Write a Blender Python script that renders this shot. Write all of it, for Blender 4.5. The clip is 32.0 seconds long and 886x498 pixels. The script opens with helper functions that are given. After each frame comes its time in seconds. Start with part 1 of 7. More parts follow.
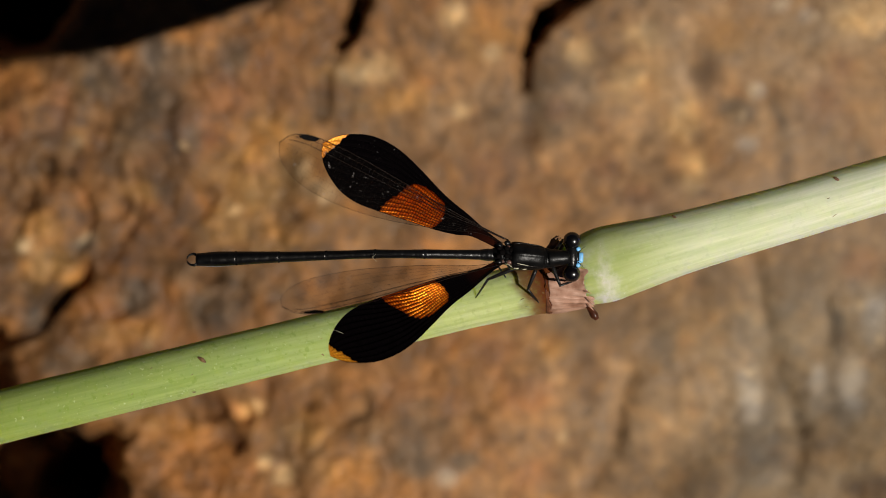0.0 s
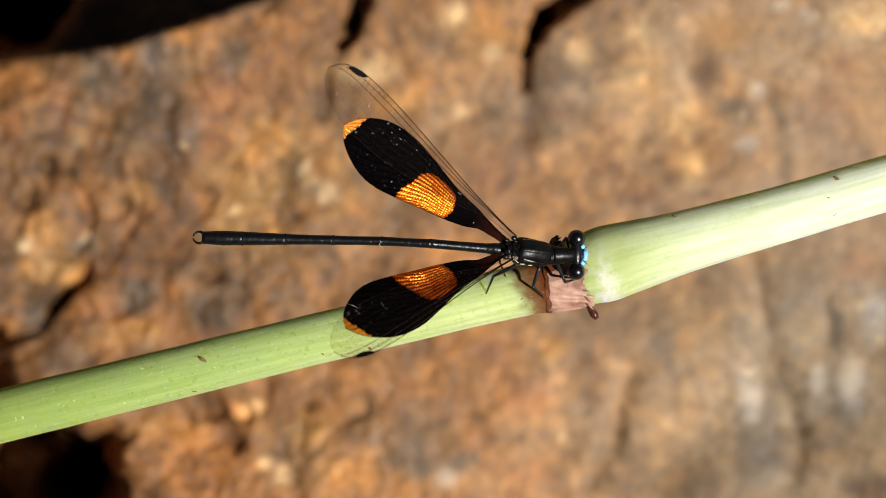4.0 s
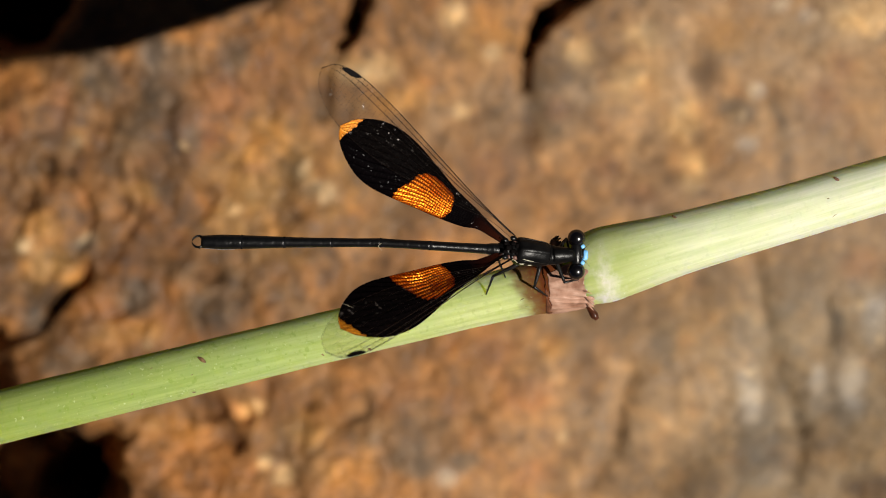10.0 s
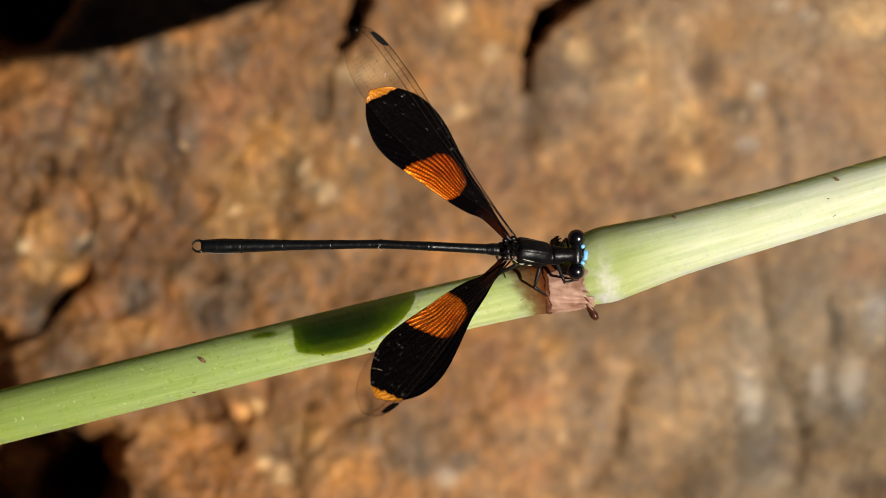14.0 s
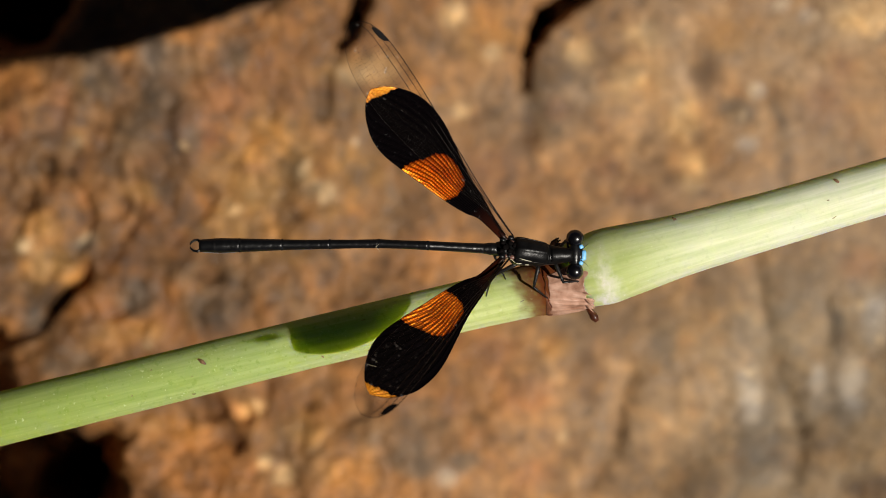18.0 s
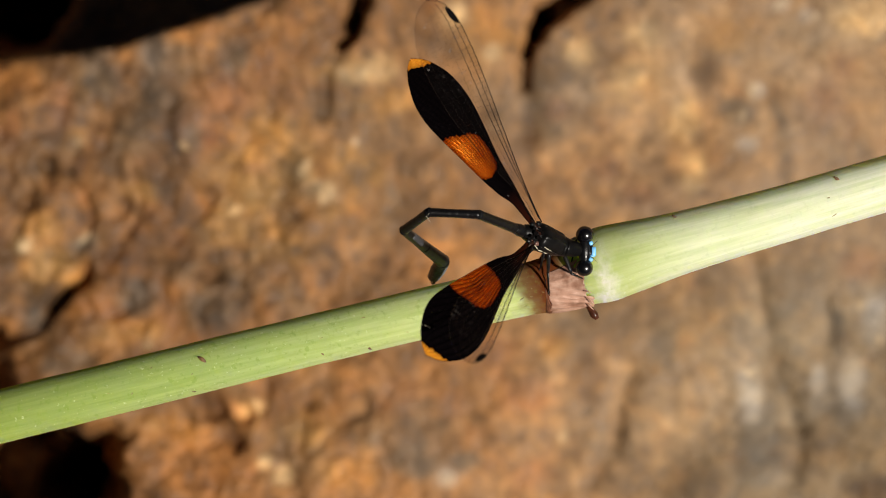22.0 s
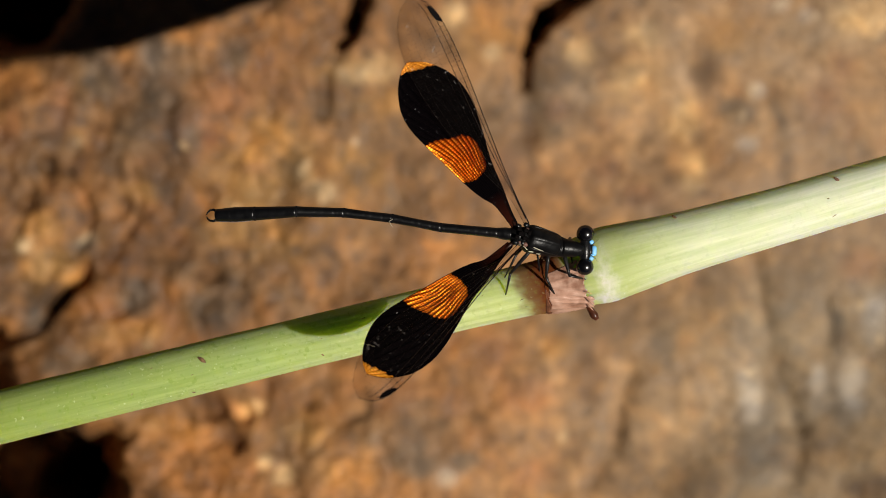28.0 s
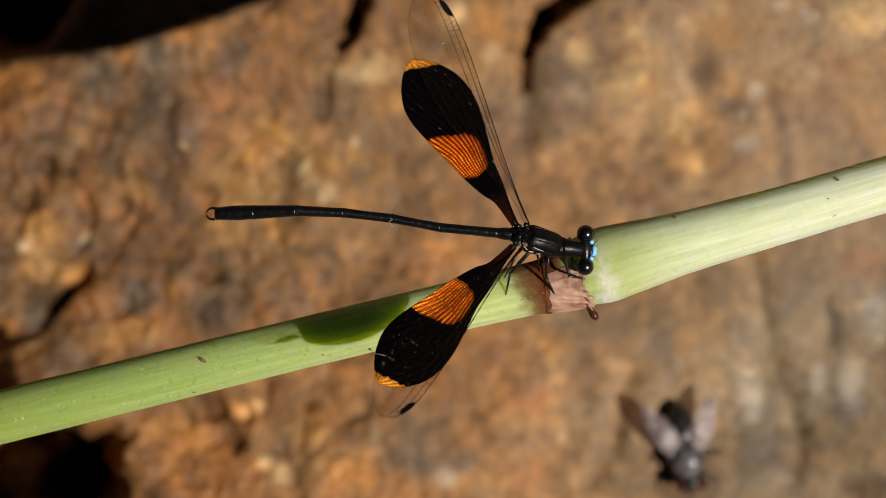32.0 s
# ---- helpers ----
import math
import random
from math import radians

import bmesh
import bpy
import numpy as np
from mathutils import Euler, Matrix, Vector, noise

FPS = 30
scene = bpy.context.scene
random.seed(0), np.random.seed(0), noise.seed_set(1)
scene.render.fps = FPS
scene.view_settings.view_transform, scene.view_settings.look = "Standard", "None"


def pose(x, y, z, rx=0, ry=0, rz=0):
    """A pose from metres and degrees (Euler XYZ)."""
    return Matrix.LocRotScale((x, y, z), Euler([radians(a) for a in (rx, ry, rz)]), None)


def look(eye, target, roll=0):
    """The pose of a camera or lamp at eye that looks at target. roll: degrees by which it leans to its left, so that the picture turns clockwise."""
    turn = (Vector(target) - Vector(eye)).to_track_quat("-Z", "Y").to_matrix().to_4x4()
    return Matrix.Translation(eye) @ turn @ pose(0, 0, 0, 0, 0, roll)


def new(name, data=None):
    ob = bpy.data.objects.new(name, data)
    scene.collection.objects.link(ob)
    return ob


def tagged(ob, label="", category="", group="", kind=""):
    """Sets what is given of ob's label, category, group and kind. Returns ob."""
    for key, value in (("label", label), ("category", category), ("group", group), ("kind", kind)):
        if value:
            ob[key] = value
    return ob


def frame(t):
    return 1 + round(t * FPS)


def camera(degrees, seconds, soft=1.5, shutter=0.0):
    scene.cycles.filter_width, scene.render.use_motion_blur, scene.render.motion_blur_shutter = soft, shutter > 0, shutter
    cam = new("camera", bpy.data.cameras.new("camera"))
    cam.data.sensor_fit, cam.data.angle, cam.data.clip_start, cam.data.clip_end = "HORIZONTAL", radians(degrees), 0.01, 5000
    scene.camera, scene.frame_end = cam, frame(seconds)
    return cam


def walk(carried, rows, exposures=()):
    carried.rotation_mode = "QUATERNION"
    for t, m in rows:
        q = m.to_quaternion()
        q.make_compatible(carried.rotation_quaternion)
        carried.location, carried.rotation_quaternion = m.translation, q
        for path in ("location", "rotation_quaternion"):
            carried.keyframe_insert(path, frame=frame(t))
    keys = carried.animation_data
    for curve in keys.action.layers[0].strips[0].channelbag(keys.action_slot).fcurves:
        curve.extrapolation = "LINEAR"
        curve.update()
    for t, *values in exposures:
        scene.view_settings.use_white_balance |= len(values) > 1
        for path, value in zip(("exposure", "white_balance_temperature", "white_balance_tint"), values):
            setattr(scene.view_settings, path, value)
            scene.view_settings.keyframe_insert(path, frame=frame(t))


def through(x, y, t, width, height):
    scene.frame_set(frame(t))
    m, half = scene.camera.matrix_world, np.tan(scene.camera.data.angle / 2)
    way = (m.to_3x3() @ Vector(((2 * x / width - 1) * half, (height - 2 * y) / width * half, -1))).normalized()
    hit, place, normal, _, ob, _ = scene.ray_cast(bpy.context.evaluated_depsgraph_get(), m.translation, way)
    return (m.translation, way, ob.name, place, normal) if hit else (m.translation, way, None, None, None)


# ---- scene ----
import itertools

MM = 0.001
SUN_FROM = Vector((0.60, -0.31, 1.0)).normalized()
ROCK_Z = -0.033

# ---- camera: a macro lens on a tripod, looking straight down ----
cam = camera(11, 32.0, soft=0.95, shutter=0.5)
walk(cam, [(0, pose(0, 0, 0.5068)), (32, pose(0, 0, 0.5068))], exposures=[(0, -0.4, 6500, 10), (1.0, -0.03, 6450, 10), (1.9, 0.36, 6000, 10), (3.5, 0.36, 6000, 10), (5.6, 0.0, 6450, 10), (13, 0.0, 6500, 10), (17, -0.08, 6500, 10),
      (20, -0.04, 6500, 10), (23, 0.02, 6500, 10), (25, 0.02, 6500, 10), (28, -0.08, 6500, 10), (30, -0.13, 6500, 10), (32, -0.18, 6500, 10)])
cam.data.dof.use_dof = True
cam.data.dof.focus_distance = 0.4410
cam.data.dof.aperture_fstop = 33.5

# ---- light: one hard sun, clear sky ----
world = bpy.data.worlds.new("sky")
scene.world = world
world.use_nodes = True
wn = world.node_tree.nodes
sky = wn.new("ShaderNodeTexSky")
sky.sky_type = "NISHITA"
sky.sun_disc = False
sky.air_density = 0.06
sky.dust_density = 0.05
sky.sun_elevation = math.asin(SUN_FROM.z)
sky.sun_rotation = math.atan2(SUN_FROM.x, SUN_FROM.y)
world.node_tree.links.new(sky.outputs[0], wn["Background"].inputs[0])
wn["Background"].inputs[1].default_value = 0.05
sun_data = bpy.data.lights.new("sun", "SUN")
sun_data.energy = 4.6
sun_data.angle = radians(0.53)
sun_data.color = (1.0, 0.935, 0.84)
sun = new("sun", sun_data)
sun.matrix_world = look(SUN_FROM * 2.0, (0, 0, 0))


# ---- materials ----
class Nodes:
    """Short-hand to wire a node material."""
    def __init__(self, name):
        self.mat = bpy.data.materials.new(name)
        self.mat.use_nodes = True
        self.tree = self.mat.node_tree
        self.bsdf = self.tree.nodes["Principled BSDF"]
        self.out = self.tree.nodes["Material Output"]

    def add(self, kind, **props):
        n = self.tree.nodes.new("ShaderNode" + kind)
        for k, v in props.items():
            setattr(n, k, v)
        return n

    def link(self, a, b):
        self.tree.links.new(a, b)

    def noise(self, vec, scale, detail=4.0, rough=0.6):
        n = self.add("TexNoise")
        n.inputs["Scale"].default_value = scale
        n.inputs["Detail"].default_value = detail
        n.inputs["Roughness"].default_value = rough
        if vec is not None:
            self.link(vec, n.inputs["Vector"])
        return n.outputs["Fac"]

    def ramp(self, fac, stops):
        n = self.add("ValToRGB")
        e = n.color_ramp.elements
        while len(e) < len(stops):
            e.new(0.5)
        for el, (p, c) in zip(e, stops):
            el.position = p
            el.color = (*c, 1) if len(c) == 3 else c
        self.link(fac, n.inputs[0])
        return n.outputs[0]

    def mix(self, fac, a, b, blend="MIX"):
        n = self.add("Mix", data_type="RGBA", blend_type=blend)
        if isinstance(fac, float):
            n.inputs[0].default_value = fac
        else:
            self.link(fac, n.inputs[0])
        for v, i in ((a, 6), (b, 7)):
            if isinstance(v, tuple):
                n.inputs[i].default_value = (*v, 1)
            else:
                self.link(v, n.inputs[i])
        return n.outputs[2]

    def coords(self, stretch=(1, 1, 1), kind="Object"):
        c = self.add("TexCoord")
        m = self.add("Mapping")
        m.inputs["Scale"].default_value = stretch
        self.link(c.outputs[kind], m.inputs["Vector"])
        return m.outputs[0]

    def bump(self, height, strength, distance):
        n = self.add("Bump")
        n.inputs["Strength"].default_value = strength
        n.inputs["Distance"].default_value = distance
        self.link(height, n.inputs["Height"])
        self.link(n.outputs[0], self.bsdf.inputs["Normal"])

    def set(self, **v):
        for k, x in v.items():
            s = self.bsdf.inputs[k.replace("_", " ")]
            if isinstance(x, tuple):
                s.default_value = (*x, 1)
            elif isinstance(x, (int, float)):
                s.default_value = x
            else:
                self.link(x, s)
        return self


def rock_material():
    m = Nodes("weathered_rock")
    v = m.coords()
    attr = m.add("Attribute", attribute_name="mineral")
    coarse = m.noise(v, 150, 5, 0.65)
    fine = m.noise(v, 620, 4, 0.7)
    c = m.mix(m.ramp(coarse, [(0.36, (0, 0, 0)), (0.66, (1, 1, 1))]), (0.87, 0.86, 0.84), (1.12, 1.11, 1.1))
    c = m.mix(1.0, attr.outputs["Color"], c, "MULTIPLY")
    # crystals: rust, ochre and slate patches a few millimetres across
    broad = m.noise(v, 9, 6, 0.6)
    c = m.mix(1.0, c, m.ramp(broad, [(0.35, (0.84, 0.86, 0.9)), (0.5, (1, 1, 1)), (0.65, (1.14, 1.1, 1.02))]), "MULTIPLY")
    hue = m.noise(m.coords((1, 1.15, 1)), 300, 3, 0.6)
    c = m.mix(1.0, c, m.ramp(hue, [(0.34, (0.94, 0.99, 1.08)), (0.46, (0.99, 1.0, 1.0)), (0.56, (1.02, 1.0, 0.94)), (0.68, (1.08, 0.98, 0.86))]), "MULTIPLY")
    g = m.mix(m.ramp(fine, [(0.38, (0, 0, 0)), (0.64, (1, 1, 1))]), (0.8, 0.79, 0.79), (1.17, 1.16, 1.15))
    c = m.mix(1.0, c, g, "MULTIPLY")
    grain = m.noise(m.coords((1.1, 0.9, 1)), 480, 2, 0.5)
    c = m.mix(1.0, c, m.ramp(grain, [(0.30, (0.74, 0.72, 0.7)), (0.42, (0.97, 0.97, 0.97)), (0.62, (1.0, 1.0, 1.0)), (0.73, (1.28, 1.26, 1.22))]), "MULTIPLY")
    m.set(Base_Color=c, Roughness=m.ramp(fine, [(0.3, (0.5,) * 3), (0.7, (0.85,) * 3)]))
    m.bump(fine, 0.5, 0.0008)
    return m.mat


def stem_material():
    m = Nodes("green_stem")
    along = m.add("Attribute", attribute_name="along")
    rind = m.add("Attribute", attribute_name="rind")
    base = m.ramp(along.outputs["Fac"], [(0.0, (0.29, 0.372, 0.108)), (0.28, (0.385, 0.485, 0.182)), (0.55, (0.57, 0.65, 0.305)),
                                        (0.655, (0.48, 0.56, 0.235)), (0.70, (0.52, 0.58, 0.28)), (0.74, (0.62, 0.68, 0.41)),
                                        (0.80, (0.76, 0.82, 0.58)), (1.0, (0.82, 0.89, 0.66))])
    streak = m.noise(rind.outputs["Vector"], 1.0, 5, 0.6)
    base = m.mix(1.0, base, m.mix(m.ramp(streak, [(0.35, (0, 0, 0)), (0.7, (1, 1, 1))]), (0.83, 0.87, 0.74), (1.10, 1.07, 1.14)), "MULTIPLY")
    wax = m.add("Attribute", attribute_name="bloom")
    grain = m.noise(m.coords(), 1700, 3, 0.7)
    waxy = m.add("Math", operation="MULTIPLY")
    m.link(wax.outputs["Fac"], waxy.inputs[0])
    m.link(m.ramp(grain, [(0.32, (0.3,) * 3), (0.56, (1.0,) * 3)]), waxy.inputs[1])
    base = m.mix(waxy.outputs[0], base, (0.72, 0.71, 0.66))
    dew = m.noise(m.coords(), 2600, 2, 0.5)
    base = m.mix(m.ramp(dew, [(0.68, (0, 0, 0)), (0.76, (0.35,) * 3)]), base, (0.80, 0.84, 0.62))
    sore = m.add("Attribute", attribute_name="bruise")
    base = m.mix(m.ramp(sore.outputs["Fac"], [(0.0, (0, 0, 0)), (0.15, (0.35,) * 3), (0.45, (0.85,) * 3), (1.0, (1.0,) * 3)]), base, (0.15, 0.042, 0.014))
    v = m.coords()
    # fine specks crowd the older, greener length
    age = m.ramp(along.outputs["Fac"], [(0.0, (1, 1, 1)), (0.45, (0.55,) * 3), (0.62, (0.2,) * 3), (1.0, (0.12,) * 3)])
    for size, start, full, colour in ((1500, 0.56, 0.68, (0.23, 0.34, 0.07)), (430, 0.62, 0.80, (0.28, 0.38, 0.09)), (2600, 0.64, 0.74, (0.56, 0.64, 0.32))):
        spot = m.add("Math", operation="MULTIPLY")
        m.link(m.ramp(m.noise(v, size, 3, 0.65), [(start, (0, 0, 0)), (full, (0.75,) * 3)]), spot.inputs[0])
        m.link(age, spot.inputs[1])
        base = m.mix(spot.outputs[0], base, colour)
    m.set(Base_Color=base, Roughness=0.5)
    m.bsdf.inputs["Specular IOR Level"].default_value = 0.0
    m.bsdf.inputs["Diffuse Roughness"].default_value = 0.6
    # light wanders through the living rind, not through the bruise
    m.link(m.ramp(sore.outputs["Fac"], [(0.0, (0.75,) * 3), (0.4, (0.12,) * 3)]), m.bsdf.inputs["Subsurface Weight"])
    m.bsdf.inputs["Subsurface Radius"].default_value = (0.9, 1.0, 0.03)
    m.bsdf.inputs["Subsurface Scale"].default_value = 0.006
    m.bump(dew, 0.35, 0.00006)
    return m.mat


def plain(name, colour, rough=0.4, metal=0.0, dark=0.6, scale=900, bump=0.2, coat=0.0, size=0.0001, shine=0.5):
    """A mottled surface of one colour."""
    m = Nodes(name)
    f = m.noise(m.coords(), scale, 4, 0.6)
    lo = tuple(c * dark for c in colour)
    hi = tuple(min(1.0, c * (2 - dark)) for c in colour)
    m.set(Base_Color=m.mix(m.ramp(f, [(0.35, (0, 0, 0)), (0.65, (1, 1, 1))]), lo, hi), Roughness=rough, Metallic=metal)
    m.bsdf.inputs["Coat Weight"].default_value = coat
    m.bsdf.inputs["Specular IOR Level"].default_value = shine
    m.bump(f, bump, size)
    return m.mat


def wing_cell_material(name, low, high, rough, metal, relief, shine=0.5, glint=0.0, through=0.0, vein=0.15, gilt=0.0, scatter=0.4):
    """Wing skin ruled into small bead-like cells by its veins; glint: wet sparkle in patches."""
    m = Nodes(name)
    attr = m.add("Attribute", attribute_name="cells")
    outs = []
    for feature in ("DISTANCE_TO_EDGE", "F1"):
        vor = m.add("TexVoronoi", feature=feature)
        vor.inputs["Scale"].default_value = 1.0
        vor.inputs["Randomness"].default_value = scatter
        m.link(attr.outputs["Vector"], vor.inputs["Vector"])
        outs.append(vor.outputs["Distance"] if feature != "F1" else vor.outputs["Color"])
    line = m.ramp(outs[0], [(0.05, (0, 0, 0)), (0.24, (1, 1, 1))])
    each = m.add("SeparateColor")
    m.link(outs[1], each.inputs[0])
    f = m.noise(m.coords(), 700, 3, 0.6)
    body = m.mix(each.outputs[0], low, high)
    body = m.mix(m.ramp(f, [(0.35, (0, 0, 0)), (0.68, (0.5,) * 3)]), body, high)
    # the pigment thickens to dark red along the rim of a patch
    rim = m.add("Attribute", attribute_name="rim")
    body = m.mix(m.ramp(rim.outputs["Fac"], [(0.0, (0, 0, 0)), (0.5, (0.7,) * 3), (1.0, (1, 1, 1))]), tuple(c * 0.3 for c in low), body)
    # the stalk of the wing is red-brown
    root = m.add("Attribute", attribute_name="root")
    skin = m.mix(line, tuple(c * vein for c in low), body)
    skin = m.mix(m.ramp(root.outputs["Fac"], [(0.15, (0, 0, 0)), (0.85, (1, 1, 1))]), skin, tuple(0.5 * c + d for c, d in zip(low, (0.024, 0.005, 0.002))))
    m.set(Base_Color=skin, Roughness=rough, Metallic=metal)
    if glint:
        patch = m.noise(m.coords(), 3300, 2, 0.5)
        where = m.ramp(m.noise(m.coords(), 420, 2, 0.5), [(0.45, (shine,) * 3), (0.62, (glint,) * 3)])
        spot = m.mix(m.ramp(patch, [(0.65, (0, 0, 0)), (0.7, (1, 1, 1))]), (shine,) * 3, where)
        m.link(spot, m.bsdf.inputs["Specular IOR Level"])
    elif not gilt:
        m.bsdf.inputs["Specular IOR Level"].default_value = shine
    high = outs[0]
    if gilt:
        # each scale lies a little tilted, like a shingle
        axes = m.add("SeparateXYZ")
        m.link(attr.outputs["Vector"], axes.inputs[0])
        saw = m.add("Math", operation="FRACT")
        m.link(axes.outputs[0], saw.inputs[0])
        shingle = m.add("Math", operation="MULTIPLY_ADD")
        shingle.inputs[1].default_value = -0.7
        m.link(saw.outputs[0], shingle.inputs[0])
        m.link(outs[0], shingle.inputs[2])
        high = shingle.outputs[0]
    m.bump(high, relief, 0.00012)
    if gilt:
        # mirror-like scales glint golden, each to its own degree; the veins and the rim stay dull
        scale = m.mix(each.outputs[1], (0.35 * shine,) * 3, (1.7 * shine,) * 3)
        scale = m.mix(m.ramp(rim.outputs["Fac"], [(0.0, (0, 0, 0)), (0.9, (1, 1, 1))]), (0.1 * shine,) * 3, scale)
        m.link(m.mix(line, (0.1 * shine,) * 3, scale), m.bsdf.inputs["Specular IOR Level"])
        m.bsdf.inputs["IOR"].default_value = gilt
        m.bsdf.inputs["Specular Tint"].default_value = (1.0, 0.40, 0.03, 1)
    if through:
        # sun shines through the thin skin
        glow = m.add("BsdfTranslucent")
        m.link(body, glow.inputs[0])
        mix = m.add("MixShader")
        mix.inputs[0].default_value = through
        m.link(m.bsdf.outputs[0], mix.inputs[1])
        m.link(glow.outputs[0], mix.inputs[2])
        m.link(mix.outputs[0], m.out.inputs[0])
    return m.mat


def clear_wing_material():
    m = Nodes("clear_wing_skin")
    tr = m.add("BsdfTransparent")
    tr.inputs[0].default_value = (0.85, 0.81, 0.775, 1)
    mix = m.add("MixShader")
    f = m.noise(m.coords(), 900, 3, 0.6)
    m.set(Base_Color=(0.30, 0.26, 0.23), Roughness=0.25, Specular_IOR_Level=1.0)
    m.bump(f, 1.0, 0.0006)
    # glossy tan flecks put in for the glints of the pleated membrane
    m.link(m.ramp(m.noise(m.coords(), 1700, 2, 0.5), [(0.68, (0.003,) * 3), (0.74, (0.25,) * 3)]), mix.inputs[0])
    m.link(tr.outputs[0], mix.inputs[1])
    m.link(m.bsdf.outputs[0], mix.inputs[2])
    m.link(mix.outputs[0], m.out.inputs[0])
    return m.mat


def bract_material():
    """Dry papery skin with fibres that run along it."""
    m = Nodes("dry_pink_brown_bract")
    fibre = m.noise(m.coords((0.4, 1.0, 1.0)), 1900, 4, 0.6)
    blotch = m.noise(m.coords(), 620, 3, 0.6)
    c = m.ramp(fibre, [(0.34, (0.46, 0.25, 0.17)), (0.5, (0.51, 0.295, 0.21)), (0.66, (0.58, 0.365, 0.27))])
    c = m.mix(1.0, c, m.ramp(blotch, [(0.36, (0.62, 0.55, 0.5)), (0.5, (1, 1, 1)), (0.66, (1.1, 1.1, 1.1))]), "MULTIPLY")
    m.set(Base_Color=c, Roughness=0.34)
    m.bump(fibre, 0.35, 0.00025)
    return m.mat


ROCK = rock_material()
STEM = stem_material()
BLACK = plain("black_cuticle", (0.0046, 0.0046, 0.005), 0.3, 0.0, 0.6, 1500, 0.4, size=0.0002, shine=0.4)
SATIN = plain("satin_black_cuticle", (0.0048, 0.0046, 0.0046), 0.34, 0.0, 0.6, 900, 0.25, size=0.0003, shine=0.2)
BLACK_MATT = plain("dark_leg_cuticle", (0.010, 0.009, 0.009), 0.36, 0.0, 0.6, 1500, 0.3, shine=0.3)
EYE = plain("black_eye", (0.003, 0.0025, 0.003), 0.235, 0.0, 0.8, 3000, 0.02, shine=1.0)
BLUE = plain("sky_blue_face", (0.17, 0.50, 0.92), 0.4, 0.0, 0.85, 1800, 0.2)
SEAM = plain("brown_seam", (0.016, 0.012, 0.010), 0.35, 0.0, 0.6, 1500, 0.2, shine=0.3)
HINGE = plain("pink_brown_hinge", (0.17, 0.085, 0.065), 0.3, 0.0, 0.5, 1500, 0.4)
STRIPE = plain("pale_side_stripe", (0.55, 0.52, 0.38), 0.4, 0.0, 0.7, 2000, 0.2)
GREY_BAND = plain("grey_joint_ring", (0.012, 0.0125, 0.014), 0.6, 0.0, 0.7, 2000, 0.2, shine=0.03)
BELLY = plain("grey_belly", (0.19, 0.20, 0.225), 0.4, 0.0, 0.7, 1200, 0.3)
BELLY_DARK = plain("dark_grey_belly", (0.05, 0.052, 0.06), 0.45, 0.0, 0.7, 1200, 0.3)
WING_DARK = wing_cell_material("dark_wing_skin", (0.0020, 0.0014, 0.0018), (0.0030, 0.0020, 0.0024), 0.25, 0.0, 0.35, 0.001, 0.3, vein=0.6)
STALK = plain("red_brown_wing_stalk", (0.022, 0.007, 0.004), 0.35, 0.0, 0.6, 1500, 0.3, shine=0.3)
VELVET = plain("velvet_black_vein", (0.0035, 0.0027, 0.0027), 0.6, 0.0, 0.7, 1500, 0.1, shine=0.02)
SPOT = plain("black_wing_spot", (0.004, 0.003, 0.003), 0.5, 0.0, 0.7, 1500, 0.2, shine=0.03)
WING_ORANGE = wing_cell_material("copper_wing_band", (0.36, 0.022, 0.001), (0.82, 0.11, 0.003), 0.34, 0.3, 0.4, 0.9, through=0.1, vein=0.2, gilt=3.2, scatter=0.22)
WING_TIP = wing_cell_material("amber_wing_tip", (0.80, 0.26, 0.012), (1.0, 0.46, 0.03), 0.38, 0.3, 0.4, 0.3, vein=0.75, scatter=0.3)
WING_CLEAR = clear_wing_material()
VEIN = plain("brown_vein", (0.009, 0.0045, 0.003), 0.3, 0.0, 0.7, 2600, 0.9, size=0.0002, shine=0.16)
BRACT = bract_material()
BRACT_DARK = plain("dark_brown_bract", (0.17, 0.085, 0.04), 0.6, 0.0, 0.5, 900, 0.7, 0.0, 0.0003)
BUD = plain("dark_red_brown_bud", (0.075, 0.022, 0.010), 0.3, 0.0, 0.6, 1200, 0.4)
SCAR = plain("red_brown_scar", (0.20, 0.075, 0.035), 0.55, 0.0, 0.55, 900, 0.6, 0.0, 0.0003)
STAIN = plain("brown_stem_stain", (0.30, 0.28, 0.09), 0.5, 0.0, 0.6, 500, 0.3)
FLY_GREY = plain("grey_fly_body", (0.11, 0.10, 0.105), 0.24, 0.0, 0.3, 700, 0.5, 0.0, 0.0003)
FLY_DARK = plain("dark_fly_body", (0.02, 0.018, 0.018), 0.3, 0.0, 0.5, 900, 0.4)
FLY_EYE = plain("brown_fly_eye", (0.06, 0.015, 0.01), 0.15, 0.0, 0.7, 3000, 0.1)


def fly_wing_material():
    m = Nodes("smoky_fly_wing")
    tr = m.add("BsdfTransparent")
    tr.inputs[0].default_value = (0.86, 0.82, 0.8, 1)
    mix = m.add("MixShader")
    m.set(Base_Color=m.mix(m.ramp(m.noise(m.coords(), 700, 3, 0.6), [(0.38, (0, 0, 0)), (0.62, (1, 1, 1))]), (0.34, 0.26, 0.27), (0.86, 0.74, 0.74)), Roughness=0.25)
    m.bump(m.noise(m.coords(), 900, 3, 0.6), 0.8, 0.0004)
    mix.inputs[0].default_value = 0.42
    m.link(tr.outputs[0], mix.inputs[1])
    m.link(m.bsdf.outputs[0], mix.inputs[2])
    m.link(mix.outputs[0], m.out.inputs[0])
    return m.mat


FLY_WING = fly_wing_material()


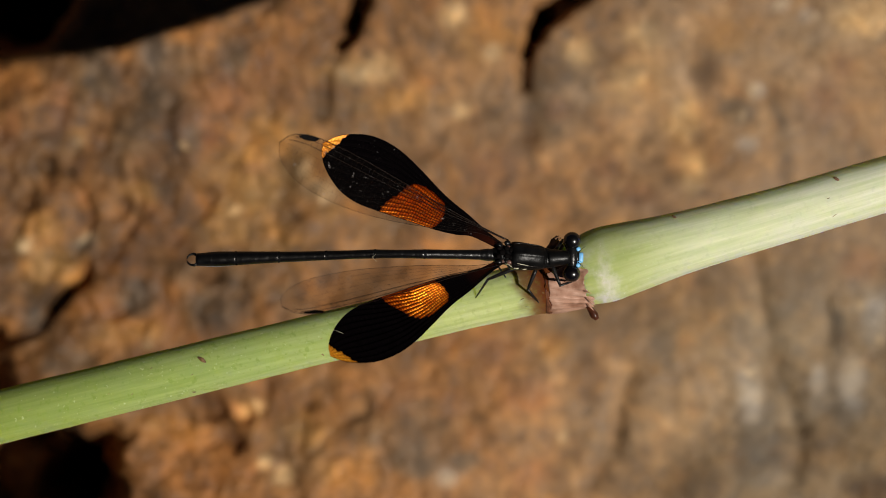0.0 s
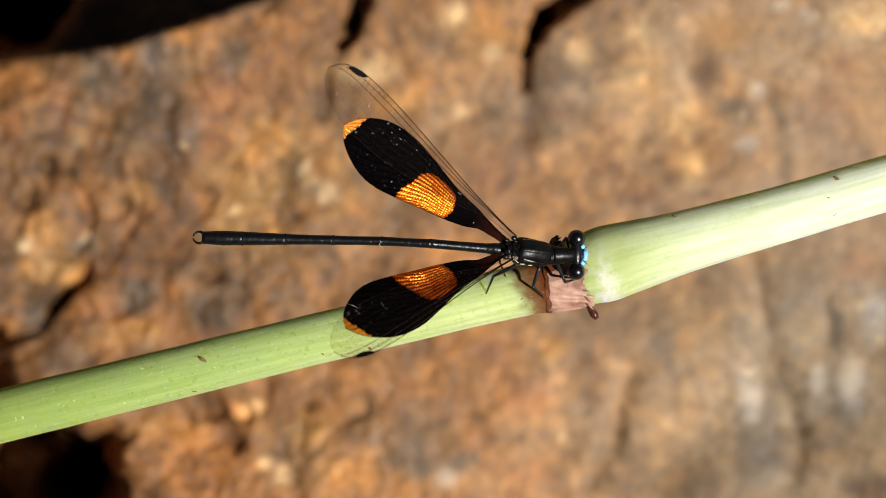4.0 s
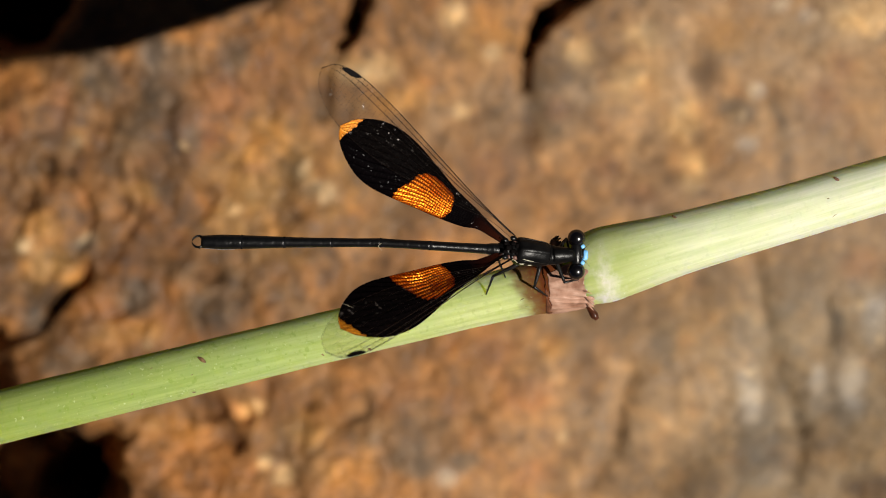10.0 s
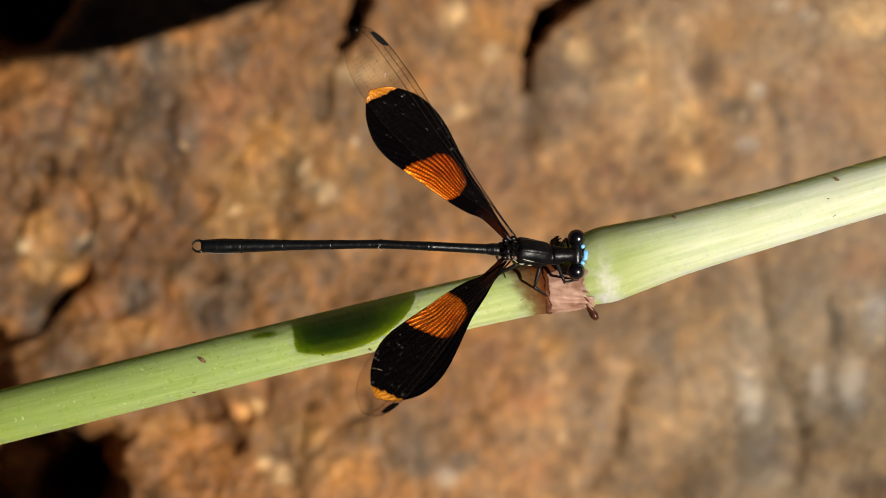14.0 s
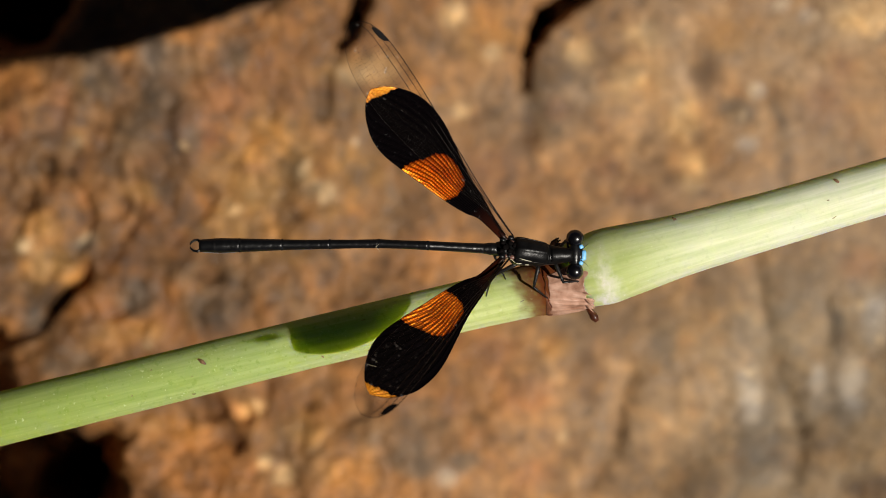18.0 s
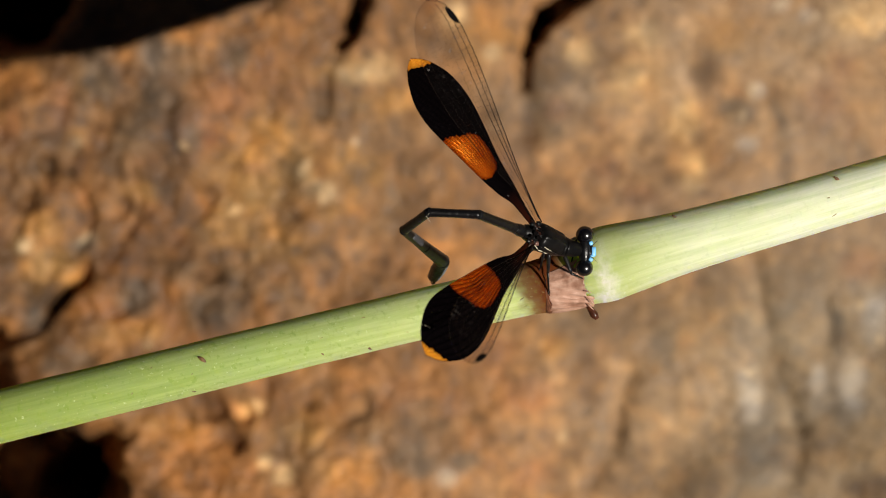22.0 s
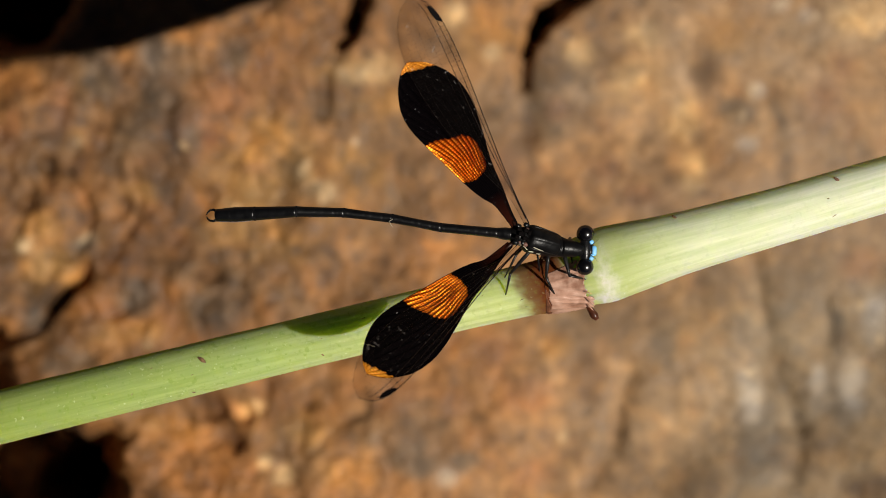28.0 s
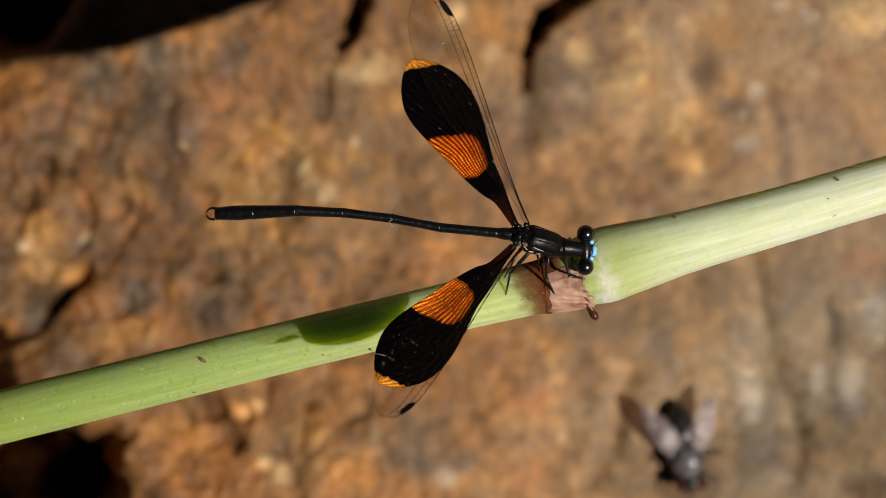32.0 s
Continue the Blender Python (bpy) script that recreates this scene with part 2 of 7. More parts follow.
# ---- mesh helpers ----
def mesh_of(name, bm, material, smooth=True):
    me = bpy.data.meshes.new(name)
    bm.to_mesh(me)
    bm.free()
    me.materials.append(material)
    if smooth:
        me.polygons.foreach_set("use_smooth", [True] * len(me.polygons))
    return me


def part(name, bm, material, parent, label="", smooth=True):
    ob = new(name, mesh_of(name, bm, material, smooth))
    ob.parent = parent
    return tagged(ob, label)


def knots(table, x):
    xs, ys = zip(*table)
    return float(np.interp(x, xs, ys))


def smooth_knots(table, x):
    """Rounded interpolation through knots."""
    for (x0, y0), (x1, y1) in zip(table, table[1:]):
        if x <= x1:
            break
    s = min(1.0, max(0.0, (x - x0) / (x1 - x0)))
    i = table.index((x0, y0))
    pa = table[max(0, i - 1)]
    pb = table[min(len(table) - 1, i + 2)]
    ma = (y1 - pa[1]) / (x1 - pa[0]) * (x1 - x0)
    mb = (pb[1] - y0) / (pb[0] - x0) * (x1 - x0)
    return (2 * s**3 - 3 * s**2 + 1) * y0 + (s**3 - 2 * s**2 + s) * ma + (3 * s**2 - 2 * s**3) * y1 + (s**3 - s**2) * mb


def loft(bm, rings, cap=True):
    """Joins rings of points to a skin."""
    vs = [[bm.verts.new(p) for p in ring] for ring in rings]
    n = len(vs[0])
    for a, b in zip(vs, vs[1:]):
        for i in range(n):
            bm.faces.new((a[i], a[(i + 1) % n], b[(i + 1) % n], b[i]))
    if cap:
        bm.faces.new(vs[0][::-1])
        bm.faces.new(vs[-1])
    bmesh.ops.recalc_face_normals(bm, faces=bm.faces)
    return vs


def lathe(bm, profile, n=20):
    """A body of round sections along x: rows of x, half width, half height, centre height."""
    rings = []
    for x, w, h, zc in profile:
        rings.append([(x, w * math.cos(a), zc + h * math.sin(a)) for a in (2 * math.pi * i / n for i in range(n))])
    loft(bm, rings)


def ball(bm, centre, radii, u=20, v=14, turn=None):
    m = Matrix.Translation(centre) @ (turn or Matrix.Identity(4)) @ Matrix.Diagonal((*radii, 1))
    bmesh.ops.create_uvsphere(bm, u_segments=u, v_segments=v, radius=1, matrix=m)


def pebble(bm, centre, radii, u=20, v=14, square=0.55, turn=None):
    """A ball squared off to a rounded block."""
    m = Matrix.Translation(centre) @ (turn or Matrix.Identity(4)) @ Matrix.Diagonal((*radii, 1))
    made = bmesh.ops.create_uvsphere(bm, u_segments=u, v_segments=v, radius=1)["verts"]
    for q in made:
        q.co = m @ Vector([math.copysign(abs(c) ** square, c) for c in q.co])


def tube(bm, points, radii, n=8):
    pts = [Vector(p) for p in points]
    rings = []
    for i, p in enumerate(pts):
        d = (pts[min(i + 1, len(pts) - 1)] - pts[max(i - 1, 0)]).normalized()
        side = d.cross(Vector((0, 0, 1)) if abs(d.z) < 0.95 else Vector((0, 1, 0))).normalized()
        up = side.cross(d)
        rings.append([p + (side * math.cos(a) + up * math.sin(a)) * radii[i] for a in (2 * math.pi * k / n for k in range(n))])
    loft(bm, rings)


def inside(poly, x, y):
    hit = False
    for (xa, ya), (xb, yb) in zip(poly, poly[1:] + poly[:1]):
        if (ya > y) != (yb > y) and x < (xb - xa) * (y - ya) / (yb - ya) + xa:
            hit = not hit
    return hit


# ---- rock ----
def lattice(ix, iy, seed):
    h = (ix.astype(np.int64) * 374761393 + iy.astype(np.int64) * 668265263 + seed * 1442695041) & 0xFFFFFFFF
    h = ((h ^ (h >> 13)) * 1274126177) & 0xFFFFFFFF
    return ((h ^ (h >> 16)) & 0xFFFF) / 65535.0


def value_noise(x, y, size, seed):
    x, y = np.asarray(x, float) / size, np.asarray(y, float) / size
    ix, iy = np.floor(x), np.floor(y)
    fx, fy = x - ix, y - iy
    fx, fy = fx * fx * fx * (fx * (fx * 6 - 15) + 10), fy * fy * fy * (fy * (fy * 6 - 15) + 10)
    a, b = lattice(ix, iy, seed), lattice(ix + 1, iy, seed)
    c, d = lattice(ix, iy + 1, seed), lattice(ix + 1, iy + 1, seed)
    return (a + (b - a) * fx) * (1 - fy) + (c + (d - c) * fx) * fy - 0.5


def fractal(x, y, size, octaves, seed, gain=0.5):
    total = 0.0
    for k in range(octaves):
        a = 0.6 * k + seed
        xr, yr = x * math.cos(a) - y * math.sin(a), x * math.sin(a) + y * math.cos(a)
        total = total + value_noise(xr, yr, size / 2**k, seed + k) * gain**k
    return total


def nodules(x, y, size, seed):
    """Cells of a lumpy stone: nearness to a lump's middle, distance to its border, and a number of its own."""
    x, y = np.asarray(x, float) / size, np.asarray(y, float) / size
    ix, iy = np.floor(x), np.floor(y)
    best, second, own = np.full(x.shape, 9.0), np.full(x.shape, 9.0), np.zeros(x.shape)
    for dx, dy in itertools.product((-1, 0, 1), repeat=2):
        cx, cy = ix + dx, iy + dy
        d = np.hypot(cx + 0.1 + 0.8 * lattice(cx, cy, seed) - x, cy + 0.1 + 0.8 * lattice(cx, cy, seed + 1) - y)
        near = d < best
        second = np.where(near, best, np.minimum(second, d))
        own = np.where(near, lattice(cx, cy, seed + 2), own)
        best = np.where(near, d, best)
    return best, second - best, own


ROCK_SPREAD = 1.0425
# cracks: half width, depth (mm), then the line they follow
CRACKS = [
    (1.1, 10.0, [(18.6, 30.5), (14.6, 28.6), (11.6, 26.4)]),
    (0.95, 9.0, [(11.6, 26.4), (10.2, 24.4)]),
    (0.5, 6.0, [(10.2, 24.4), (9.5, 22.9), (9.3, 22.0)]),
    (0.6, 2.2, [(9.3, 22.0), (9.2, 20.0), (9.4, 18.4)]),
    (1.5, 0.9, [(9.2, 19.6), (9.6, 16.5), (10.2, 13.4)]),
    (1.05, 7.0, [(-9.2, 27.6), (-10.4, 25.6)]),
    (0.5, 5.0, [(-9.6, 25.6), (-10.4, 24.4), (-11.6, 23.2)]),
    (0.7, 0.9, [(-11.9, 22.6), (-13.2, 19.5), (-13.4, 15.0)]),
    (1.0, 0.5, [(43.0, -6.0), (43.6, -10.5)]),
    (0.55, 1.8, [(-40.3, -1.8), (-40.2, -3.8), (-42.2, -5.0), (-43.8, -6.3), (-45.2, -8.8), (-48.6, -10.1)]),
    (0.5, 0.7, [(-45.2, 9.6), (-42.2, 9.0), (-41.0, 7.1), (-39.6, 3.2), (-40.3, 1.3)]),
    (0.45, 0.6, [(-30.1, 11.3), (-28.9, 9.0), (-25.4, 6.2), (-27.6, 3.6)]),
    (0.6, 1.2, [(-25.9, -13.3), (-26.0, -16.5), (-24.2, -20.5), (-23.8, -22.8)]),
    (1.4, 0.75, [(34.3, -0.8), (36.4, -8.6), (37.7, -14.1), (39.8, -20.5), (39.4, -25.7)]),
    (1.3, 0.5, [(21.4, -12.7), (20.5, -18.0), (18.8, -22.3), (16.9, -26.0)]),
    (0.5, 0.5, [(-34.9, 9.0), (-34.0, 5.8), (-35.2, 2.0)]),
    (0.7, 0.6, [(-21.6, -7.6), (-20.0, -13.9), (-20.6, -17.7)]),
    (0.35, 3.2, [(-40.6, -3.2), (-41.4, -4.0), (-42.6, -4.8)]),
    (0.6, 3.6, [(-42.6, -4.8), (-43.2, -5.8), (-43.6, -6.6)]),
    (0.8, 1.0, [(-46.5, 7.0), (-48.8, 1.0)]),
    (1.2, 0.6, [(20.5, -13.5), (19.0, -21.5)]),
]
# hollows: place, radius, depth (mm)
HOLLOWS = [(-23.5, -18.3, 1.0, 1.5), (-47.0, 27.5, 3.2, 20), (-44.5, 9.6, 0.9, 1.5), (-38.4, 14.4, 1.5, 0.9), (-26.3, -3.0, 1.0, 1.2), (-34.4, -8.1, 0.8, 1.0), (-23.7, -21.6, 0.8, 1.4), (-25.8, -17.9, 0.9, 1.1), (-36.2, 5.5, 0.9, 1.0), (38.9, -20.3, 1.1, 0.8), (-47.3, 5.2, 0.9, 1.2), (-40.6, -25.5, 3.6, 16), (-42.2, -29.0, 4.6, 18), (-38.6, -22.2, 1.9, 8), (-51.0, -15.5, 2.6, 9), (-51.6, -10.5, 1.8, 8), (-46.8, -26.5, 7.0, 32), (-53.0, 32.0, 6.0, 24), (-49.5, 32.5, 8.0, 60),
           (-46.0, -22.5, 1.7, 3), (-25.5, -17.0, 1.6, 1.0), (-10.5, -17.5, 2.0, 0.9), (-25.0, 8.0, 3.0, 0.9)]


def along_line(x, y, line):
    best = np.full(np.shape(x), 1e9)
    for (xa, ya), (xb, yb) in zip(line, line[1:]):
        dx, dy = xb - xa, yb - ya
        s = np.clip(((x - xa) * dx + (y - ya) * dy) / (dx * dx + dy * dy), 0, 1)
        best = np.minimum(best, np.hypot(x - xa - s * dx, y - ya - s * dy))
    return best


def rock_height(x, y):
    """Relief of the rock in mm over a place in mm."""
    x, y = np.asarray(x, float) / ROCK_SPREAD, np.asarray(y, float) / ROCK_SPREAD
    # rugged to the lower left, worn smooth elsewhere
    rough = 0.24 + (0.42 + 0.4 / (1 + np.exp((y - 1) / 4))) / (1 + np.exp((x + 6) / 8))
    h = 1.8 * fractal(x, y, 16, 2, 3) + 1.25 * rough * fractal(x, y, 6.5, 5, 11, 0.55)
    wx, wy = x + 1.6 * fractal(x, y, 4, 3, 29), y + 1.6 * fractal(x, y, 4, 3, 41)
    # lumps with creases between them, plainer where the stone is worn smooth
    for size, high, seed in ((6.0, 0.62, 201), (2.6, 0.30, 231)):
        mid, edge, _ = nodules(x + 0.8 * (wx - x), y + 0.8 * (wy - y), size, seed)
        h = h + high * (rough - 0.22) * (np.clip(edge * 2.6, 0, 1) ** 0.6 - 0.7 - 0.3 * mid)
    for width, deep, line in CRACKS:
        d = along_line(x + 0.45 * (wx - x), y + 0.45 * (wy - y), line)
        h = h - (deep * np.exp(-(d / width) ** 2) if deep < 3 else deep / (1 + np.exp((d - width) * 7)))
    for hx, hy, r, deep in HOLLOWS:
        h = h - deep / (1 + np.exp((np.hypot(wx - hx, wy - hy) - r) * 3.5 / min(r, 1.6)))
    # the upper left corner falls away
    h = h + 2.6 * np.tanh((x + 36) / 11) / (1 + np.exp((20 - y) / 1.5))
    far = np.hypot(x, y)
    h = h / (1 + np.clip((far - 70) / 60, 0, None) ** 2)
    h = h + np.clip((far - 80) / 400, 0, 60) * 24 * fractal(x, y, 900, 3, 57)
    return h


# colour patches, most of them mineral stains: place, half width, half height (mm)
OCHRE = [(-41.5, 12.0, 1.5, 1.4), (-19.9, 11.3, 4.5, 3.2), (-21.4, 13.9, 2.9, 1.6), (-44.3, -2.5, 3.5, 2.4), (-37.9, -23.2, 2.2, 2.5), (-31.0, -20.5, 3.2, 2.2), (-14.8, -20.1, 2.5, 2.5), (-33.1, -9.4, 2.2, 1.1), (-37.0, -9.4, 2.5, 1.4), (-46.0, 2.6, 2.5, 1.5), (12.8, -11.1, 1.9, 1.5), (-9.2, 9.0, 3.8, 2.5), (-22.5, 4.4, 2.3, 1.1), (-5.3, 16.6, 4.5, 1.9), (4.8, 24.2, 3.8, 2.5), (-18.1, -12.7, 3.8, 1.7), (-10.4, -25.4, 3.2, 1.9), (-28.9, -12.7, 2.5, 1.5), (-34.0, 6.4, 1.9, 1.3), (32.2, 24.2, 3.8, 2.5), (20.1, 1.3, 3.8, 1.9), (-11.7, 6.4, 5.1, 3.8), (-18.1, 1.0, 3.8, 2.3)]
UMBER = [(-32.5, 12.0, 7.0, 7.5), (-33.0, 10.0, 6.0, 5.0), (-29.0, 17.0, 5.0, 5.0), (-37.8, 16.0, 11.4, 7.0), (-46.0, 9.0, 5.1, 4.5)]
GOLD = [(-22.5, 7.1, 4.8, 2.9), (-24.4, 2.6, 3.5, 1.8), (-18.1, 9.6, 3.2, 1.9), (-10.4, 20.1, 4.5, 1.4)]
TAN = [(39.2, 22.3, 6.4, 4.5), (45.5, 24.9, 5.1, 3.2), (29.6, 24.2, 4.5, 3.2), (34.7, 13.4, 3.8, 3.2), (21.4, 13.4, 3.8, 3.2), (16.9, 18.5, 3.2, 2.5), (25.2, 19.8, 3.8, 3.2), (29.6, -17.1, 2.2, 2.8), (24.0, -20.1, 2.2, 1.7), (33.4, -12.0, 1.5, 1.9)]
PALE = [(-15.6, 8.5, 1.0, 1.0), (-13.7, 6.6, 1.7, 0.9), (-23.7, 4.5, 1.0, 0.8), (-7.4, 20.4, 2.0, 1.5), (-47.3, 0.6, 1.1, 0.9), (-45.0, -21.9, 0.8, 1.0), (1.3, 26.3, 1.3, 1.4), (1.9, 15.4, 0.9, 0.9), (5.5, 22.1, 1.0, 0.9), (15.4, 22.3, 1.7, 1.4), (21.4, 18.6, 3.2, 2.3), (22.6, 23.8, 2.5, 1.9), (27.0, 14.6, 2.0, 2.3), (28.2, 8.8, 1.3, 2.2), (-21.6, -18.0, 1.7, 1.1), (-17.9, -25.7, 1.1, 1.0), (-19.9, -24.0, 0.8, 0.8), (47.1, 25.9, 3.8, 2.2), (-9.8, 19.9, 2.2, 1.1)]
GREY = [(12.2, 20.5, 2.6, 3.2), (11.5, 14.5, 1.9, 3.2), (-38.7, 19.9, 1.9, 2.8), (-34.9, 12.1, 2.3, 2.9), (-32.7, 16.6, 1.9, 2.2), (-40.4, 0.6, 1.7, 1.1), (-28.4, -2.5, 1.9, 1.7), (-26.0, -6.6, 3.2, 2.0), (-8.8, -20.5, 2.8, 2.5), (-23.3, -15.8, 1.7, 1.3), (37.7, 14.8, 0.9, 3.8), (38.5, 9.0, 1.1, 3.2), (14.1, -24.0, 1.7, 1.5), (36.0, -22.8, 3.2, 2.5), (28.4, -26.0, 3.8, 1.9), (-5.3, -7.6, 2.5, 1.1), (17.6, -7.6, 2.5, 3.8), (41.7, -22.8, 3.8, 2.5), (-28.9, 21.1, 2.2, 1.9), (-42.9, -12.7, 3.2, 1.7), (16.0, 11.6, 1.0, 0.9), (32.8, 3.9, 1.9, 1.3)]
# dark patches, many of them laid along CRACKS and HOLLOWS
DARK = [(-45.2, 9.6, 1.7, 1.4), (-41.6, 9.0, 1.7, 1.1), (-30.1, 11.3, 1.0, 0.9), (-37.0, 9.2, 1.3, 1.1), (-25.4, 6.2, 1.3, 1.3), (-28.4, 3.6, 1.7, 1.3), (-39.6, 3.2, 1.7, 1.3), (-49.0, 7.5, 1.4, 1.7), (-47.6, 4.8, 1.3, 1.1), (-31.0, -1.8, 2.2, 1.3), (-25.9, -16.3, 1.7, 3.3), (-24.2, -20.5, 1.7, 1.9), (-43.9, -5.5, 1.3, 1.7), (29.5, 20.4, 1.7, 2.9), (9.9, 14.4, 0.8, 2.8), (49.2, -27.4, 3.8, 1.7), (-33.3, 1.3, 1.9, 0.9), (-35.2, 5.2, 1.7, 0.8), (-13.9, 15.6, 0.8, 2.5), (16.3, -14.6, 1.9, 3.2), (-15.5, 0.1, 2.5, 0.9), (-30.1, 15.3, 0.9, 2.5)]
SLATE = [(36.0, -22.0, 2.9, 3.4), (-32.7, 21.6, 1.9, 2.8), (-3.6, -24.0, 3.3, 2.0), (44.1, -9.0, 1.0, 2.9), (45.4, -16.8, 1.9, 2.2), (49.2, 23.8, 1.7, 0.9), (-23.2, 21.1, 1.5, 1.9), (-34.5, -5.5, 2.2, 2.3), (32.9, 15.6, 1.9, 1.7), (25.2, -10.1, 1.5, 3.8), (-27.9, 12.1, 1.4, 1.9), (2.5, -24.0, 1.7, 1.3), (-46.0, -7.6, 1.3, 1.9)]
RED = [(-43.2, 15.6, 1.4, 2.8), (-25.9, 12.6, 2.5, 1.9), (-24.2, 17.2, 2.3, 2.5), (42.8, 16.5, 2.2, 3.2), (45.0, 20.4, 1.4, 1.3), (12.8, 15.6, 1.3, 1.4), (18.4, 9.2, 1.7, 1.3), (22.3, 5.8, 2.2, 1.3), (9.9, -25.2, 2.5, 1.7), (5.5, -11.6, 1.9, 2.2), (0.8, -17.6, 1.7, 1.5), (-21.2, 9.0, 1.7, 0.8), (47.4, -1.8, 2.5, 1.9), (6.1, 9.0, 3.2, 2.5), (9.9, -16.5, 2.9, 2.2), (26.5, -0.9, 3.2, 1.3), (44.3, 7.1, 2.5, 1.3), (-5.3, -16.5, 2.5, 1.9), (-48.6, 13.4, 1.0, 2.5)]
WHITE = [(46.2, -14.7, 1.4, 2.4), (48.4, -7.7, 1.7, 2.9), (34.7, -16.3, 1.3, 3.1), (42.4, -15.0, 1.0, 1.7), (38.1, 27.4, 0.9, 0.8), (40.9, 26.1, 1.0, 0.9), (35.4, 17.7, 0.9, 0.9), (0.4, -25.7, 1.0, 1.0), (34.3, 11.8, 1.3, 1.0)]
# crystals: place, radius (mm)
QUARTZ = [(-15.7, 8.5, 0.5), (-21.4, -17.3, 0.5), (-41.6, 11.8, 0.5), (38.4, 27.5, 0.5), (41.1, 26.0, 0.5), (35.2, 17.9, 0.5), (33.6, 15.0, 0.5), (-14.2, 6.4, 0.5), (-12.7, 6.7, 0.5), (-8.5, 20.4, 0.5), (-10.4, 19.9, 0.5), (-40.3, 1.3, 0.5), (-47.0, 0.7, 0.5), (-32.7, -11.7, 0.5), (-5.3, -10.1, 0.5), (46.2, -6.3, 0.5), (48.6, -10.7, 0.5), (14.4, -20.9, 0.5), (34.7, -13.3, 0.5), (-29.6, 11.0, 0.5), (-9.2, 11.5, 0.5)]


def rock_tint(x, y):
    x, y = x / ROCK_SPREAD, y / ROCK_SPREAD
    wx, wy = x + 2.0 * fractal(x, y, 4, 4, 71), y + 2.0 * fractal(x, y, 4, 4, 83)
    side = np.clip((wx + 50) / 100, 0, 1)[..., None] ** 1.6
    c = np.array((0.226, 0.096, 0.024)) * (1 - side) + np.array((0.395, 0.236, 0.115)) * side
    # the lower right is grey-brown
    low = np.clip((wx - 5) / 30, 0, 1)[..., None] * np.clip((8 - wy) / 16, 0, 1)[..., None]
    c = c * (1 - low) + np.array((0.240, 0.168, 0.096)) * low
    # each nodule of the stone has its own shade
    for size, seed, spread in ((7.0, 301, 0.34), (3.2, 331, 0.22)):
        _, edge, own = nodules(wx, wy, size, seed)
        soft = np.clip(edge * 5, 0, 1)[..., None]
        c = c * (1 + spread * (own[..., None] - 0.5) * soft * (1.1 - 0.8 * side))
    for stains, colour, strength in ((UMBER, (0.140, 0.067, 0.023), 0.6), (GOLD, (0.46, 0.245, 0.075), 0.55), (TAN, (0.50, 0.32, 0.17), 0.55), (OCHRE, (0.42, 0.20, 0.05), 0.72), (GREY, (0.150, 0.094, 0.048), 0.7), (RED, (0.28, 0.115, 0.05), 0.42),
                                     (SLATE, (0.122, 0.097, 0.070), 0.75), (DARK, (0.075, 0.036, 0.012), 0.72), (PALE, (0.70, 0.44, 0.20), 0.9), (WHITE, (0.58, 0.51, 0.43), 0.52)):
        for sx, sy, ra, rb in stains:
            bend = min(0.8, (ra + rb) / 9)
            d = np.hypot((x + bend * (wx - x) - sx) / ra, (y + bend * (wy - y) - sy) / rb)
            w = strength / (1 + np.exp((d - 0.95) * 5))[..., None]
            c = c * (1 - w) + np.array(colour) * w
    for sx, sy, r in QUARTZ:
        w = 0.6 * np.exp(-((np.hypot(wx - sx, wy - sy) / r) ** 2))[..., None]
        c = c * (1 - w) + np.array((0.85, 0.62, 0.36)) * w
    # beyond the close-up the unseen stone is made darker, to cut bounced light
    away = np.clip((np.hypot(x, y) - 62) / 60, 0, 1)[..., None]
    c = c * (1 - away) + np.array((0.14, 0.085, 0.045)) * away
    spot = fractal(x, y, 5, 5, 91, 0.62)[..., None] * (1 - away)
    grit = fractal(x, y, 1.3, 3, 97, 0.7)[..., None] * (1 - away)
    # hue wanders between rust, ochre and slate
    hue = fractal(x, y, 9, 5, 131, 0.6)[..., None] * (1 - away)
    c = c * (1 + hue * np.array((0.24, 0.03, -0.34)) * (1 - 0.5 * side))
    return np.clip(c * (1 + (0.8 - 0.66 * side) * spot) * (1 + (0.5 - 0.36 * side) * grit), 0.01, 0.95)


def build_rock():
    fine_x, fine_y = np.arange(-62, 62.01, 0.25), np.arange(-40, 40.01, 0.25)

    def widen(a, reach):
        steps, p, s = [], a[-1], 0.25
        while p < reach:
            s *= 1.12
            p += s
            steps.append(p)
        low = [-q for q in steps[::-1]]
        return np.concatenate([low, a, steps])
    xs, ys = widen(fine_x, 400000.0), widen(fine_y, 400000.0)
    gx, gy = np.meshgrid(xs, ys)
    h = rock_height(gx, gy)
    verts = np.stack([gx, gy, h], -1).reshape(-1, 3) * MM
    nx, ny = len(xs), len(ys)
    i = np.arange(nx * ny).reshape(ny, nx)
    faces = np.stack([i[:-1, :-1], i[:-1, 1:], i[1:, 1:], i[1:, :-1]], -1).reshape(-1, 4)
    me = bpy.data.meshes.new("ground")
    me.from_pydata(verts.tolist(), [], faces.tolist())
    me.polygons.foreach_set("use_smooth", [True] * len(me.polygons))
    tint = me.attributes.new("mineral", "FLOAT_COLOR", "POINT")
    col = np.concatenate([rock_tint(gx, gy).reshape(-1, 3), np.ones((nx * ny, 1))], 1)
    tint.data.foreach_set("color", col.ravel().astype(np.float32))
    me.materials.append(ROCK)
    ob = new("ground", me)
    ob.location.z = ROCK_Z
    tagged(ob, "weathered orange-brown rock with cracks and grey stains in sun", "rock", kind="structure")


build_rock()

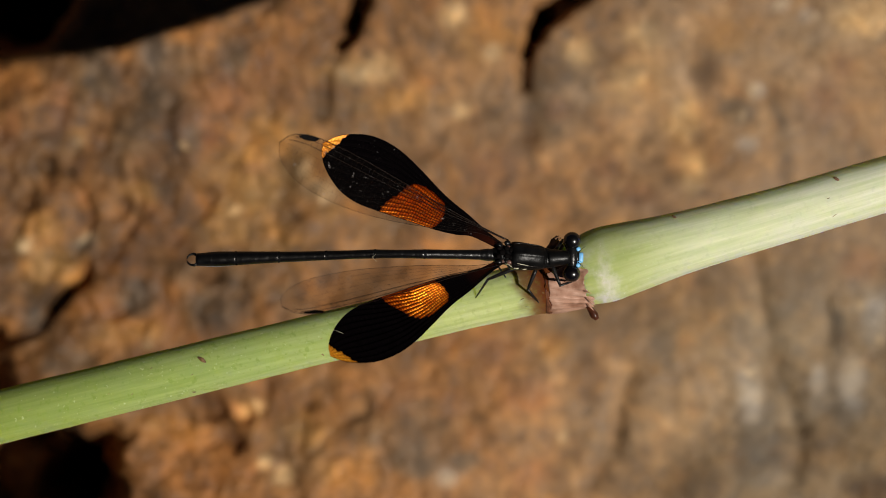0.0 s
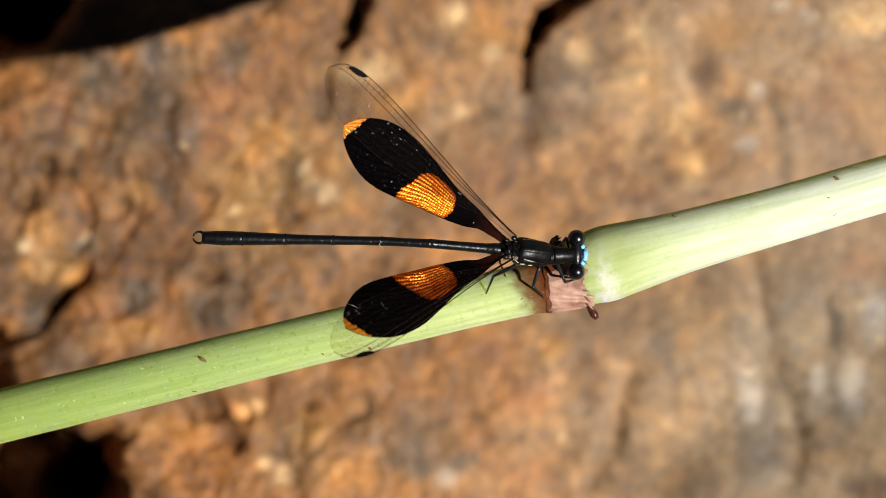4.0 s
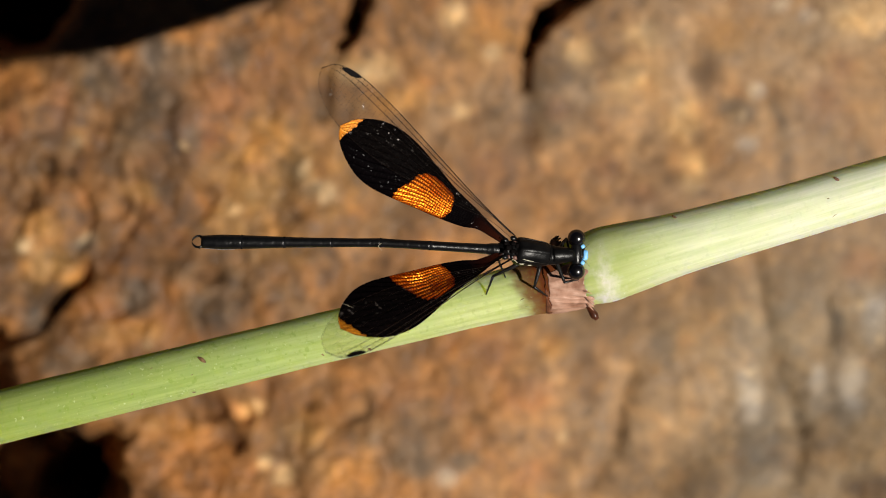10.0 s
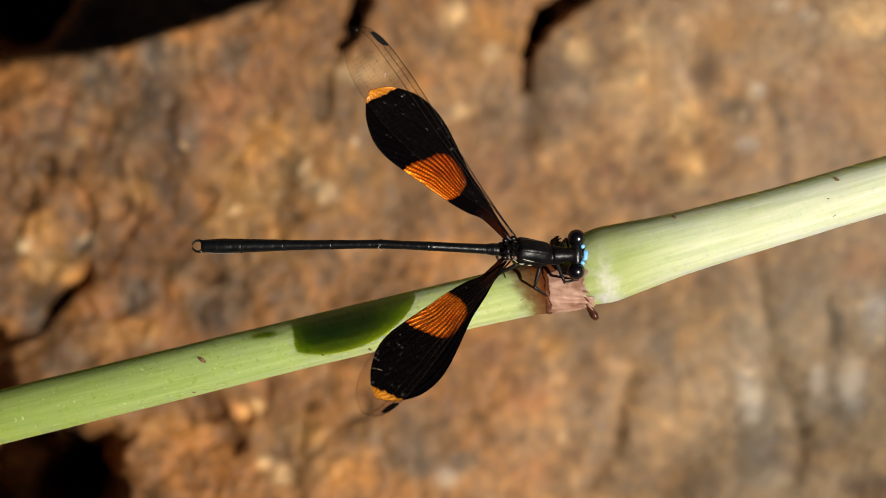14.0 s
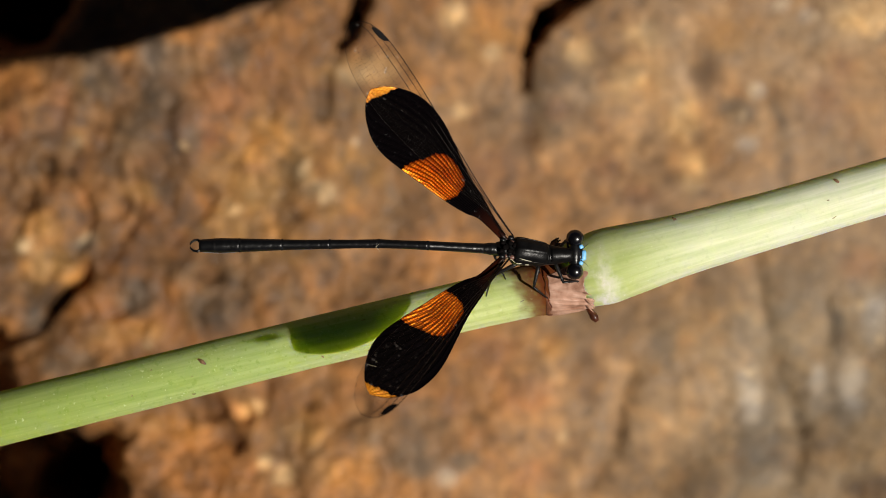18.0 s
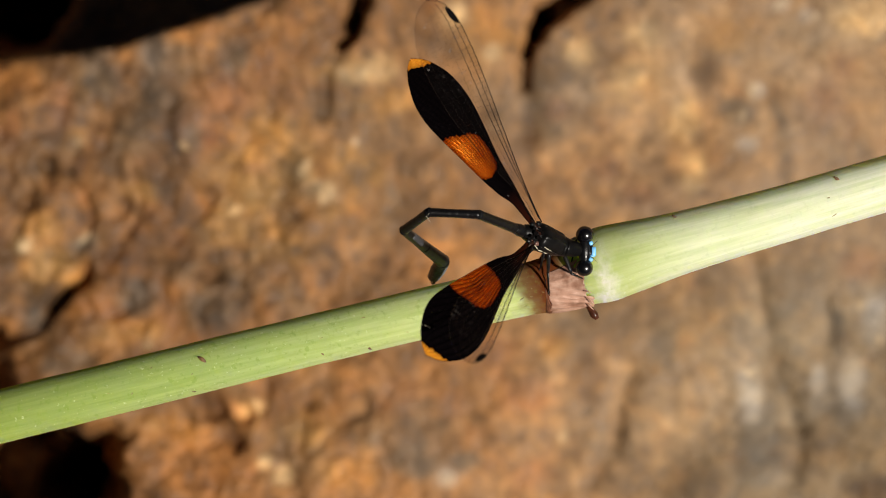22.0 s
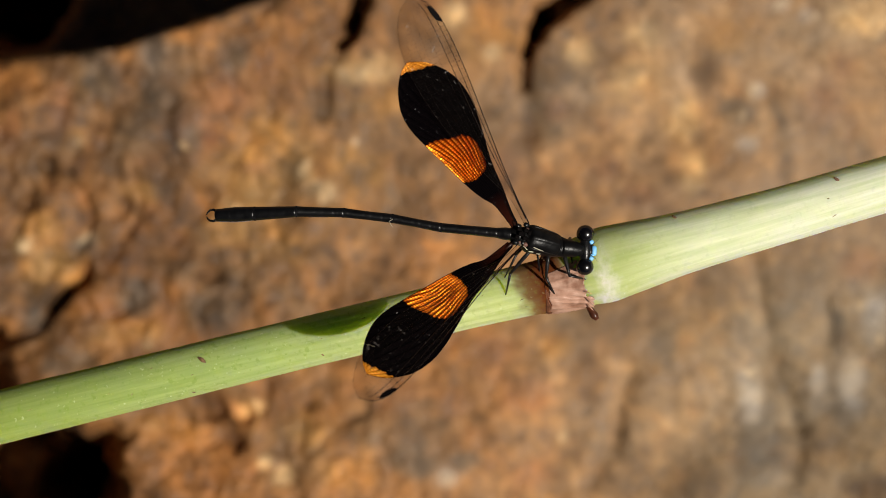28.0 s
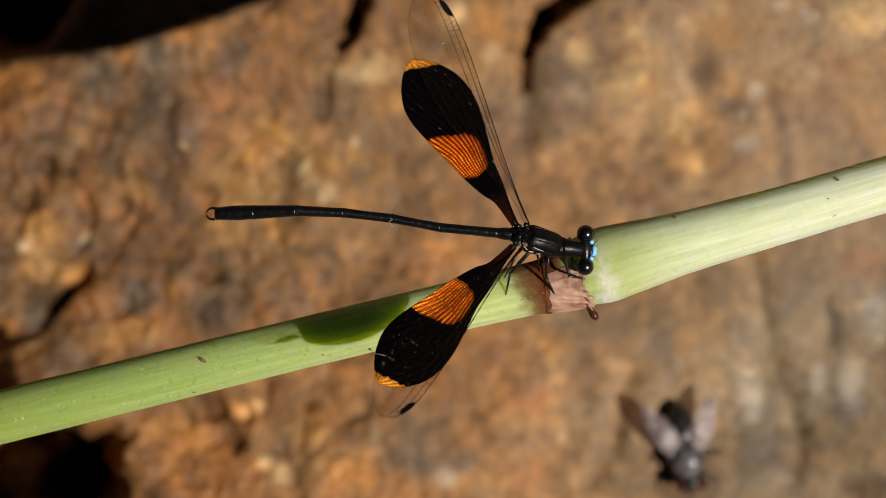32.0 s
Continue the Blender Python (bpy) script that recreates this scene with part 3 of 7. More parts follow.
# ---- stem ----
# x, y, z, radius in mm, from the root in the rock to the cut end
STEM_LINE = [(-128, -37, -13, 3.0), (-122, -35.5, 12, 2.9), (-108, -32, 38, 2.8), (-86, -26.8, 54, 2.75), (-64, -21.5, 59.5, 2.68), (-43, -16.45, 60, 2.6),
             (-15.6, -9.75, 60, 2.48), (6.4, -4.5, 60, 2.5), (10.5, -3.6, 60, 2.88), (13.4, -2.45, 60, 3.35), (15.6, -1.75, 60, 3.68), (17.8, -1.08, 60, 3.52),
             (22.8, 0.34, 60, 3.06), (28, 1.79, 60, 2.86), (33.8, 3.42, 60, 2.74), (43, 6.14, 60, 2.68), (80, 17, 60.5, 2.6), (150, 38, 64, 2.2), (230, 62, 72, 1.9)]


def stem_at(s):
    """Centre and radius at s, counted in knots of the line."""
    n = len(STEM_LINE)
    i = max(0, min(n - 2, int(s)))
    f = s - i
    p = [STEM_LINE[max(0, min(n - 1, i + k))] for k in (-1, 0, 1, 2)]
    out = []
    for c in range(4):
        a, b, d, e = (q[c] for q in p)
        out.append(0.5 * (2 * b + (d - a) * f + (2 * a - 5 * b + 4 * d - e) * f * f + (3 * b - a - 3 * d + e) * f**3))
    return out


def stem_knot(x):
    """The knot count at which the stem passes x (mm)."""
    lo, hi = 0.0, len(STEM_LINE) - 1.0
    for _ in range(40):
        mid = (lo + hi) / 2
        lo, hi = (mid, hi) if stem_at(mid)[0] < x else (lo, mid)
    return lo


def stem_point(x, angle, lift=0.0):
    """A place on the rind in metres: angle 0 is on top, positive towards -y."""
    s = stem_knot(x)
    cx, cy, cz, r = stem_at(s)
    ax, ay, az, _ = stem_at(s + 0.02)
    d = Vector((ax - cx, ay - cy, az - cz)).normalized()
    side = d.cross(Vector((0, 0, 1))).normalized()
    up = side.cross(d)
    a = radians(angle)
    return (Vector((cx, cy, cz)) + (up * math.cos(a) + side * math.sin(a)) * (r + lift)) * MM


def build_stem():
    thing = new("plant_stem")
    tagged(thing, "smooth pale green plant stem with a swollen node above the rock", "stem")
    n, steps = 56, 430
    rings, alongs, rinds, bruise, bloom = [], [], [], [], []
    for j in range(steps + 1):
        s = j / steps * (len(STEM_LINE) - 1.001)
        cx, cy, cz, r = stem_at(s)
        ax, ay, az, _ = stem_at(s + 0.01)
        d = Vector((ax - cx, ay - cy, az - cz)).normalized()
        side = d.cross(Vector((0, 0, 1))).normalized()
        up = side.cross(d)
        ring = []
        for k in range(n):
            a = 2 * math.pi * k / n
            rr = r * (1 + 0.004 * math.sin(9 * a + 1.3) + 0.003 * math.sin(21 * a)) + 0.05 * noise.noise((cx * 0.22, k * 0.4, 1.0))
            ring.append((Vector((cx, cy, cz)) + (up * math.cos(a) + side * math.sin(a)) * rr) * MM)
            alongs.append(min(1.0, max(0.0, (cx + 43) / 86)))
            rinds.append((cx * 0.10, math.cos(a) * 5.0, math.sin(a) * 5.0))
            n1 = noise.noise((cx * 0.9, math.sin(a) * 3.0, math.cos(a) * 3.0)) * 1.2 + noise.noise((cx * 2.6, math.sin(a) * 8.0, 4.0)) * 0.5
            bloom.append(max(0.0, 1 - abs((cx - 15.3 + 0.9 * n1) / 1.4)) * max(0.0, min(1.0, 0.62 + 0.7 * math.sin(a) + 0.5 * n1)) * 1.0)
            d0 = (cx - 6.8 + n1 * 0.7 - 0.5 * math.sin(a)) / 2.9
            bruise.append(max(0.0, min(1.0, d0 + 0.35 * max(0.0, math.sin(a)) * min(1.0, max(0.0, cx - 8.2) / 2.5))) * max(0.0, min(1.0, (12.4 - cx) / 1.0)))
        rings.append(ring)
    bm = bmesh.new()
    loft(bm, rings)
    rind = part("rind", bm, STEM, thing)
    me = rind.data
    a = me.attributes.new("along", "FLOAT", "POINT")
    a.data.foreach_set("value", alongs)
    b = me.attributes.new("bruise", "FLOAT", "POINT")
    b.data.foreach_set("value", bruise)
    w = me.attributes.new("bloom", "FLOAT", "POINT")
    w.data.foreach_set("value", bloom)
    v = me.attributes.new("rind", "FLOAT_VECTOR", "POINT")
    v.data.foreach_set("vector", [c for r in rinds for c in r])

    def wrap(name, x0, x1, a0, a1, lift, material, label, ragged=0.0, seed=0.0, thick=0.12, nx=26, na=40, slant=0.0):
        """A thin shell lying round the stem."""
        bm = bmesh.new()
        outer, inner = [], []
        for i in range(nx + 1):
            f = i / nx
            ra, rb = [], []
            for k in range(na + 1):
                g = k / na
                edge = x1 + ragged * noise.noise((g * 7 + seed, seed, 3.1)) + ragged * 0.5 * noise.noise((g * 19 + seed, 2.0, 0.4))
                start = x0 + slant * (1 - g) + 0.25 * ragged * noise.noise((g * 6 - seed, 5.0, 1.0))
                x = start + (edge - start) * f
                fold = abs(math.sin(g * 30 - 5.0 * f + 3.0 * noise.noise((g * 3, f, seed)) + seed)) ** 6
                l = lift * (0.08 + 1.2 * f) + 0.07 * noise.noise((x * 1.5, g * 9, seed)) + 0.12 * fold * (0.3 + f) * (1.0 if ragged > 0.3 else 0.3)
                taper = min(1.0, 6 * g, 6 * (1 - g))
                p = stem_point(x, a0 + (a1 - a0) * g, l * taper)
                ra.append(p)
                rb.append(stem_point(x, a0 + (a1 - a0) * g, l * taper - thick))
            outer.append(ra)
            inner.append(rb)
        vo = [[bm.verts.new(p) for p in r] for r in outer]
        vi = [[bm.verts.new(p) for p in r] for r in inner]
        for i in range(nx):
            for k in range(na):
                bm.faces.new((vo[i][k], vo[i][k + 1], vo[i + 1][k + 1], vo[i + 1][k]))
                bm.faces.new((vi[i][k], vi[i + 1][k], vi[i + 1][k + 1], vi[i][k + 1]))
        for i in range(nx):
            for k in (0, na):
                q = (vo[i][k], vo[i + 1][k], vi[i + 1][k], vi[i][k])
                bm.faces.new(q)
        for k in range(na):
            for i in (0, nx):
                bm.faces.new((vo[i][k], vi[i][k], vi[i][k + 1], vo[i][k + 1]))
        bmesh.ops.recalc_face_normals(bm, faces=bm.faces)
        return part(name, bm, material, thing, label)

    wrap("bract", 9.75, 13.35, -24, 94, 0.2, BRACT, "dry papery pink-brown bract", 0.8, 4.0, 0.12, 36, 72, 0.55)
    wrap("bract_scar", 9.5, 9.95, -50, 92, 0.07, SCAR, "dark red-brown leaf scar ring", 0.25, 2.0, 0.12, 8, 48, 0.55)
    wrap("bract", 10.3, 12.6, -104, -58, 0.7, BRACT_DARK, "dark brown dry bract tip", 1.0, 9.0)
    # small brown bud under the node
    bm = bmesh.new()
    a, b = Vector((13.6, -5.0, 60.8)), Vector((14.95, -7.0, 60.9))
    tube(bm, [a.lerp(b, f) * MM for f in (0, 0.3, 0.55, 0.8, 1.0)], [r * MM for r in (0.16, 0.22, 0.32, 0.42, 0.2)], 12)
    part("bud", bm, BUD, thing, "small dark brown bud")
    # awns on the ragged edge of the bract
    for x, ang, dx, dy in ((12.8, 40, 1.0, -0.9), (12.7, 58, 0.7, -0.7), (12.9, 28, 0.8, -0.3)):
        p = stem_point(x, ang, 0.2)
        q = p + Vector((dx, dy, 0.25)) * MM
        bm = bmesh.new()
        tube(bm, [p, p.lerp(q, 0.5), q], [0.11 * MM, 0.08 * MM, 0.02 * MM], 6)
        part("bract_tooth", bm, BRACT, thing)
    # scars and specks on the rind
    rng = random.Random(5)
    for i in range(26):
        x = rng.uniform(-42, 42)
        if 8 < x < 19 or (x > 19 and i % 3):
            continue
        ang = rng.uniform(-42, 62)
        p, q = stem_point(x, ang, 0.015), stem_point(x + rng.uniform(0.15, 0.5), ang + rng.uniform(-4, 4), 0.015)
        bm = bmesh.new()
        r = rng.uniform(0.03, 0.075) * MM
        tube(bm, [p, p.lerp(q, 0.5), q], [r * 0.3, r, r * 0.3], 6)
        part("speck", bm, rng.choice((STAIN, BRACT_DARK, STAIN)), thing)
    for x, ang, r in ((-23.1, -17, 0.26), (23.1, -58, 0.16), (38.6, -42, 0.2), (-7.6, 56, 0.14), (-12.0, 38, 0.1)):
        bm = bmesh.new()
        p = stem_point(x, ang, 0.02)
        tube(bm, [p + Vector((-r * 1.6, r, 0)) * MM, p + Vector((0, 0, 0.08)) * MM, p + Vector((r * 1.4, -r, 0)) * MM], [r * 0.3 * MM, r * 0.8 * MM, r * 0.35 * MM], 8)
        part("scar", bm, BRACT_DARK, thing, "small brown scar")
    return thing


stem = build_stem()

# ---- damselfly: x runs to the head, y to its left, z up; the origin is the neck ----
damselfly = new("damselfly")
tagged(damselfly, "black damselfly with copper-banded wings perched on the green stem", "damselfly")
damselfly.empty_display_size = 0.002


def build_thorax():
    bm = bmesh.new()
    prof = [(-0.05, 0.52, 0.40, -0.1), (-0.35, 0.76, 0.58, -0.12), (-0.8, 0.92, 0.74, -0.16), (-1.2, 0.97, 0.82, -0.2), (-1.45, 1.02, 0.90, -0.24),
            (-1.7, 1.12, 1.08, -0.30), (-2.2, 1.22, 1.28, -0.36), (-2.8, 1.26, 1.42, -0.42), (-3.6, 1.34, 1.55, -0.5), (-4.3, 1.37, 1.52, -0.55), (-4.7, 1.28, 1.38, -0.58),
            (-4.95, 1.0, 1.05, -0.62), (-5.4, 0.92, 0.95, -0.66), (-5.9, 0.80, 0.85, -0.7), (-6.4, 0.62, 0.65, -0.8), (-6.7, 0.35, 0.4, -0.85)]
    rows = []
    for i in range(111):
        x = -0.05 - 6.65 * i / 110
        rows.append((x, *(smooth_knots([(-p[0], p[k]) for p in prof], -x) for k in (1, 2, 3))))
    rings = []
    for x, w, h, zc in rows:
        ring = []
        for k in range(44):
            a = 2 * math.pi * k / 44
            y, z = w * math.cos(a), h * math.sin(a)
            # a keel along the back and a seam on each side
            z *= 0.88 if math.sin(a) > 0.6 else 1.0
            z += 0.16 * math.exp(-(y / 0.14) ** 2) * (1 if math.sin(a) > 0 and -4.8 < x < -1.7 else 0)
            z -= (0.16 * math.exp(-((x + 5.5) / 0.10) ** 2) + 0.10 * math.exp(-((x + 1.5) / 0.09) ** 2)) * max(0.0, math.sin(a))
            d = 1 - 0.05 * math.exp(-((math.degrees(a) % 180 - 35) / 7) ** 2) - 0.05 * math.exp(-((math.degrees(a) % 180 - 145) / 7) ** 2)
            ring.append((x * MM, (y * d - 0.35) * MM, (zc + z * d) * MM))
        rings.append(ring)
    loft(bm, rings)
    body = part("thorax", bm, SATIN, damselfly, "glossy black thorax")
    def skin_at(x, angle, lift=0.0):
        w, h, zc = (smooth_knots([(-p[0], p[k]) for p in prof], -x) for k in (1, 2, 3))
        a = radians(angle)
        return Vector((x, (w + lift) * math.cos(a) - 0.35, zc + (h * (0.88 if math.sin(a) > 0.6 else 1.0) + lift) * math.sin(a))) * MM

    def line_on(name, x0, x1, a0, a1, r, material, label=""):
        bm = bmesh.new()
        n = 10
        pts = [skin_at(x0 + (x1 - x0) * i / n, a0 + (a1 - a0) * i / n) for i in range(n + 1)]
        tube(bm, pts, [r * MM * (0.25 + 0.75 * math.sin(math.pi * i / n) ** 0.5) for i in range(n + 1)], 6)
        part(name, bm, material, body, label)
    # thin pale stripes and brown seams on the flanks
    for x0, x1, a0, a1, r in ((-4.4, -3.1, 132, 142, 0.045), (-5.7, -4.6, 166, 160, 0.06), (-4.5, -4.0, 164, 160, 0.07), (-3.6, -3.2, 168, 166, 0.06)):
        line_on("stripe", x0, x1, a0, a1, r, STRIPE, "thin pale flank stripe")
    for x0, x1, a0, a1 in ((-4.7, -1.7, 90, 90), (-4.75, -1.8, 140, 150), (-4.75, -1.8, 40, 30)):
        line_on("seam", x0, x1, a0, a1, 0.04, SEAM, "dark brown seam")
    for x, ang, r in ((-4.95, 146, 0.30), (-5.5, 152, 0.24), (-5.1, 40, 0.22)):
        bm = bmesh.new()
        p = skin_at(x, ang, -0.05)
        ball(bm, p, (r * MM, r * 0.8 * MM, r * 0.7 * MM), 12, 8)
        part("wing_hinge_plate", bm, HINGE, body, "pinkish brown hinge plate")
    # neck
    bm = bmesh.new()
    n = 12
    ends = Vector((-1.1, -0.35, -0.2)), Vector((0.9, -0.12, 0.26))
    tube(bm, [ends[0].lerp(ends[1], i / n) * MM for i in range(n + 1)], [(0.88 - 0.30 * (i / n) ** 2) * MM for i in range(n + 1)], 16)
    part("neck", bm, SATIN, damselfly, "narrow black neck")
    # knobbly plates between the wing roots
    for x, y, r in ((-4.85, -0.05, 0.30), (-5.3, -0.62, 0.27), (-5.35, 0.12, 0.26), (-5.8, -0.35, 0.30), (-6.1, 0.05, 0.22), (-6.15, -0.75, 0.22), (-4.9, -0.72, 0.24)):
        bm = bmesh.new()
        pebble(bm, (x * MM, y * MM, (0.24 + 0.5 * (r - 0.22)) * MM), (r * MM, r * 0.8 * MM, 0.13 * MM), 12, 8, 0.55)
        part("back_plate", bm, VELVET, body, "knobbly black back plate")
    # wing sockets
    for x, y in ((-5.2, 0.75), (-5.2, -1.05), (-6.0, 0.42), (-5.95, -1.2)):
        bm = bmesh.new()
        ball(bm, (x * MM, y * MM, -0.2 * MM), (0.34 * MM, 0.26 * MM, 0.24 * MM), 12, 8)
        part("wing_socket", bm, BLACK, body)


build_thorax()


def build_head():
    bm = bmesh.new()
    ball(bm, (0, 0, 0), (0.62 * MM, 1.45 * MM, 0.62 * MM), 24, 16)
    ball(bm, (0.35 * MM, 0, -0.15 * MM), (0.62 * MM, 0.85 * MM, 0.6 * MM), 20, 14)
    ball(bm, (-0.55 * MM, 0, -0.05 * MM), (0.4 * MM, 0.5 * MM, 0.4 * MM), 16, 10)
    h = part("head", bm, BLACK, damselfly, "black head with a blue face")
    for side in (1, -1):
        bm = bmesh.new()
        ball(bm, (0, side * 1.58 * MM, 0.0), (0.86 * MM, 0.84 * MM, 0.86 * MM), 28, 20)
        part("eye", bm, EYE, h, "shiny black bulging eye")
        bm = bmesh.new()
        pebble(bm, (0.52 * MM, side * 0.78 * MM, 0.46 * MM), (0.21 * MM, 0.20 * MM, 0.14 * MM), 14, 10, 0.6, Matrix.Rotation(0.5 * side, 4, 'Z'))
        part("cheek_spot", bm, BLUE, h, "blue spot beside the eye")
        bm = bmesh.new()
        tube(bm, [(0.5 * MM, side * 0.45 * MM, 0.4 * MM), (0.9 * MM, side * 0.8 * MM, 0.5 * MM), (1.25 * MM, side * 1.1 * MM, 0.4 * MM)],
             [0.045 * MM, 0.022 * MM, 0.008 * MM], 6)
        part("antenna", bm, BLACK_MATT, h)
    bm = bmesh.new()
    pebble(bm, (0.84 * MM, -0.04 * MM, 0.14 * MM), (0.24 * MM, 0.50 * MM, 0.28 * MM), 20, 14, 0.5)
    pebble(bm, (0.66 * MM, -0.46 * MM, 0.3 * MM), (0.22 * MM, 0.10 * MM, 0.14 * MM), 14, 10, 0.6)
    part("face_plate", bm, BLUE, h, "bright blue face plate")
    bm = bmesh.new()
    ball(bm, (0.95 * MM, 0, -0.4 * MM), (0.25 * MM, 0.45 * MM, 0.3 * MM), 14, 10)
    part("mouth", bm, BLACK, h)
    return h


head = build_head()

LINKS = [v * 0.0542 * MM for v in (24, 101, 87, 86, 84, 75, 69)]
# half width in mm at the front, middle and back of each abdomen segment
GIRTH = [(0.60, 0.60, 0.50), (0.49, 0.45, 0.45), (0.45, 0.41, 0.44), (0.44, 0.42, 0.46), (0.46, 0.46, 0.53), (0.53, 0.60, 0.67), (0.67, 0.72, 0.60)]


def build_abdomen():
    made = []
    for k, (length, (a, b, c)) in enumerate(zip(LINKS, GIRTH)):
        bm = bmesh.new()
        rows = []
        for i in range(25):
            f = i / 24
            w = knots([(0, a), (0.5, b), (1, c)], f) + 0.006 * math.exp(-((f - 0.985) / 0.03) ** 2)
            rows.append((f * length, w * MM, w * 1.02 * MM, 0))
        rows.insert(0, (-0.12 * MM, a * 0.7 * MM, a * 0.7 * MM, 0))
        rows.append((length + 0.1 * MM, c * 0.7 * MM, c * 0.7 * MM, 0))
        lathe(bm, rows, 24)
        seg = part("abdomen_segment", bm, BLACK, damselfly, "slender black abdomen segment")
        made.append(seg)
        if 0 < k < 6:
            bm = bmesh.new()
            lathe(bm, [(length - 0.2 * MM, c * 0.98 * MM, c * 0.98 * MM, 0), (length - 0.08 * MM, (c + 0.016) * MM, (c + 0.016) * MM, 0),
                       (length + 0.06 * MM, (c + 0.012) * MM, (c + 0.012) * MM, 0), (length + 0.12 * MM, c * 0.9 * MM, c * 0.9 * MM, 0)], 20)
            part("joint_ring", bm, GREY_BAND, seg, "dull grey joint ring")
        if k in (4, 6):
            bm = bmesh.new()
            rings = []
            f0, f1 = (0.3, 0.75) if k == 4 else (0.08, 0.97)
            for i in range(13):
                f = f0 + (f1 - f0) * i / 12
                w = knots([(0, a), (0.5, b), (1, c)], f) + 0.03 * math.sin(math.pi * min(1, max(0, i / 12))) ** 0.3
                rings.append([(f * length, w * MM * math.cos(t), w * MM * math.sin(t)) for t in (radians(186 + 168 * j / 14) for j in range(15))]
                             + [(f * length, 0.8 * w * MM * math.cos(t), 0.8 * w * MM * math.sin(t)) for t in (radians(354 - 168 * j / 14) for j in range(15))])
            loft(bm, rings)
            part("belly_plate", bm, BELLY if k == 6 else BELLY_DARK, seg, "powdery blue-grey belly plate")
        if k == 6:
            for x in (0.35, 0.62):
                bm = bmesh.new()
                xs = length * x
                lathe(bm, [(xs - 0.07 * MM, 0.66 * MM, 0.66 * MM, 0), (xs, 0.726 * MM, 0.726 * MM, 0), (xs + 0.07 * MM, 0.66 * MM, 0.66 * MM, 0)], 20)
                part("joint_ring", bm, BLACK_MATT, seg)
            for side in (1, -1):
                bm = bmesh.new()
                pts = [(length + x * MM, side * y * MM, 0.1 * MM) for x, y in ((-0.1, 0.35), (0.25, 0.56), (0.6, 0.5), (0.85, 0.3), (0.95, 0.08))]
                tube(bm, pts, [v * MM for v in (0.16, 0.13, 0.11, 0.09, 0.04)], 8)
                part("clasper", bm, BLACK, seg, "curved black tail clasper")
        if k == 2:
            bm = bmesh.new()
            tube(bm, [(length - 0.1 * MM, 0.1 * MM, 0.45 * MM), (length + 0.2 * MM, 0.45 * MM, 0.75 * MM), (length - 0.2 * MM, 0.9 * MM, 0.7 * MM)], [0.035 * MM, 0.03 * MM, 0.015 * MM], 5)
            part("dust_thread", bm, STRIPE, seg, "pale thread of dust")
    return made


abdomen = build_abdomen()

# ---- wings: x runs out along the wing, the leading edge lies at -y on the left wings and +y on the right ----
HIND_LEAD = [(0, 0.012), (0.09, 0.024), (0.21, 0.050), (0.35, 0.074), (0.5, 0.118), (0.62, 0.150), (0.72, 0.160), (0.82, 0.146), (0.90, 0.108), (0.96, 0.060), (1.0, 0.0)]
HIND_TRAIL = [(0, -0.018), (0.1, -0.024), (0.16, -0.032), (0.22, -0.060), (0.33, -0.092), (0.47, -0.121), (0.6, -0.148), (0.71, -0.165), (0.80, -0.159), (0.88, -0.128),
              (0.94, -0.088), (0.98, -0.045), (1.0, 0.0)]
FORE_LEAD = [(0, 0.008), (0.1, 0.006), (0.25, 0.008), (0.42, 0.016), (0.7, 0.028), (0.88, 0.022), (0.95, 0.002), (0.985, -0.025), (1, -0.055)]
FORE_TRAIL = [(0, -0.008), (0.12, -0.018), (0.25, -0.062), (0.45, -0.118), (0.62, -0.15), (0.78, -0.158), (0.88, -0.145), (0.95, -0.115), (0.985, -0.085), (1, -0.055)]
BAND = [(0.590, -0.2), (0.602, -0.125), (0.590, -0.085), (0.566, -0.04), (0.544, 0.02), (0.515, 0.055), (0.47, 0.066), (0.40, 0.060), (0.345, 0.045), (0.322, 0.02),
        (0.312, -0.03), (0.322, -0.07), (0.345, -0.11), (0.345, -0.2)]
TIP = [(0.905, 0.2), (0.915, 0.09), (0.927, 0.05), (0.945, 0.0), (0.962, -0.035), (0.972, -0.1), (1.05, -0.1), (1.05, 0.2)]
HIND_LENGTH, FORE_LENGTH = 19.85 * MM, 26.5 * MM


def fan(u, w):
    """The rows between the long veins, which spread to the trailing edge past the middle."""
    return w + 1.1 * max(0.0, u - 0.45) * (1 - w)


def pleat(rows):
    """Overlapping scales from vein to vein: a slope that steepens, then a short step back."""
    f = rows % 1.0
    q = f / 0.85
    return 0.85 * q * (0.42 + 0.48 * q) - 0.3 if f < 0.85 else 0.765 * (1 - f) / 0.15 - 0.3


def wing_place(u, w, side, lead, trail, length, rows, steep):
    a, b = smooth_knots(trail, u), smooth_knots(lead, u)
    v = a + (b - a) * w
    bow = (0.25 * (w - 0.5) ** 2 * min(1.0, 3 * u) + 0.35 * u * u) * MM
    ridge = side * pleat(fan(u, w) * rows) * steep * (b - a) * length / rows * min(1.0, u * 5, w * 9, (1 - w) * 9)
    return Vector((u * length, -side * v * length, bow + ridge)), v


def band_steep(u):
    """Pleats stand steeper in the copper band."""
    return 0.45 + 0.22 * math.exp(-((u - 0.45) / 0.13) ** 4)


